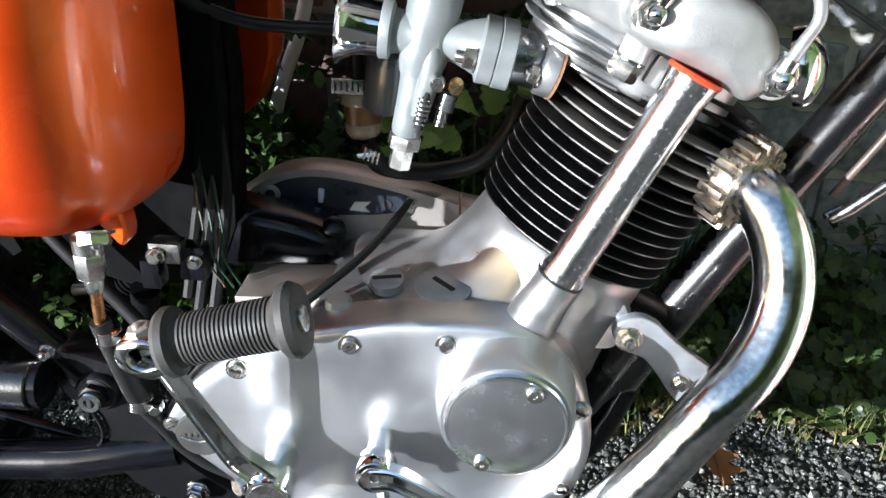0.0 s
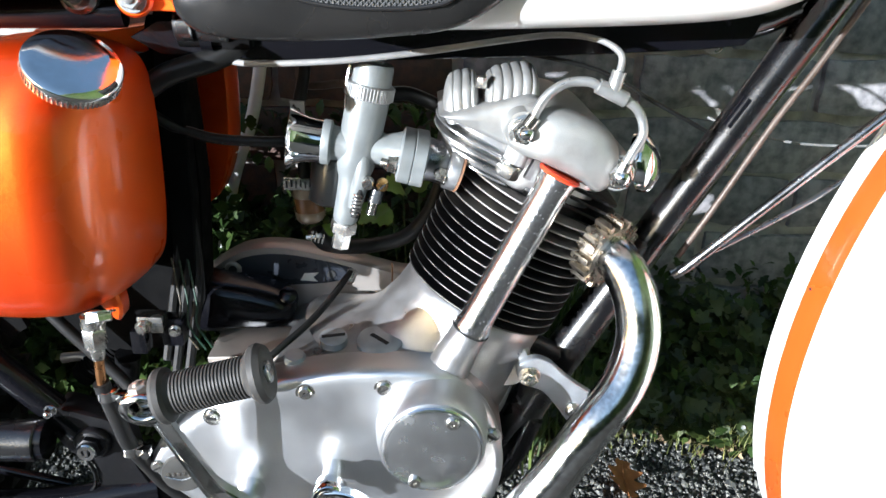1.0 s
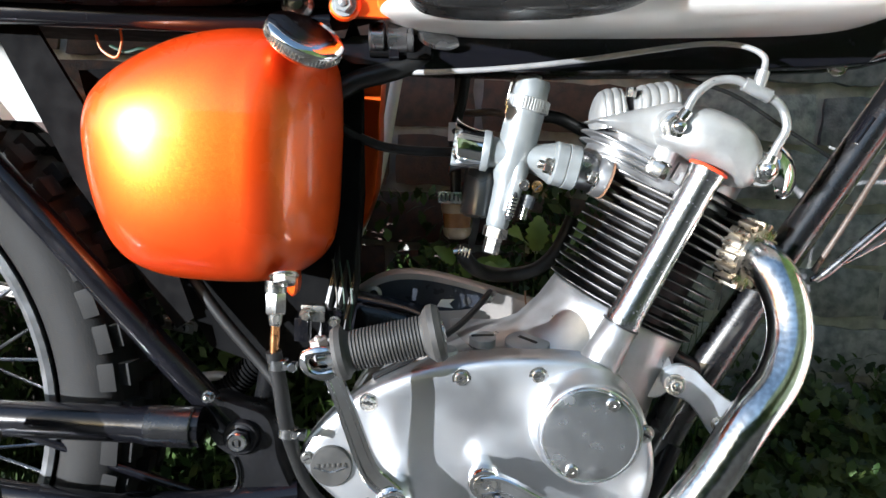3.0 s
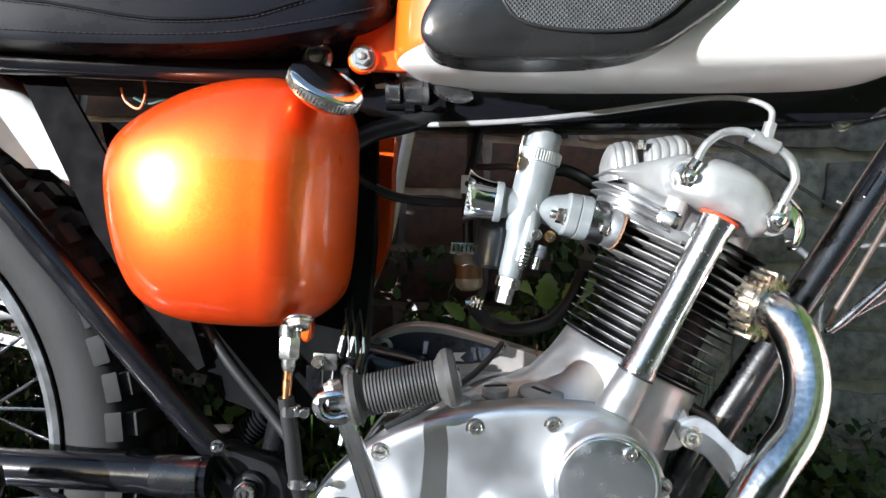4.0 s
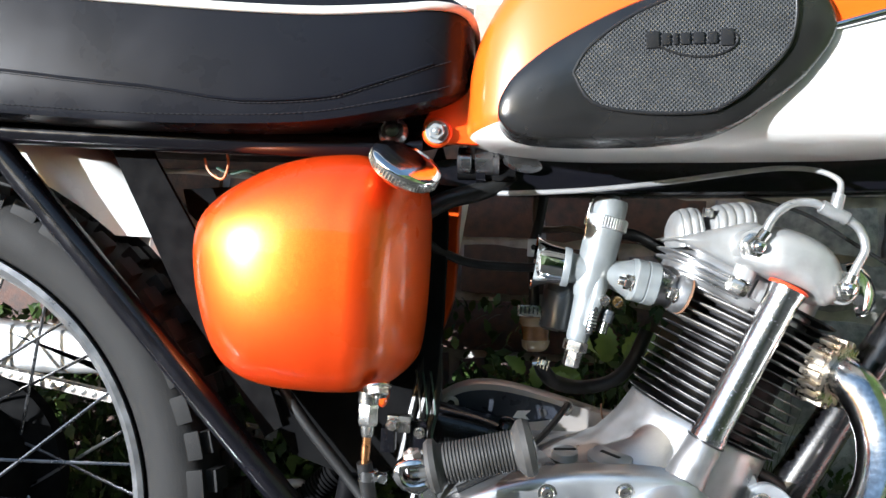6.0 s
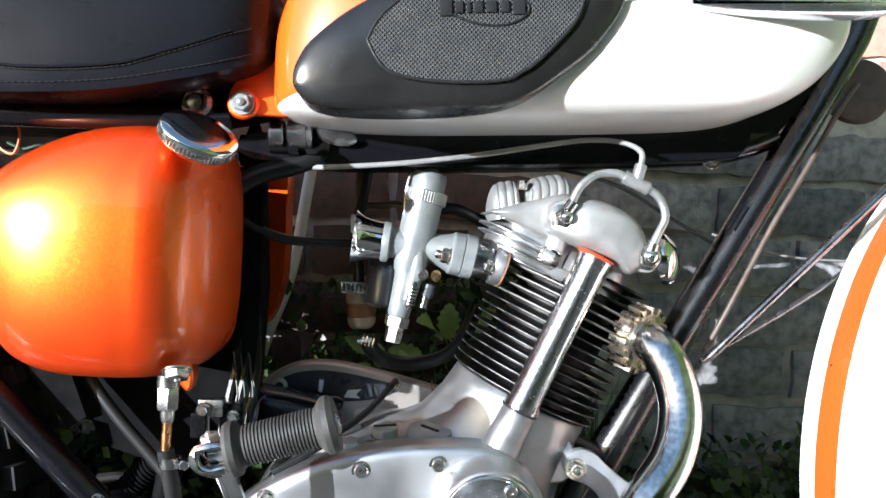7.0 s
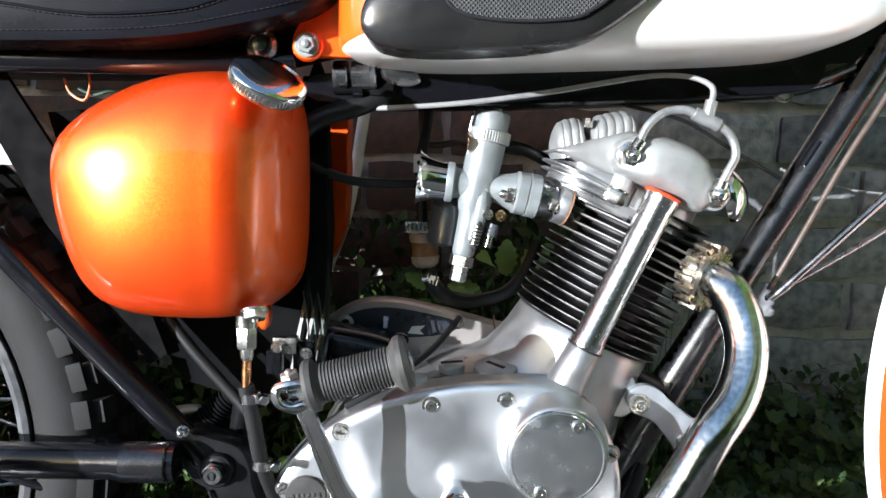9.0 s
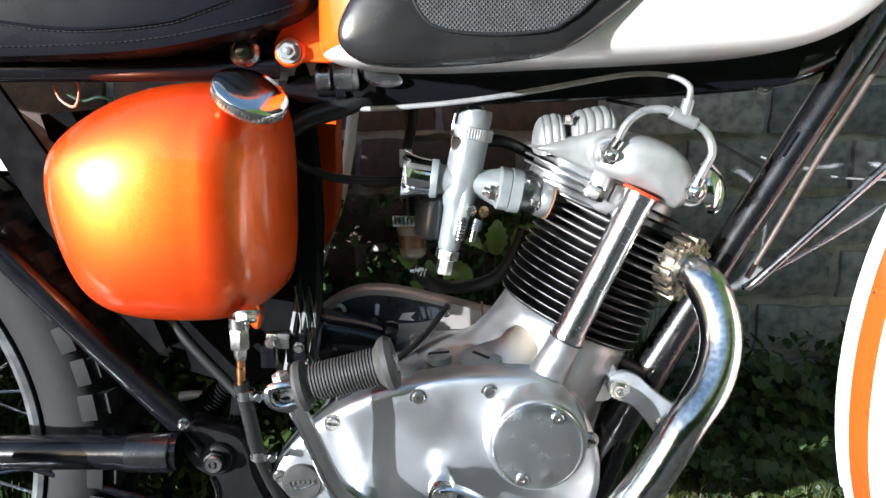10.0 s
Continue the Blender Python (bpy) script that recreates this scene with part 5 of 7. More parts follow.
    part("pinch_bolt", hexhead((-0.034, 0.286, 0.192), (0.2, -0.6, -0.7), 0.0045, 0.006), STEEL, gear)
    a, b = Vector((0.0605, 0.243, 0.1775)), Vector((0.0630, 0.2125, 0.1700))
    way, ln = (b - a).normalized(), (b - a).length
    bm = bmesh.new()
    loops = []
    side = way.orthogonal().normalized()
    up2 = way.cross(side)
    for h, r in ((0, 0.0088), (0.0015, 0.0104), (ln - 0.002, 0.0100), (ln, 0.0082)):
        loops.append([a + way * h + (r * (1.0 if j % 2 else 0.90)) * (math.cos(2 * math.pi * j / 28) * side + math.sin(2 * math.pi * j / 28) * up2) for j in range(28)])
    rings(bm, loops)
    part("gear_rubber", bm, GREY_RUBBER, gear, "small fluted rubber")
    part("rubber_end", lathe([(ln - 0.0005, 0.0062), (ln + 0.003, 0.006), (ln + 0.0036, 0.003)], a, way, 18), STEEL, gear)
    # rider's footrest
    rest = part("footrest_arm", tube([(-0.150, 0.325, 0.114), (-0.12, 0.318, 0.108), (-0.085, 0.30, 0.115), (-0.066, 0.275, 0.135)], [0.010, 0.009, 0.009, 0.0105], 12, 5), OLD_CHROME, bike, "plated footrest arm")
    part("footrest_bolt", hexhead((-0.1505, 0.318, 0.1145), NEAR, 0.0098, 0.008, 0.0135, None, 0.005), OLD_CHROME, rest, "large plated bolt")
    slope = Vector((0, -0.998, 0.07)).normalized()
    lift, start = Vector((1, 0, 0)).cross(slope) * -1, Vector((-0.064, 0.266, 0.1365))
    loops = []
    for h, k in ((0, 0.80), (0.002, 0.95), (0.006, 1.0), (0.100, 1.0), (0.105, 0.96), (0.108, 0.82)):
        loops.append([start + slope * h + Vector((x * k, 0, 0)) + lift * (z * k) for x, z in oval(0.0155, 0.0130, 3.4, 40)])
    bm = bmesh.new()
    rings(bm, loops)
    part("footrest_rubber", bm, RUBBER, rest, "worn block footrest rubber", 50)
    for i in range(6):
        p = start + lift * (0.0127 if 0 < i < 5 else 0.0120) + Vector((-0.0120 + 0.0048 * i, 0, 0))
        part("rubber_rib", tube([p + slope * 0.006, p + slope * 0.044], 0.0015, 6, 1), RUBBER, rest)
    top = start + lift * 0.0132
    loop = [top + slope * (0.072 + 0.022 * math.sin(2 * math.pi * k / 16)) + Vector((0.0088 * math.cos(2 * math.pi * k / 16), 0, 0)) for k in range(17)]
    bm = tube(loop, 0.0010, 6, 2)
    block(top + slope * 0.072, (0.005, 0.026, 0.002), 0.0005, Matrix.Rotation(radians(-4), 3, "X"), bm)
    part("rubber_emblem", bm, RUBBER, rest, "raised oval shape on the rubber")
    # passenger footrest
    post = part("pillion_footrest", tube([(-0.408, 0.272, 0.137), (-0.390, 0.285, 0.136), (-0.360, 0.335, 0.142)], 0.0095, 12, 4), PLATE_BLACK, bike, "folded pillion footrest")
    a, b = Vector((-0.4095, 0.272, 0.149)), Vector((-0.4205, 0.272, 0.238))
    way, ln = (b - a).normalized(), (b - a).length
    bm = lathe([(-0.012, 0.013), (-0.002, 0.0135), (0.0, 0.0165), (0.006, 0.0165), (0.008, 0.0145), (0.060, 0.0145), (0.064, 0.0185), (0.072, 0.0215), (0.084, 0.0205), (0.090, 0.014), (0.092, 0.0)], a, way, 28)
    part("pillion_rubber", bm, RUBBER, post, "black fluted rubber", 45)
    side = way.orthogonal().normalized()
    up2 = way.cross(side)
    for i in range(16):
        q = a + 0.0146 * (math.cos(2 * math.pi * i / 16) * side + math.sin(2 * math.pi * i / 16) * up2)
        part("rubber_flute", tube([q + way * 0.010, q + way * 0.058], 0.0013, 6, 1), RUBBER, post)
    part("footrest_knuckle", block((-0.4065, 0.275, 0.133), (0.026, 0.024, 0.024), 0.006), SILENCER, post)


controls()


def exhaust():
    path = [(0.146, 0.402, 0.383), (0.163, 0.384, 0.3805), (0.180, 0.356, 0.371), (0.1905, 0.338, 0.350), (0.1930, 0.325, 0.320), (0.1820, 0.312, 0.289), (0.1585, 0.300, 0.260), (0.137, 0.296, 0.223), (0.112, 0.293, 0.186), (0.084, 0.291, 0.151),
            (0.055, 0.290, 0.129), (0.02, 0.290, 0.115), (-0.04, 0.290, 0.105), (-0.13, 0.290, 0.101), (-0.255, 0.290, 0.094)]
    pipe = part("exhaust_pipe", tube(path, 0.0172, 28, 7), OLD_CHROME, bike, "chromed exhaust header with faint blueing", 70)
    # finned clamp
    o, ax = Vector((0.1705, 0.3705, 0.3755)), Vector((0.60, -0.76, -0.24)).normalized()
    clamp = part("exhaust_clamp", lathe([(-0.009, 0.0185), (-0.009, 0.0245), (0.009, 0.0245), (0.009, 0.0185)], o, ax, 32), FIN_BRASSY, bike, "finned exhaust clamp ring")
    side = ax.orthogonal().normalized()
    up = ax.cross(side)
    for i in range(16):
        a = 2 * math.pi * i / 16
        out = math.cos(a) * side + math.sin(a) * up
        m = Matrix((ax, ax.cross(out), out)).transposed()
        part("clamp_fin", block(o + out * 0.0262, (0.0170, 0.0054, 0.0075), 0.0014, m), FIN_BRASSY, clamp, "", 50)
    part("clamp_screw", screwhead((0.152, 0.372, 0.356), (-0.25, -0.95, -0.1), 0.0062), FIN_BRASSY, clamp, "slotted clamp screw")
    part("pipe_ring", lathe([(-0.007, 0.0178), (-0.005, 0.0192), (0.005, 0.0192), (0.007, 0.0178)], (-0.247, 0.290, 0.0945), (1, 0, 0.05), 28), OLD_CHROME, pipe)
    part("lower_clip", tube([(-0.25, 0.290, 0.076), (-0.262, 0.285, 0.060)], 0.007, 10), STEEL, pipe)
    bm = lathe([(-0.012, 0.0185), (0.0, 0.0190), (0.026, 0.0195), (0.030, 0.0245), (0.034, 0.0325), (0.042, 0.0415), (0.056, 0.0472), (0.08, 0.0490), (0.55, 0.0490), (0.6, 0.03)], (-0.252, 0.290, 0.090), (-1, 0, -0.02), 48)
    part("silencer", bm, SILENCER, bike, "chromed silencer", 60)


exhaust()


def front_mudguard():
    """The blade over the turned front wheel, with its stripe and lining."""
    fi = radians(25)
    ahead, across = Vector((math.cos(fi), math.sin(fi), 0)), Vector((math.sin(fi), -math.cos(fi), 0))
    edge = Vector((0.3095, 0.352, 0.0))
    width, radius, zc = 0.150, 0.300, 0.278
    crown = 0.014

    def spot(u, ang, lift=0.0):
        r = radius + crown * (1 - (2 * u - 1) ** 2) + lift
        c = edge + across * (width * u) + ahead * radius
        return c - ahead * (r * math.cos(ang)) + Vector((0, 0, zc + r * math.sin(ang)))

    def strip(us, a0, a1, lift, thick, rounded=False, n=40):
        bm = bmesh.new()
        grid, under = [], []
        for i in range(n + 1):
            row, low = [], []
            for u in us:
                start = a0
                if rounded:
                    start = a0 + float(np.interp(u, [0, 0.04, 0.10, 0.18, 0.30, 0.42, 0.55, 0.70, 1.0], [0.24, 0.13, 0.06, 0.02, 0.0, 0.05, 0.15, 0.26, 0.42]))
                a = start + (a1 - start) * i / n
                row.append(bm.verts.new(spot(u, a, lift)))
                low.append(bm.verts.new(spot(u, a, lift - thick)))
            grid.append(row)
            under.append(low)
        k = len(us)
        for a, b, c, d in zip(grid, grid[1:], under, under[1:]):
            for j in range(k - 1):
                bm.faces.new((a[j], a[j + 1], b[j + 1], b[j]))
                bm.faces.new((c[j], d[j], d[j + 1], c[j + 1]))
            bm.faces.new((a[0], b[0], d[0], c[0]))
            bm.faces.new((a[-1], c[-1], d[-1], b[-1]))
        for j in range(k - 1):
            bm.faces.new((grid[0][j], under[0][j], under[0][j + 1], grid[0][j + 1]))
            bm.faces.new((grid[-1][j], grid[-1][j + 1], under[-1][j + 1], under[-1][j]))
        return bm

    us = [0.5 - 0.5 * math.cos(math.pi * i / 24) for i in range(25)]
    guard = part("front_mudguard", strip(us, -0.65, 1.6, 0.0, 0.002, True, 56), WHITE, bike, "white front mudguard with an orange stripe", 60)
    part("orange_stripe", strip([0.100 + 0.150 * i / 4 for i in range(5)], -0.57, 1.6, 0.0006, 0.0005, False, 48), STRIPE, guard, "orange painted stripe", 60)
    part("lining", strip([0.290, 0.295], -0.59, 1.6, 0.0006, 0.0005, False, 48), LINING, guard, "thin gold lining")
    rim = [spot(0.0, -0.35 + 1.95 * i / 30, -0.001) for i in range(31)]
    part("rolled_edge", tube(rim, 0.0028, 8, 1, smooth=False), WHITE, guard)
    part("paint_chip", lathe([(0, 0.0014), (0.0004, 0.001)], spot(0.13, 0.275, 0.0006), -ahead + Vector((0, 0, 0.25)), 8), BLACK_HOLE, guard)
    part("mudguard_stay", tube([(0.2265, 0.364, 0.3575), (0.235, 0.362, 0.366), (0.40, 0.352, 0.5345), (0.46, 0.36, 0.60)], [0.0026, 0.0039, 0.0041, 0.0041], 10, 3, smooth=False), DARK_RIM, guard, "bright mudguard stay rod")
    part("mudguard_stay", tube([(0.2275, 0.372, 0.357), (0.236, 0.372, 0.363), (0.33, 0.375, 0.420), (0.40, 0.385, 0.470), (0.46, 0.40, 0.50)], [0.0018, 0.0024, 0.0024, 0.0024, 0.0024], 10, 3), DARK_RIM, guard, "bright mudguard stay rod")


front_mudguard()


def rear_wheel():
    hub = Vector((-0.650, C, 0.205))
    side = Vector((0, 1, 0))
    wheel = part("rear_wheel", lathe([(-0.07, 0.045), (-0.065, 0.065), (-0.02, 0.068), (0.02, 0.068), (0.065, 0.085), (0.07, 0.085)], hub, side, 48), MATT_BLACK, bike, "spoked rear wheel with knobbly tyre", 40)
    rim = [(-0.046, 0.2445), (-0.0475, 0.2400), (-0.0430, 0.2335), (-0.036, 0.2310), (-0.024, 0.2250), (0, 0.2190), (0.024, 0.2250), (0.036, 0.2310), (0.043, 0.2335), (0.0475, 0.2400), (0.046, 0.2445), (0.040, 0.2440), (0.03, 0.236), (0, 0.226), (-0.03, 0.236), (-0.040, 0.2440)]
    bm = bmesh.new()
    loops = []
    for j in range(96):
        a = 2 * math.pi * j / 96
        loops.append([hub + Vector((math.cos(a) * r, h, math.sin(a) * r)) for h, r in rim])
    rings(bm, loops, closed=True)
    part("rim", bm, RIM, wheel, "dulled chrome rim", 50)
    tyre = [(-0.038, 0.2440), (-0.046, 0.2500), (-0.0515, 0.262), (-0.0535, 0.277), (-0.0500, 0.291), (-0.042, 0.301), (-0.02, 0.306), (0.02, 0.306), (0.042, 0.301), (0.0500, 0.291), (0.0535, 0.277), (0.0515, 0.262), (0.046, 0.250), (0.038, 0.244)]
    bm = bmesh.new()
    loops = []
    for j in range(110):
        a = 2 * math.pi * j / 110
        loops.append([hub + Vector((math.cos(a) * r, h, math.sin(a) * r)) for h, r in tyre])
    rings(bm, loops, closed=True)
    part("tyre", bm, TYRE, wheel, "knobbly grey-black tyre", 40)
    knobs = {}
    for kind, size in (("outer", (0.020, 0.017, 0.020)), ("middle", (0.017, 0.017, 0.017)), ("side", (0.025, 0.0022, 0.021))):
        knobs[kind] = mesh_of("tyre_knob", block((0, 0, 0), size, 0.0016), TYRE, 40)
    for j in range(56):
        a = 2 * math.pi * (j + 0.2) / 56
        out, along = Vector((math.cos(a), 0, math.sin(a))), Vector((-math.sin(a), 0, math.cos(a)))
        spots = [("outer", -0.034, 0.303, -0.25), ("outer", 0.034, 0.303, 0.25), ("middle", -0.010, 0.309, 0), ("middle", 0.014, 0.309, 0)]
        spots.append(("side", -0.0500 if j % 2 else -0.0492, 0.2905 if j % 2 else 0.2925, 0))
        for kind, h, r, skew in spots:
            ob = new("tyre_knob", knobs[kind])
            ob.parent = wheel
            up = (out + side * skew).normalized()
            m = Matrix((along, up.cross(along), up)).transposed().to_4x4()
            m.translation = hub + out * r + side * h + along * (0.012 if kind == "middle" else 0)
            ob.matrix_local = m
    for i in range(36):
        a = 2 * math.pi * i / 36
        b = a + (0.62 if i % 4 < 2 else -0.62)
        s = -1 if i % 2 else 1
        p = hub + Vector((math.cos(b) * 0.066, s * 0.055, math.sin(b) * 0.066))
        q = hub + Vector((math.cos(a) * 0.226, s * 0.006, math.sin(a) * 0.226))
        part("spoke", tube([p, q], 0.0016, 6), DARK_RIM, wheel)
    bm = lathe([(-0.012, 0.095), (-0.008, 0.108), (0.008, 0.108), (0.012, 0.095)], hub + side * 0.062, side, 48)
    part("sprocket", bm, MATT_BLACK, wheel, "black rear sprocket and drum")
    pin = mesh_of("chain_link", lathe([(-0.007, 0.0030), (-0.0065, 0.0042), (0.0065, 0.0042), (0.007, 0.0030)], (0, 0, 0), (0, 1, 0), 10), STEEL)
    link_side = mesh_of("chain_plate", block((0, 0, 0), (0.0150, 0.0016, 0.0095), 0.0007), DULL)
    for i in range(30):
        at = Vector((-0.660, C + 0.062, 0.3170)).lerp(Vector((-0.330, C + 0.062, 0.2640)), i / 29)
        for name, me, shift in (("chain_link", pin, 0), ("chain_plate", link_side, -0.006), ("chain_plate", link_side, 0.006)):
            ob = new(name, me)
            ob.parent = wheel
            ob.matrix_local = pose(at.x, at.y + shift, at.z, 0, 9, 0)

    guard = [(-0.80, 0.374), (-0.624, 0.3605), (-0.552, 0.3565), (-0.522, 0.340), (-0.511, 0.323), (-0.515, 0.312), (-0.62, 0.309), (-0.80, 0.318)]
    part("chain_guard", slab(guard, [(0.512, 0.006), (0.505, 0.001), (0.488, 0), (0.484, 0.003), (0.483, 0.008)], 3), CAP_ALLOY, bike, "dull metal chain guard beyond the wheel", 50)

    # rear mudguard
    bm = bmesh.new()
    top, low = [], []
    for i in range(31):
        a = radians(28 + 177 * i / 30)
        row, und = [], []
        for j in range(13):
            t = -1 + 2 * j / 12
            r = 0.372 - 0.045 * abs(t) ** 3.0
            p = hub + Vector((math.cos(a) * r, 0.046 * math.copysign(abs(t) ** 0.5, t), math.sin(a) * r))
            row.append(bm.verts.new(p))
            und.append(bm.verts.new(p - Vector((math.cos(a), 0, math.sin(a))) * 0.0018))
        top.append(row)
        low.append(und)
    for g, flip in ((top, False), (low, True)):
        for a, b in zip(g, g[1:]):
            for j in range(12):
                f = (a[j], a[j + 1], b[j + 1], b[j])
                bm.faces.new(f[::-1] if flip else f)
    for g in (0, 12):
        for i in range(30):
            bm.faces.new((top[i][g], top[i + 1][g], low[i + 1][g], low[i][g]))
    for i in (0, 30):
        for j in range(12):
            bm.faces.new((top[i][j], top[i][j + 1], low[i][j + 1], low[i][j]))
    bmesh.ops.bisect_plane(bm, geom=list(bm.verts) + list(bm.edges) + list(bm.faces), plane_co=(0, 0, 0.4575), plane_no=(0, 0, 1))
    bmesh.ops.delete(bm, geom=[f for f in bm.faces if f.calc_center_median().z < 0.4575 and f.calc_center_median().x > hub.x], context="FACES")
    part("rear_mudguard", bm, WHITE, bike, "white rear mudguard under the seat", 60)
    part("guard_stay", tube([(-0.60, 0.350, 0.500), (-0.565, 0.345, 0.492), (-0.540, 0.343, 0.484)], 0.006, 8, 3), GREY_CABLE, bike)


rear_wheel()


def cables():
    part("side_cover", slab([(-0.33, 0.50), (-0.25, 0.515), (-0.158, 0.525), (-0.150, 0.48), (-0.150, 0.43), (-0.155, 0.392), (-0.178, 0.355), (-0.25, 0.35), (-0.32, 0.37)], [(0.575, 0.012), (0.568, 0.003), (0.55, 0), (0.512, 0), (0.510, 0.001)], 3), ORANGE, bike, "orange far side panel", 60)
    part("control_cable", tube([(-0.19, 0.385, 0.485), (-0.171, 0.39, 0.466), (-0.150, 0.395, 0.455), (-0.124, 0.40, 0.4485), (-0.074, 0.405, 0.448), (-0.05, 0.43, 0.452)], 0.0042, 10, 6), CABLE, bike, "black cable")
    part("control_cable", tube([(-0.18, 0.372, 0.485), (-0.155, 0.374, 0.502), (-0.125, 0.378, 0.512), (-0.09, 0.385, 0.528)], 0.0085, 12, 6), CABLE, bike, "thick black cable")
    part("grey_pipe", tube([(-0.300, 0.388, 0.342), (-0.285, 0.382, 0.322), (-0.263, 0.378, 0.296), (-0.229, 0.374, 0.260), (-0.21, 0.37, 0.24)], 0.0052, 10, 6), HOSE, bike, "grey flexible pipe")
    part("brake_rod", tube([(-0.50, 0.37, 0.210), (-0.392, 0.37, 0.1765), (-0.339, 0.37, 0.1595), (-0.275, 0.37, 0.1415)], 0.0042, 10, 5), BLACK, bike, "thin black rod")
    part("throttle_cable", tube([(0.105, 0.40, 0.52), (0.16, 0.41, 0.508), (0.21, 0.42, 0.483), (0.26, 0.43, 0.458)], 0.0018, 8, 5), CABLE, bike, "black cable behind the head")
    part("air_lead", tube([(-0.02, 0.425, 0.475), (0.01, 0.428, 0.483), (0.04, 0.432, 0.472), (0.07, 0.44, 0.455)], 0.0058, 10, 6), CABLE, bike, "black lead behind the carburettor")
    for x, z in ((-0.1655, 0.300), (-0.158, 0.285), (-0.172, 0.312)):
        part("wiring", tube([(x, 0.40, z + 0.11), (x + 0.004, 0.395, z + 0.05), (x - 0.004, 0.392, z), (x - 0.012, 0.385, z - 0.05)], 0.0042, 8, 5), CABLE, bike, "black wiring")
    for x, mm in ((-0.164, GREEN_WIRE), (-0.170, BEIGE_WIRE), (-0.157, GREEN_WIRE)):
        part("loom_wire", tube([(x - 0.004, 0.392, 0.352), (x, 0.385, 0.335), (x + 0.003, 0.382, 0.315), (x + 0.001, 0.384, 0.295), (x + 0.012, 0.388, 0.27)], 0.0009, 6, 5), mm, bike, "thin wire of the loom")
    part("loose_wire", tube([(-0.372, 0.38, 0.53), (-0.365, 0.375, 0.518), (-0.352, 0.372, 0.512), (-0.348, 0.374, 0.524), (-0.352, 0.38, 0.536)], 0.0012, 6, 6), COPPER_WIRE, bike, "bare orange wire")
    part("loose_wire", tube([(-0.36, 0.38, 0.522), (-0.345, 0.375, 0.517), (-0.332, 0.374, 0.520), (-0.322, 0.38, 0.518)], 0.0014, 6, 6), GREEN_WIRE, bike, "green wire")
    for x, y, z, sx, sz in ((-0.182, 0.358, 0.312, 0.020, 0.014), (-0.168, 0.365, 0.302, 0.017, 0.024), (-0.190, 0.352, 0.2995, 0.012, 0.02)):
        part("clamp_bracket", block((x, y, z), (sx, 0.014, sz), 0.002), STEEL if sz < 0.02 else BLACK, bike)
    part("clamp_bolt", hexhead((-0.187, 0.350, 0.311), NEAR, 0.0042, 0.004, 0.006), STEEL, bike)
    part("clamp_bolt", hexhead((-0.165, 0.357, 0.305), NEAR, 0.0036, 0.004, 0.005), STEEL, bike)
    bm = block((-0.105, 0.375, 0.528), (0.020, 0.012, 0.015), 0.003)
    tube([(-0.145, 0.375, 0.5275), (-0.10, 0.375, 0.5285)], 0.0065, 12, 1, bm)
    part("cable_adjuster", bm, MATT_BLACK, bike, "plated adjuster under the tank")
    part("rail_clip", lathe([(-0.004, 0.0095), (0.004, 0.0095)], (-0.125, 0.375, 0.5278), (1, 0, 0.02), 16), BLACK, bike)
    part("tank_rubber", lathe([(0, 0.0125), (0.006, 0.0125), (0.009, 0.0095), (0.007, 0.006), (0.012, 0.0055), (0.0125, 0.0)], (-0.199, 0.352, 0.5560), NEAR, 24), DARK_RIM, bike, "plated bolt under the seat")
    part("horn", lathe([(0, 0.030), (0.006, 0.033), (0.012, 0.031), (0.014, 0.02), (0.012, 0.01)], (0.408, 0.46, 0.612), (-0.2, -1, 0.1), 36), HORN, bike, "round brown horn near the steering head")
    far_peg = part("far_footrest", lathe([(0, 0.0085), (0.002, 0.0125), (0.008, 0.0130)] + [(0.010 + 0.004 * i + d, r) for i in range(10) for d, r in ((0, 0.0118), (0.0012, 0.0132), (0.0026, 0.0132), (0.0032, 0.0118))] + [(0.053, 0.0130), (0.056, 0.0095)], (-0.290, 0.450, 0.203), (0.72, -0.05, 0.69), 20), MATT_BLACK, bike, "black ribbed rubber on the far side", 30)
    part("peg_pin", tube([(-0.306, 0.450, 0.222), (-0.288, 0.450, 0.2245), (-0.276, 0.450, 0.221)], [0.0050, 0.0045, 0.0040], 12, 3), DULL, far_peg, "dull pin")
    part("inner_strut", tube([(-0.262, 0.43, 0.150), (-0.244, 0.43, 0.196), (-0.232, 0.42, 0.245)], [0.012, 0.010, 0.011], 14, 4), PLATE_BLACK, bike, "black strut behind the oil hose")
    part("tube_cable", tube([(0.372, 0.396, 0.607), (0.356, 0.394, 0.584), (0.321, 0.393, 0.519), (0.296, 0.393, 0.475), (0.261, 0.394, 0.404), (0.240, 0.398, 0.360)], 0.0026, 10, 6), HORN, bike, "thin brownish cable along the down tube")
    tag = part("cable_tag", block((-0.0740, 0.430, 0.4660), (0.0115, 0.002, 0.0165), 0.0006), WHITE_TUBE, bike, "small pale tag on a cable")
    part("tag_hole", lathe([(0, 0.0026), (0.0006, 0.0026)], (-0.0740, 0.4288, 0.4665), NEAR, 14), BLACK_HOLE, tag)
    for x, w in ((-0.139, 0.012), (-0.122, 0.016), (-0.112, 0.005)):
        part("cable_clamp", lathe([(-w / 2, 0.0108), (-w / 2 + 0.001, 0.0118), (w / 2 - 0.001, 0.0118), (w / 2, 0.0108)], (x, 0.372, 0.5368), (1, 0, 0.03), 20), DARK_RIM, bike, "scuffed clamp under the tank")
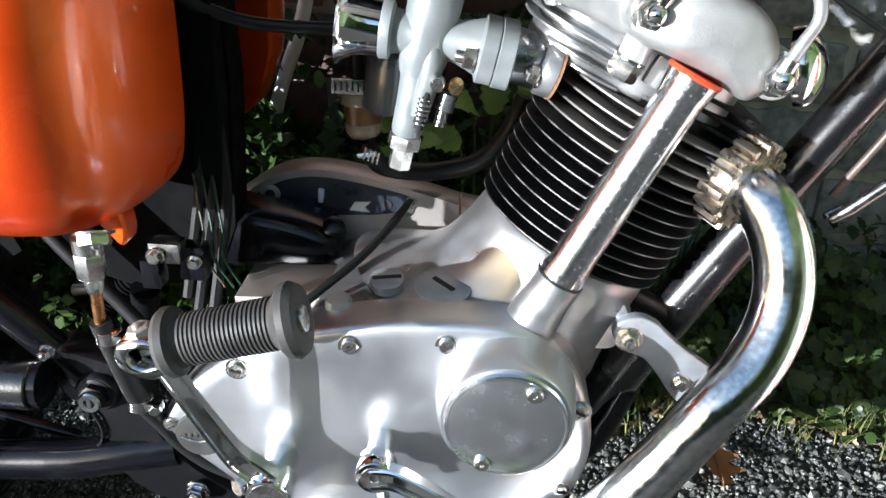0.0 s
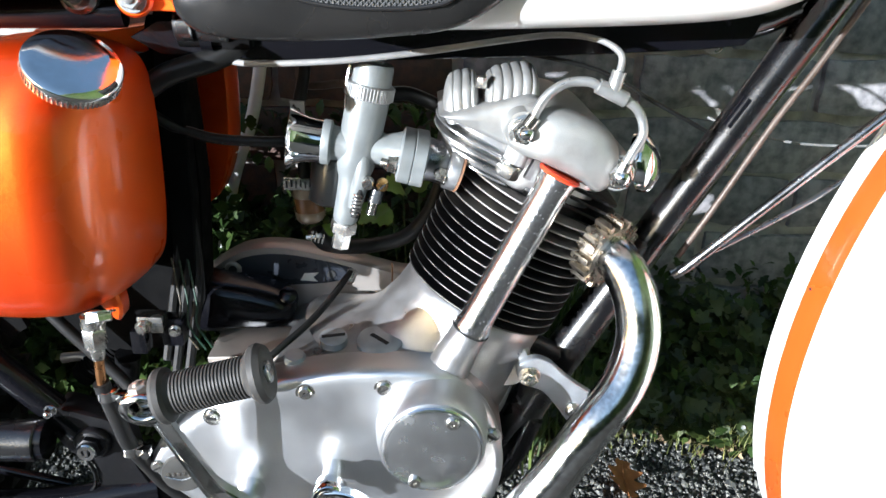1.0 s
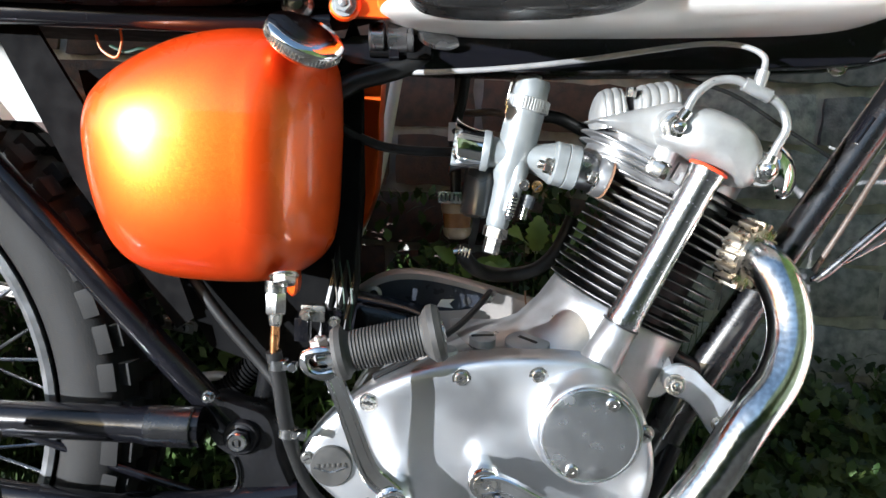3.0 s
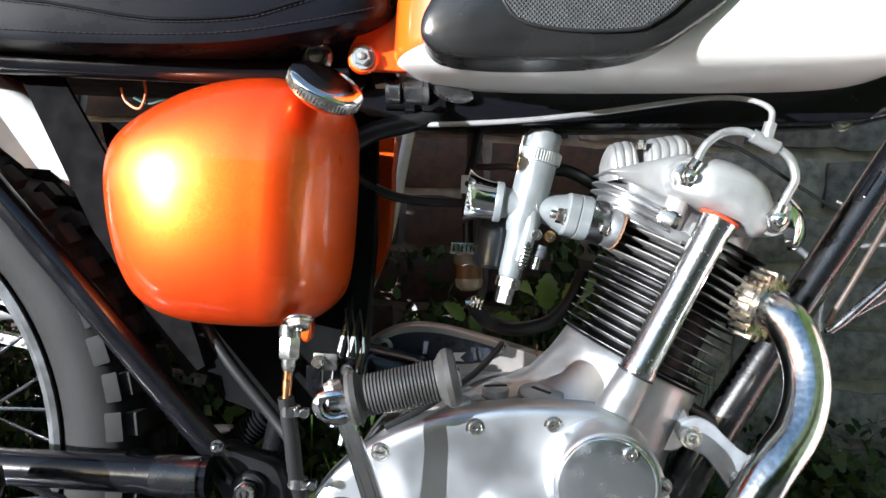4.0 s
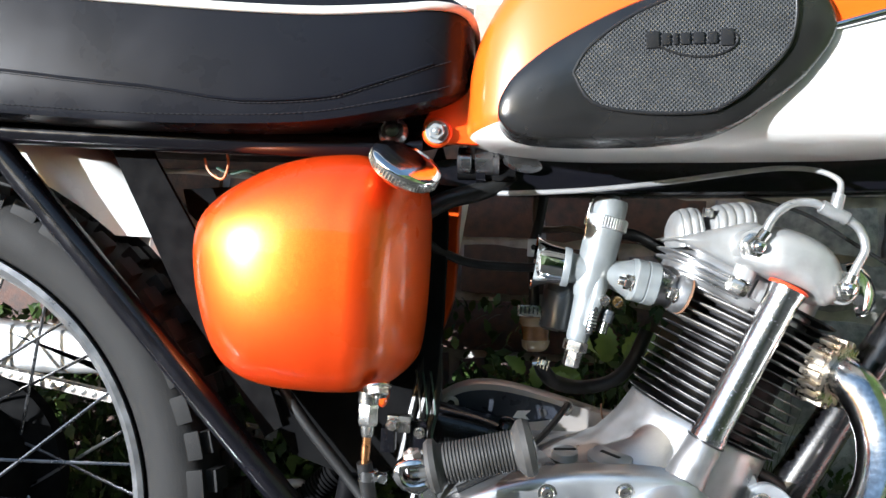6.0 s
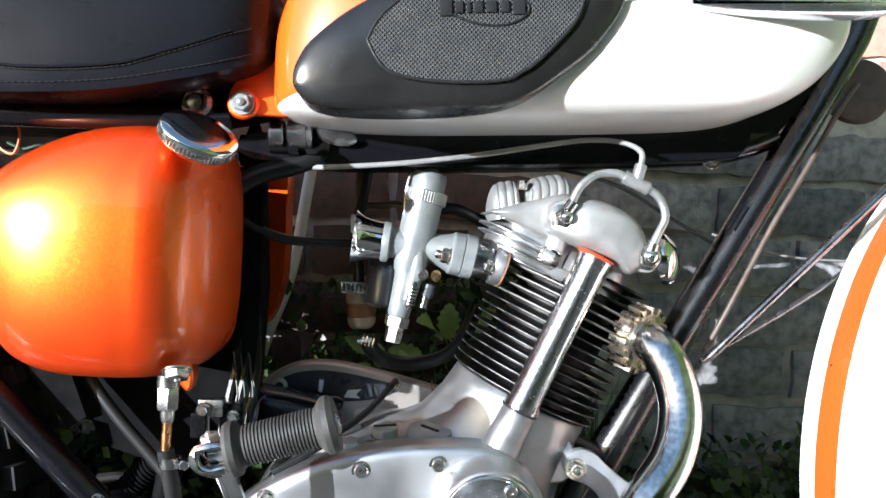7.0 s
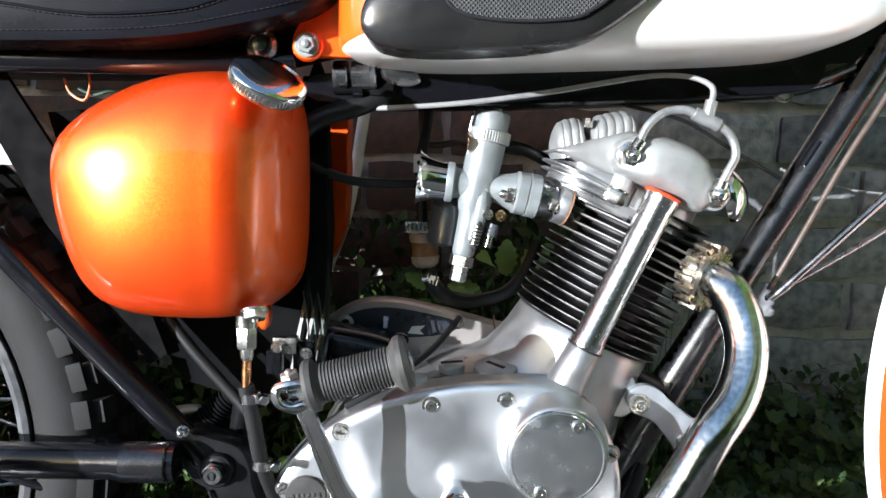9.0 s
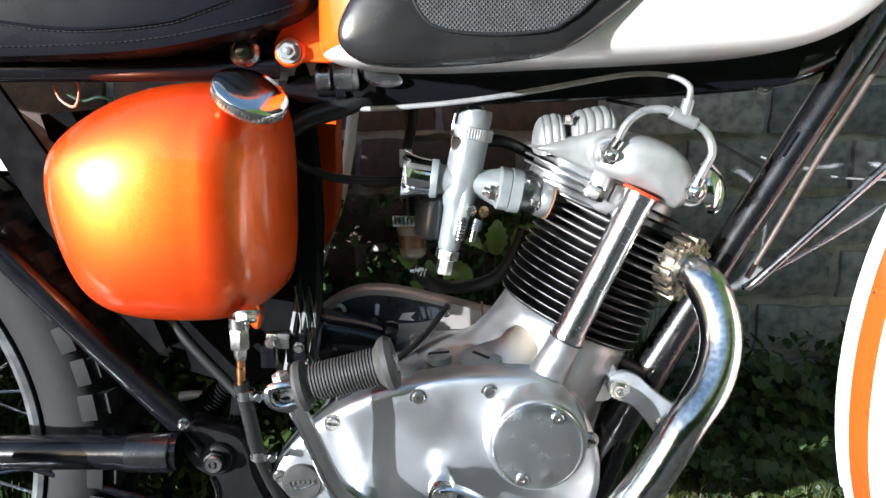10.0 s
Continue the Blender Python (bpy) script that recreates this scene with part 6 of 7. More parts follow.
    part("tank_stay", slab([(-0.106, 0.546), (-0.092, 0.5475), (-0.078, 0.541), (-0.073, 0.533), (-0.082, 0.529), (-0.095, 0.530), (-0.105, 0.536)], [(0.376, 0), (0.368, 0), (0.366, 0.002)], 4), DARK_RIM, bike, "worn bright tank stay")
    part("air_slide_lead", tube([(-0.025, 0.440, 0.482), (-0.040, 0.445, 0.486), (-0.058, 0.445, 0.484), (-0.072, 0.44, 0.488), (-0.073, 0.44, 0.518)], 0.0034, 8, 5), HORN, bike, "brown lead behind the carburettor")
    part("earth_wire", tube([(0.262, 0.44, 0.468), (0.30, 0.44, 0.455), (0.36, 0.44, 0.447), (0.46, 0.45, 0.447)], 0.0012, 8, 5), GREY_CABLE, bike, "thin pale wire")


cables()


# ---- the place ----
def ground_z(x, y):
    """The drive rises gently towards the wall and the front of the motorcycle."""
    return 0.0 + 0.075 * (max(-1.2, min(1.6, x)) - 0.27) + 0.06 * (max(-1.5, min(0.8, y)) - 0.547)


SOIL = material("dark_soil", (0.065, 0.061, 0.053), 0.9, 0, (0.035, 0.032, 0.026), 14, 220, bump=0.8)
STONE = material("gravel_stone", (0.175, 0.178, 0.170), 0.85, 0, (0.105, 0.106, 0.100), 120, 700, bump=0.4, mix=0.8, spec=0.25)
sn, sl = STONE.node_tree.nodes, STONE.node_tree.links
geo, tone, blend = sn.new("ShaderNodeNewGeometry"), sn.new("ShaderNodeValToRGB"), sn.new("ShaderNodeMix")
sl.new(geo.outputs["Random Per Island"], tone.inputs["Fac"])
for place_at, value in ((0.25, (0.16, 0.17, 0.18)), (0.6, (0.55, 0.55, 0.53)), (0.88, (1.1, 1.08, 1.0)), (0.97, (2.4, 2.3, 2.1))):
    e = tone.color_ramp.elements.new(place_at)
    e.color = (*value, 1)
tone.color_ramp.elements[0].color = (0.12, 0.13, 0.14, 1)
blend.data_type, blend.blend_type, blend.inputs["Factor"].default_value = "RGBA", "MULTIPLY", 1.0
shade = sn["Principled BSDF"].inputs["Base Color"]
sl.new(shade.links[0].from_socket, blend.inputs["A"])
sl.new(tone.outputs["Color"], blend.inputs["B"])
sl.new(blend.outputs["Result"], shade)
# Shade tint in the grey bricks, sun tint in the red upper courses.
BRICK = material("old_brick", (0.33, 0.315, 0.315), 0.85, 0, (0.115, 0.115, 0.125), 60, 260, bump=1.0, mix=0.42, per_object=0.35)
SUNLIT_BRICK = material("sunlit_red_brick", (0.38, 0.255, 0.19), 0.85, 0, (0.22, 0.16, 0.135), 60, 260, bump=1.0, mix=0.42, per_object=0.3)
# Left bricks darkened in colour where the motorcycle would keep the sun off.
SHADED_BRICK = material("shaded_red_brick", (0.135, 0.080, 0.062), 0.85, 0, (0.055, 0.045, 0.042), 60, 260, bump=1.0, mix=0.42, per_object=0.4)
MORTAR = material("lime_mortar", (0.50, 0.475, 0.42), 0.92, 0, (0.24, 0.23, 0.21), 40, 260, bump=1.0)
def tinted(mat, low, high):
    """Lets each small piece of a joined mesh take its own share of the tint between two factors."""
    nodes, links = mat.node_tree.nodes, mat.node_tree.links
    own, tint, join = nodes.new("ShaderNodeNewGeometry"), nodes.new("ShaderNodeMix"), nodes.new("ShaderNodeMix")
    tint.data_type = join.data_type = "RGBA"
    tint.inputs["A"].default_value, tint.inputs["B"].default_value = (*low, 1), (*high, 1)
    links.new(own.outputs["Random Per Island"], tint.inputs["Factor"])
    join.blend_type, join.inputs["Factor"].default_value = "MULTIPLY", 1.0
    base = nodes["Principled BSDF"].inputs["Base Color"]
    links.new(base.links[0].from_socket, join.inputs["A"])
    links.new(tint.outputs["Result"], join.inputs["B"])
    links.new(join.outputs["Result"], base)
    return mat


GRASS = tinted(material("grass_blades", (0.062, 0.098, 0.026), 0.55, 0, (0.030, 0.052, 0.013), 9, 200), (0.6, 0.7, 0.6), (1.7, 1.4, 1.2))
IVY = tinted(material("ground_leaf", (0.050, 0.075, 0.024), 0.45, 0, (0.026, 0.042, 0.014), 14, 160, bump=0.2), (0.35, 0.45, 0.4), (1.6, 1.4, 1.0))
LITTER = tinted(material("leaf_litter", (0.30, 0.235, 0.15), 0.7, 0, (0.16, 0.11, 0.06), 90, 400, bump=0.3), (0.35, 0.28, 0.22), (1.5, 1.5, 1.4))
LEAF = tinted(material("weed_leaf", (0.034, 0.060, 0.018), 0.5, 0, (0.016, 0.030, 0.010), 12, 160, bump=0.2, spec=0.15), (0.5, 0.6, 0.5), (1.8, 1.6, 1.2))
HEDGE = material("hedge_leaf", (0.070, 0.120, 0.022), 0.5, 0, (0.035, 0.065, 0.012), 9, 200)
# Leaf green painted brighter to stand for sun on these leaves.
SUNLIT_LEAF = material("sunlit_leaf", (0.20, 0.30, 0.05), 0.5, 0, (0.10, 0.17, 0.03), 25, 160, bump=0.2)
DRY = material("dry_leaf", (0.40, 0.165, 0.055), 0.55, 0, (0.23, 0.085, 0.03), 60, 400, bump=0.4)


def ground():
    xs = [-60, -20, -6, -2.5, -1.4] + [-1.2 + 0.1 * i for i in range(29)] + [2.2, 4, 8, 20, 60]
    ys = [-60, -20, -6, -2.5] + [-1.5 + 0.1 * i for i in range(24)] + [2, 6, 20, 60]
    bm = bmesh.new()
    grid = [[bm.verts.new((x, y, ground_z(x, y) - 0.004 + 0.004 * noise.noise((x * 4, y * 4, 0)))) for y in ys] for x in xs]
    for a, b in zip(grid, grid[1:]):
        for j in range(len(ys) - 1):
            bm.faces.new((a[j], b[j], b[j + 1], a[j + 1]))
    ob = new("ground", mesh_of("ground", bm, SOIL))
    tagged(ob, "dark earth and fine gravel of a drive", "ground", kind="structure")


ground()


def scatter(name, base_v, base_f, places, mat, label, category, sharp=60):
    """One mesh of many small pieces: places are rows of 3x4 matrices."""
    v, f = np.array(base_v, float), np.array(base_f, int)
    n = len(places)
    all_v = (np.einsum("nij,kj->nki", places[:, :, :3], v) + places[:, None, :, 3]).reshape(-1, 3)
    all_f = (f[None] + (np.arange(n) * len(v))[:, None, None]).reshape(-1, f.shape[1])
    me = bpy.data.meshes.new(name)
    me.from_pydata(all_v.tolist(), [], all_f.tolist())
    me.materials.append(mat)
    me.shade_smooth()
    me.set_sharp_from_angle(angle=radians(sharp))
    ob = new(name, me)
    return tagged(ob, label, category, kind="stuff")


def turned(rng, n, flat=1.0):
    """Random turns as an n x 3 x 3 array."""
    q = rng.normal(size=(n, 4))
    q /= np.linalg.norm(q, axis=1)[:, None]
    w, x, y, z = q.T
    return np.stack([np.stack([1 - 2 * (y * y + z * z), 2 * (x * y - z * w), 2 * (x * z + y * w)], -1),
                     np.stack([2 * (x * y + z * w), 1 - 2 * (x * x + z * z), 2 * (y * z - x * w)], -1),
                     np.stack([2 * (x * z - y * w), 2 * (y * z + x * w), 1 - 2 * (x * x + y * y)], -1)], -2)


def edge_y(x):
    """Where the gravel ends and the grass begins."""
    return 0.60 + 0.05 * x + 0.025 * np.sin(9 * x) + 0.015 * np.sin(23 * x + 1) + 0.15 / (1 + np.exp(28 * (x + 0.16)))


def gravel():
    rng = np.random.default_rng(3)
    bm = bmesh.new()
    bmesh.ops.create_icosphere(bm, subdivisions=1, radius=1)
    bm.verts.ensure_lookup_table()
    v = [tuple(p.co * (1 + 0.28 * noise.noise(p.co * 2.1 + Vector((5, 1, 2))))) for p in bm.verts]
    f = [[q.index for q in p.verts] for p in bm.faces]
    bm.free()
    n = 94000
    x = rng.uniform(-0.95, 0.85, n)
    y = rng.uniform(0.08, 0.78, n)
    keep = y < edge_y(x) + rng.normal(0, 0.03, n)
    x, y = x[keep], y[keep]
    n = len(x)
    r = rng.lognormal(-5.98, 0.36, n)
    z = np.array([ground_z(a, b) for a, b in zip(x, y)]) + r * rng.uniform(-0.3, 0.5, n) - 0.001
    scale = np.stack([r, r * rng.uniform(0.6, 1, n), r * rng.uniform(0.5, 0.9, n)], -1)
    m = turned(rng, n) * scale[:, None, :]
    scatter("gravel", v, f, np.concatenate([m, np.stack([x, y, z], -1)[:, :, None]], -1), STONE, "loose grey gravel with pale and dark stones", "gravel", 25)


gravel()


def blades(name, n, x0, x1, y0, y1, tall, mat, label, seed, lean=0.6, fine=1.0):
    rng = np.random.default_rng(seed)
    v = [(-0.5, 0, 0), (0.5, 0, 0), (-0.42, 0.10, 0.4), (0.42, 0.10, 0.4), (-0.22, 0.36, 0.8), (0.22, 0.36, 0.8), (0, 0.66, 1.0), (0, 0.66, 1.0)]
    f = [(0, 1, 3, 2), (2, 3, 5, 4), (4, 5, 7, 6)]
    x, y = rng.uniform(x0, x1, n), rng.uniform(y0, y1, n)
    keep = y > edge_y(x) + rng.normal(0, 0.03, n)
    x, y = x[keep], y[keep]
    n = len(x)
    a = rng.uniform(0, 2 * np.pi, n)
    h = tall * rng.uniform(0.4, 1.1, n)
    w = fine * rng.uniform(0.0016, 0.0042, n)
    b = lean * h * rng.uniform(0.2, 1.3, n)
    m = np.zeros((n, 3, 4))
    m[:, 0, 0], m[:, 1, 0] = np.cos(a) * w, np.sin(a) * w
    m[:, 0, 1], m[:, 1, 1] = -np.sin(a) * b, np.cos(a) * b
    m[:, 2, 2] = h
    m[:, 0, 3], m[:, 1, 3] = x, y
    m[:, 2, 3] = [ground_z(p, q) - 0.004 for p, q in zip(x, y)]
    scatter(name, v, f, m, mat, label, "grass")


YELLOW_GRASS = tinted(material("pale_grass", (0.17, 0.18, 0.055), 0.6, 0, (0.08, 0.10, 0.03), 9, 200), (0.5, 0.6, 0.5), (1.7, 1.5, 1.4))
blades("grass", 7000, -1.1, 0.22, 0.52, 0.80, 0.13, GRASS, "rough green grass along the foot of the wall", 5)
blades("short_grass", 5200, 0.18, 1.3, 0.56, 0.68, 0.042, YELLOW_GRASS, "short yellowish grass at the gravel's edge", 7, 1.2, 0.45)
blades("tall_grass", 2600, -1.1, 0.25, 0.66, 0.79, 0.30, LEAF, "taller dark grass against the wall", 6, 0.5)


def weeds():
    rng = np.random.default_rng(9)
    v, f = [], []
    n = 7
    for i in range(n + 1):
        t = i / n
        w = 0.34 * math.sin(math.pi * min(1, t * 0.96 + 0.02)) ** 0.8 * (1.0 - 0.35 * t) * (1 + 0.18 * (-1) ** i)
        z = 0.30 * math.sin(math.pi * 0.6 * t)
        v += [(-w, t, z + 0.10 * w), (0, t, z - 0.02), (w, t, z + 0.10 * w)]
    for i in range(n):
        a, b = 3 * i, 3 * i + 3
        f += [(a, a + 1, b + 1, b), (a + 1, a + 2, b + 2, b + 1)]
    n = 13000
    x = rng.uniform(-1.05, 1.25, n)
    y = rng.uniform(0.57, 0.79, n)
    keep = (y > edge_y(x) - 0.01) & ((x < 0.18) | (rng.uniform(0, 1, n) < 0.30))
    x, y = x[keep], y[keep]
    n = len(x)
    a = rng.uniform(0, 2 * np.pi, n)
    up = rng.uniform(0.1, 1.0, n)
    size = rng.uniform(0.008, 0.026, n)
    m = np.zeros((n, 3, 4))
    cx, cy = np.cos(a), np.sin(a)
    m[:, 0, 0], m[:, 1, 0] = cx * size, cy * size
    m[:, 0, 1], m[:, 1, 1], m[:, 2, 1] = -cy * size * np.cos(up), cx * size * np.cos(up), size * np.sin(up)
    m[:, 0, 2], m[:, 1, 2], m[:, 2, 2] = cy * size * np.sin(up), -cx * size * np.sin(up), size * np.cos(up)
    m[:, 0, 3], m[:, 1, 3] = x, y
    m[:, 2, 3] = [ground_z(p, q) + min(0.16 if p > 0.15 else 0.40, (0.18 if p > 0.15 else 0.34) * abs(rng.normal()) * (0.1 + 6.0 * max(0, q - 0.62)) * 0.8) for p, q in zip(x, y)]
    scatter("weeds", v, f, m, LEAF, "broad-leaved green weeds by the wall", "weeds")


weeds()


def young_plant(x, y, z, size, turn):
    """A plant of a few broad leaves on stalks, its green brightened as if sunlit."""
    plant = thing("young_plant", "light green broad-leaved plant growing by the wall", "plant", (x, y, ground_z(x, y)), "young plants by the wall")
    rng = random.Random(int(1000 * (x + 2)))
    for k in range(5):
        a = turn + k * 1.25 + rng.uniform(-0.3, 0.3)
        tip = Vector((x + 0.6 * size * math.cos(a), y + 0.4 * size * math.sin(a), z + size * rng.uniform(-0.5, 0.6)))
        root = Vector((x, y, ground_z(x, y) - 0.01))
        part("stalk", tube([root, (root + tip) / 2 + Vector((0, 0, 0.02)), tip], [0.0013, 0.0011, 0.0008], 6, 3), GRASS, plant)
        bm = bmesh.new()
        out = Vector((math.cos(a), 0.7 * math.sin(a) - 0.3, rng.uniform(0.2, 0.9))).normalized()
        wide = out.cross(Vector((0, -0.8, 0.6))).normalized()
        up = wide.cross(out)
        rows = []
        for i in range(11):
            t = i / 10
            w = 0.36 * size * math.sin(math.pi * (0.06 + 0.9 * t)) ** 0.8 * (1 - 0.35 * t) * (1.12 if i % 2 else 0.84)
            c = tip + out * (size * t) + up * (0.12 * size * math.sin(3 * t))
            rows.append([bm.verts.new(c + wide * w * s + up * (0.22 * w * abs(s))) for s in (-1, -0.5, 0, 0.5, 1)])
        for p, q in zip(rows, rows[1:]):
            for i in range(4):
                bm.faces.new((p[i], p[i + 1], q[i + 1], q[i]))
        part("leaf", bm, SUNLIT_LEAF, plant)


young_plant(0.022, 0.60, 0.330, 0.044, 0.4)
young_plant(-0.052, 0.60, 0.308, 0.030, 1.7)


def low_bushes():
    """Broken leafy growth between the wheels, close to the wall."""
    rng = np.random.default_rng(14)
    v, f = [(-0.32, 0.1, 0.03), (0, -0.45, 0), (0.32, 0.1, 0.03), (0, 0.75, 0.10)], [(0, 1, 2, 3)]
    n = 11500
    # The second 4000 leaves are added to block stray sun on the wall.
    x, y = np.concatenate([rng.uniform(-1.05, 0.12, 7500), rng.uniform(-0.50, -0.14, 4000)]), rng.uniform(0.66, 0.785, n)
    clump = 0.5 + 0.5 * np.sin(13 * x + 1.3) * np.sin(29 * x)
    z = np.array([ground_z(a, b) for a, b in zip(x, y)]) + rng.uniform(0, 1, n) ** 0.8 * (0.27 + 0.15 * clump)
    m = turned(rng, n) * rng.uniform(0.010, 0.026, n)[:, None, None]
    scatter("low_bushes", v, f, np.concatenate([m, np.stack([x, y, z], -1)[:, :, None]], -1), LEAF, "dark green leafy growth at the wall", "plants")


low_bushes()


def ground_leaves():
    """Low broad lobed leaves in the shade between the gravel and the wall, with pale litter at their edge."""
    rng = np.random.default_rng(31)
    loop = []
    for i in range(20):
        a = 2 * math.pi * i / 20
        r = (0.62 + 0.38 * abs(math.cos(2.5 * a)) ** 0.6) * (1.0 if 0.5 < i < 19.5 else 0.5)
        loop.append((r * math.sin(a), -r * math.cos(a) + 0.4, 0.16 * r * r))
    v = [(0, 0.25, 0)] + loop
    f = [(0, 1 + i, 1 + (i + 1) % 20) for i in range(20)]
    n = 5200
    x, y = rng.uniform(0.10, 1.15, n), rng.uniform(0.61, 0.79, n)
    keep = y > edge_y(x) + 0.005
    x, y = x[keep], y[keep]
    n = len(x)
    clump = 0.5 + 0.5 * np.sin(11 * x + 0.6) * np.sin(17 * x + 30 * y)
    z = np.array([ground_z(a, b) for a, b in zip(x, y)]) + 0.004 + rng.uniform(0, 1, n) * (0.03 + 0.8 * (y - 0.61)) * (0.35 + 0.65 * clump)
    size = rng.uniform(0.006, 0.017, n)
    spin, dip, roll = rng.uniform(0, 2 * np.pi, n), rng.normal(0.55, 0.35, n), rng.normal(0, 0.35, n)
    cs, sn, cd, sd, cr, sr = np.cos(spin), np.sin(spin), np.cos(dip), np.sin(dip), np.cos(roll), np.sin(roll)
    zero, one = np.zeros(n), np.ones(n)
    face = np.stack([np.stack([one, zero, zero], -1), np.stack([zero, cd, -sd], -1), np.stack([zero, sd, cd], -1)], -2)
    side = np.stack([np.stack([cr, zero, sr], -1), np.stack([zero, one, zero], -1), np.stack([-sr, zero, cr], -1)], -2)
    about = np.stack([np.stack([cs, -sn, zero], -1), np.stack([sn, cs, zero], -1), np.stack([zero, zero, one], -1)], -2)
    m = face @ side @ about * size[:, None, None]
    scatter("ground_leaves", v, f, np.concatenate([m, np.stack([x, y, z], -1)[:, :, None]], -1), IVY, "low dark green lobed leaves along the wall", "plants")
    n = 420
    x = rng.uniform(0.15, 1.1, n)
    y = edge_y(x) + rng.normal(0.012, 0.018, n)
    z = np.array([ground_z(a, b) for a, b in zip(x, y)]) + rng.uniform(0.001, 0.006, n)
    m = turned(rng, n) * rng.uniform(0.003, 0.009, n)[:, None, None]
    m[:, 2, :] *= 0.5
    scatter("leaf_litter", v, f, np.concatenate([m, np.stack([x, y, z], -1)[:, :, None]], -1), LITTER, "pale crumpled leaf litter at the gravel's edge", "litter")


ground_leaves()


def hedge(name, centre, size, count, seed, label, face=1):
    """A clipped hedge out of view, added to close the drive and shape reflections."""
    rng = np.random.default_rng(seed)
    core = new(name, mesh_of(name, block(centre, size, 0.05), HEDGE))
    tagged(core, label, "hedge", kind="structure")
    v, f = [(-0.5, 0, 0), (0, -0.6, 0.1), (0.5, 0, 0), (0, 0.9, 0.12)], [(0, 1, 2, 3)]
    u = rng.uniform(-0.5, 0.5, (count, 3)) * np.array(size)
    side = 0 if size[0] < size[1] else 1
    u[:, side] = (-0.5 if side == 0 else 0.5) * face * size[side] + rng.normal(0, 0.05, count)
    m = turned(rng, count) * (0.06 if face > 0 else 0.04)
    scatter(name + "_leaves", v, f, np.concatenate([m, (u + np.array(centre))[:, :, None]], -1), HEDGE, "small green hedge leaves", "hedge")


# Unseen hedges, added to set the greens and darks that bright surfaces reflect.
hedge("hedge_east", (2.2, -4.0, 1.9), (0.8, 9.6, 4.6), 16000, 21, "unseen dense green hedge added across the drive for reflections")
hedge("hedge_south", (0.1, -5.2, 0.95), (5.0, 0.8, 2.5), 9000, 22, "unseen tall green hedge added across the drive to darken reflections")
hedge("hedge_north", (1.62, 0.60, 0.50), (1.4, 0.36, 1.3), 3500, 24, "unseen leafy shrubs added against the wall to tint reflections green", -1)
hedge("hedge_far", (-7.0, -8.4, 0.4), (12.0, 0.8, 1.4), 6000, 23, "unseen low green hedge added beyond the drive")


def dry_leaf(x, y, turn, size, tilt, lobes, curl):
    """A curled fallen leaf: lobes notch its edge, curl lifts its sides."""
    bm = bmesh.new()
    rows, n = [], 36
    for i in range(n + 1):
        t = i / n
        half = 0.50 * size * math.sin(math.pi * (0.03 + 0.94 * t ** 0.85)) ** 0.62 * (1 + (0.36 * math.sin(2 * math.pi * lobes * t + 0.8) if lobes else 0.04 * math.sin(31 * t)))
        row = []
        for k in (-1, -0.6, -0.25, 0, 0.25, 0.6, 1):
            w = half * k * (1.0 if k < 0 else 0.92)
            row.append((size * (2 * t - 1), w, 0.004 + curl * w * w / size + 0.10 * size * (2 * t - 1) ** 2 + 0.05 * size * math.sin(5 * t + 2 * k) * abs(k)))
        rows.append(row)
    for lift, flip in ((0.0006, False), (0.0, True)):
        grid = [[bm.verts.new((p, q, r + lift)) for p, q, r in row] for row in rows]
        for a, b in zip(grid, grid[1:]):
            for k in range(6):
                f = (a[k], b[k], b[k + 1], a[k + 1])
                bm.faces.new(f[::-1] if flip else f)
    tube([(-size * 1.4, 0.002, 0.010), (-size, 0, 0.010), (0, 0, 0.0052), (size * 0.8, 0, 0.009)], [0.0008, 0.0009, 0.0007, 0.0004], 6, 3, bm)
    ob = new("fallen_leaf", mesh_of("fallen_leaf", bm, DRY))
    ob.matrix_world = pose(x, y, ground_z(x, y) + 0.006, tilt, 5, turn)
    tagged(ob, "dry orange-brown lobed leaf on the gravel" if lobes else "small rounded dry leaf on the gravel", "leaf", "fallen leaves on the gravel")


def white_pipe():
    ob = new("white_pipe", mesh_of("white_pipe", tube([(-0.152, 0.742, 0.56), (-0.161, 0.742, 0.50), (-0.168, 0.742, 0.45), (-0.182, 0.740, 0.385), (-0.215, 0.735, 0.28), (-0.25, 0.73, 0.05), (-0.25, 0.73, -0.05)], 0.0078, 14, 6), WHITE_TUBE))
    tagged(ob, "white plastic pipe rising beside the brick wall", "pipe")


white_pipe()
dry_leaf(0.274, 0.547, 82, 0.036, 14, 3.2, 0.55)
dry_leaf(0.163, 0.418, 35, 0.019, 20, 0, 0.6)


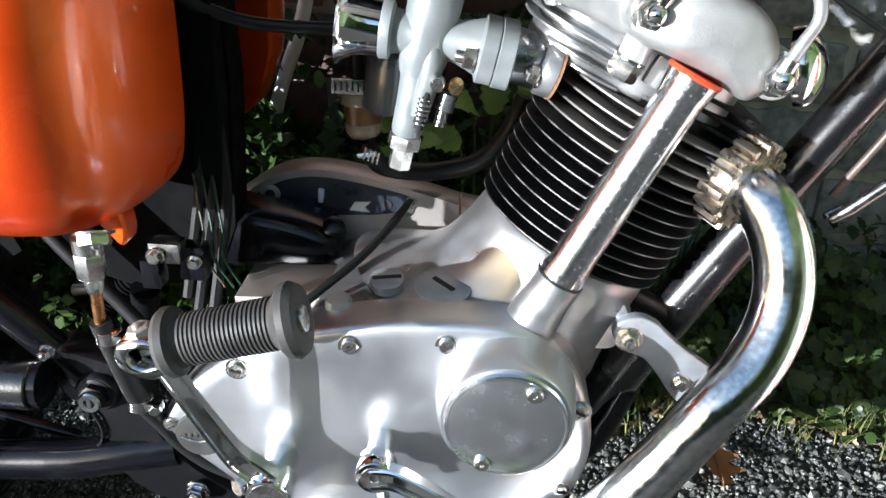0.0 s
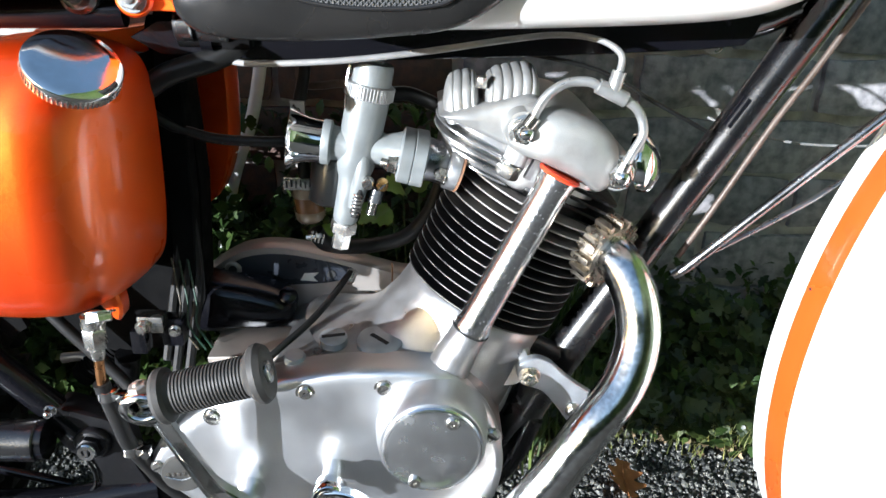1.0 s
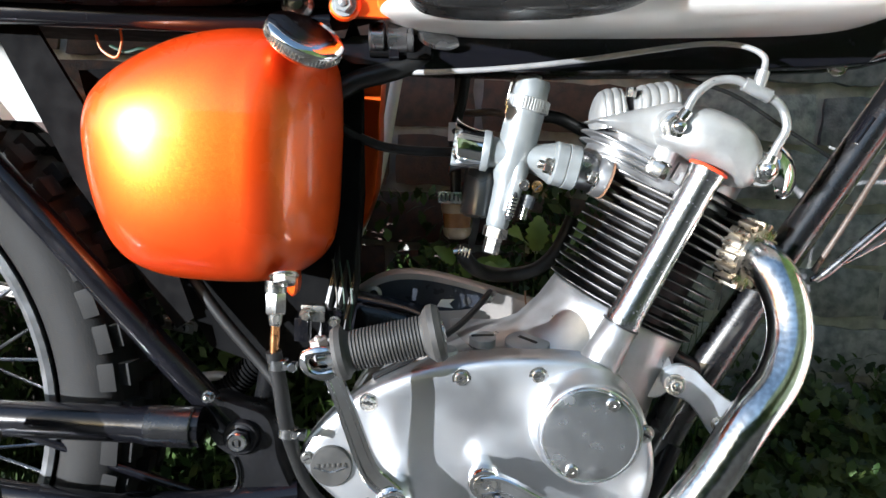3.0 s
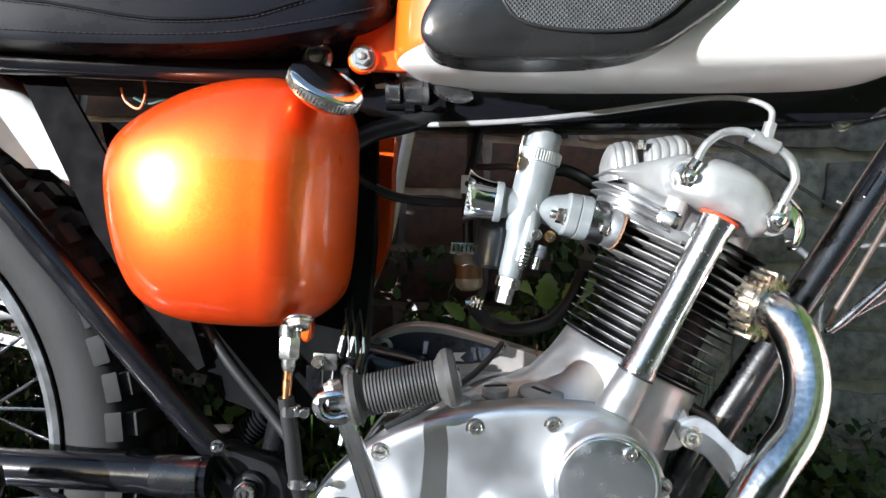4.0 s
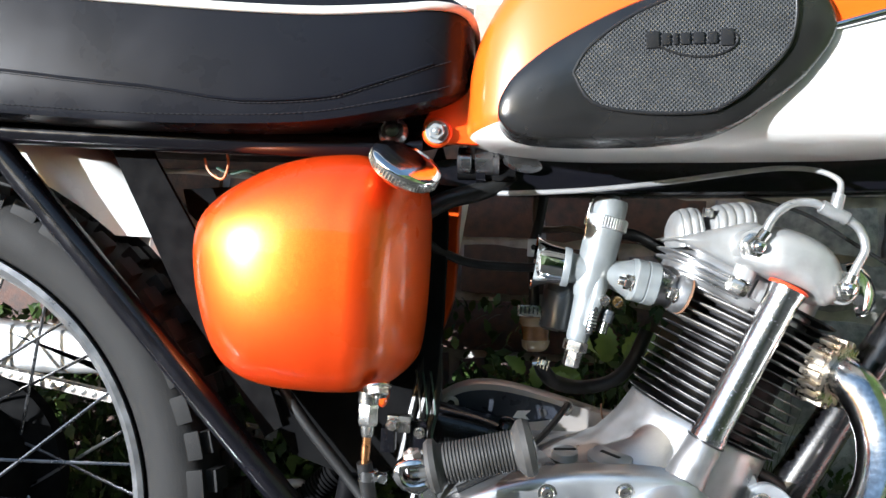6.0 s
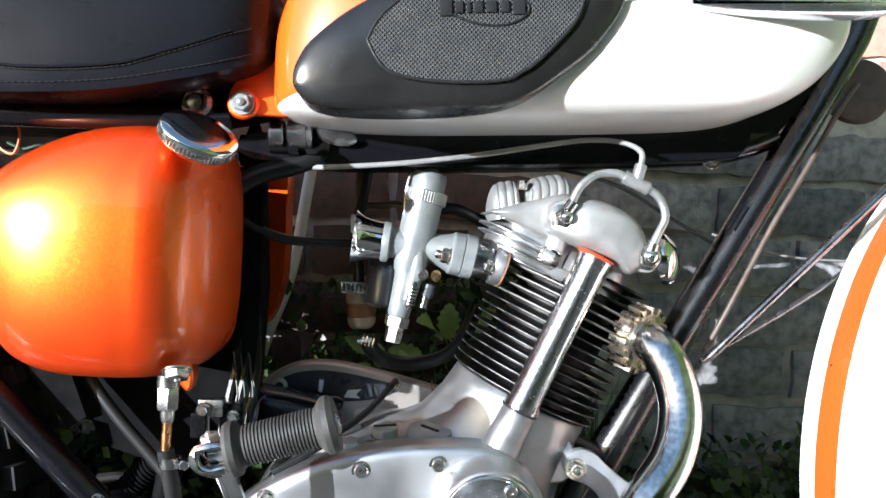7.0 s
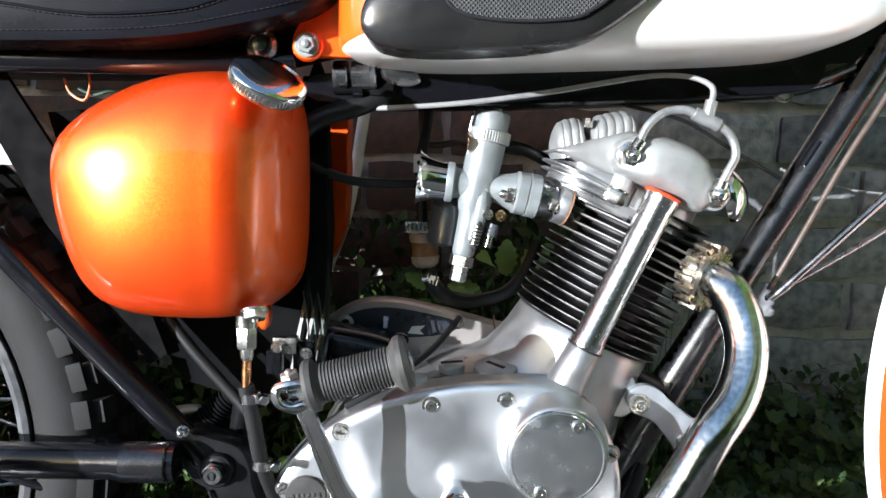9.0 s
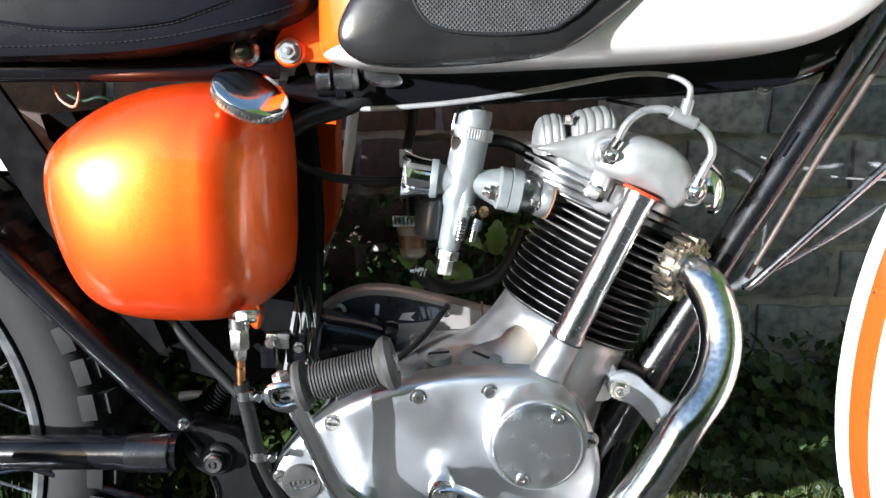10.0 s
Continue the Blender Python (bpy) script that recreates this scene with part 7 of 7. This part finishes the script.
def wall():
    """Old brick wall behind the motorcycle, each near brick a piece of its own."""
    face, course, long = 0.80, 0.0800, 0.232
    joint = 0.475
    gap = 0.013
    back = new("wall_north", mesh_of("wall_north", block((0, face + 0.16, 0.15), (9.0, 0.30, 1.636)), MORTAR))
    tagged(back, "old brick wall with flaking mortar", "wall", kind="structure")
    rng = random.Random(4)
    shapes = []
    for k in range(10):
        bm, nx, nz = bmesh.new(), 9, 4
        wide, tall = long - gap, course - gap
        grid = []
        for a in range(nx + 1):
            row = []
            for b in range(nz + 1):
                p = Vector((wide * (a / nx - 0.5), 0, tall * (b / nz - 0.5)))
                d = noise.noise_vector(p * 38 + Vector((k * 3.1, k, 0)))
                rim = a in (0, nx) or b in (0, nz)
                row.append(bm.verts.new(p + Vector((d.x * (0.006 if rim else 0.004), (0.004 if rim else -0.001) + d.y * 0.004, d.z * (0.006 if rim else 0.003)))))
            grid.append(row)
        for p, q in zip(grid, grid[1:]):
            for b in range(nz):
                bm.faces.new((p[b], q[b], q[b + 1], p[b + 1]))
        edge = [e for e in bm.edges if e.is_boundary]
        grown = bmesh.ops.extrude_edge_only(bm, edges=edge)["geom"]
        for v in grown:
            if isinstance(v, bmesh.types.BMVert):
                v.co.y += 0.03
        shapes.append(mesh_of("brick", bm, BRICK, 30))
    sunlit_shapes, shaded_shapes = [], []
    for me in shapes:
        for row, mat in ((sunlit_shapes, SUNLIT_BRICK), (shaded_shapes, SHADED_BRICK)):
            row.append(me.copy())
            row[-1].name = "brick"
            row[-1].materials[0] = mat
    for row in range(-7, 6):
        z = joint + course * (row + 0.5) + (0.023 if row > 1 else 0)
        shift = 0.116 if row % 2 else 0.0
        for col in range(-6, 8):
            # Rows above 1 take the sunlit tint, left columns the shaded one.
            kind_of = sunlit_shapes if row > 1 else shaded_shapes if 0.07 + col * long + shift < 0.12 else shapes
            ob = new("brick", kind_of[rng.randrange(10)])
            ob.parent = back
            ob.location = (0.07 + col * long + shift + rng.uniform(-0.003, 0.003), face - 0.003 + rng.uniform(-0.003, 0.003), z + rng.uniform(-0.002, 0.002))
            ob.rotation_euler = (rng.uniform(-0.02, 0.02), rng.uniform(-0.008, 0.008), rng.uniform(-0.02, 0.02))


wall()
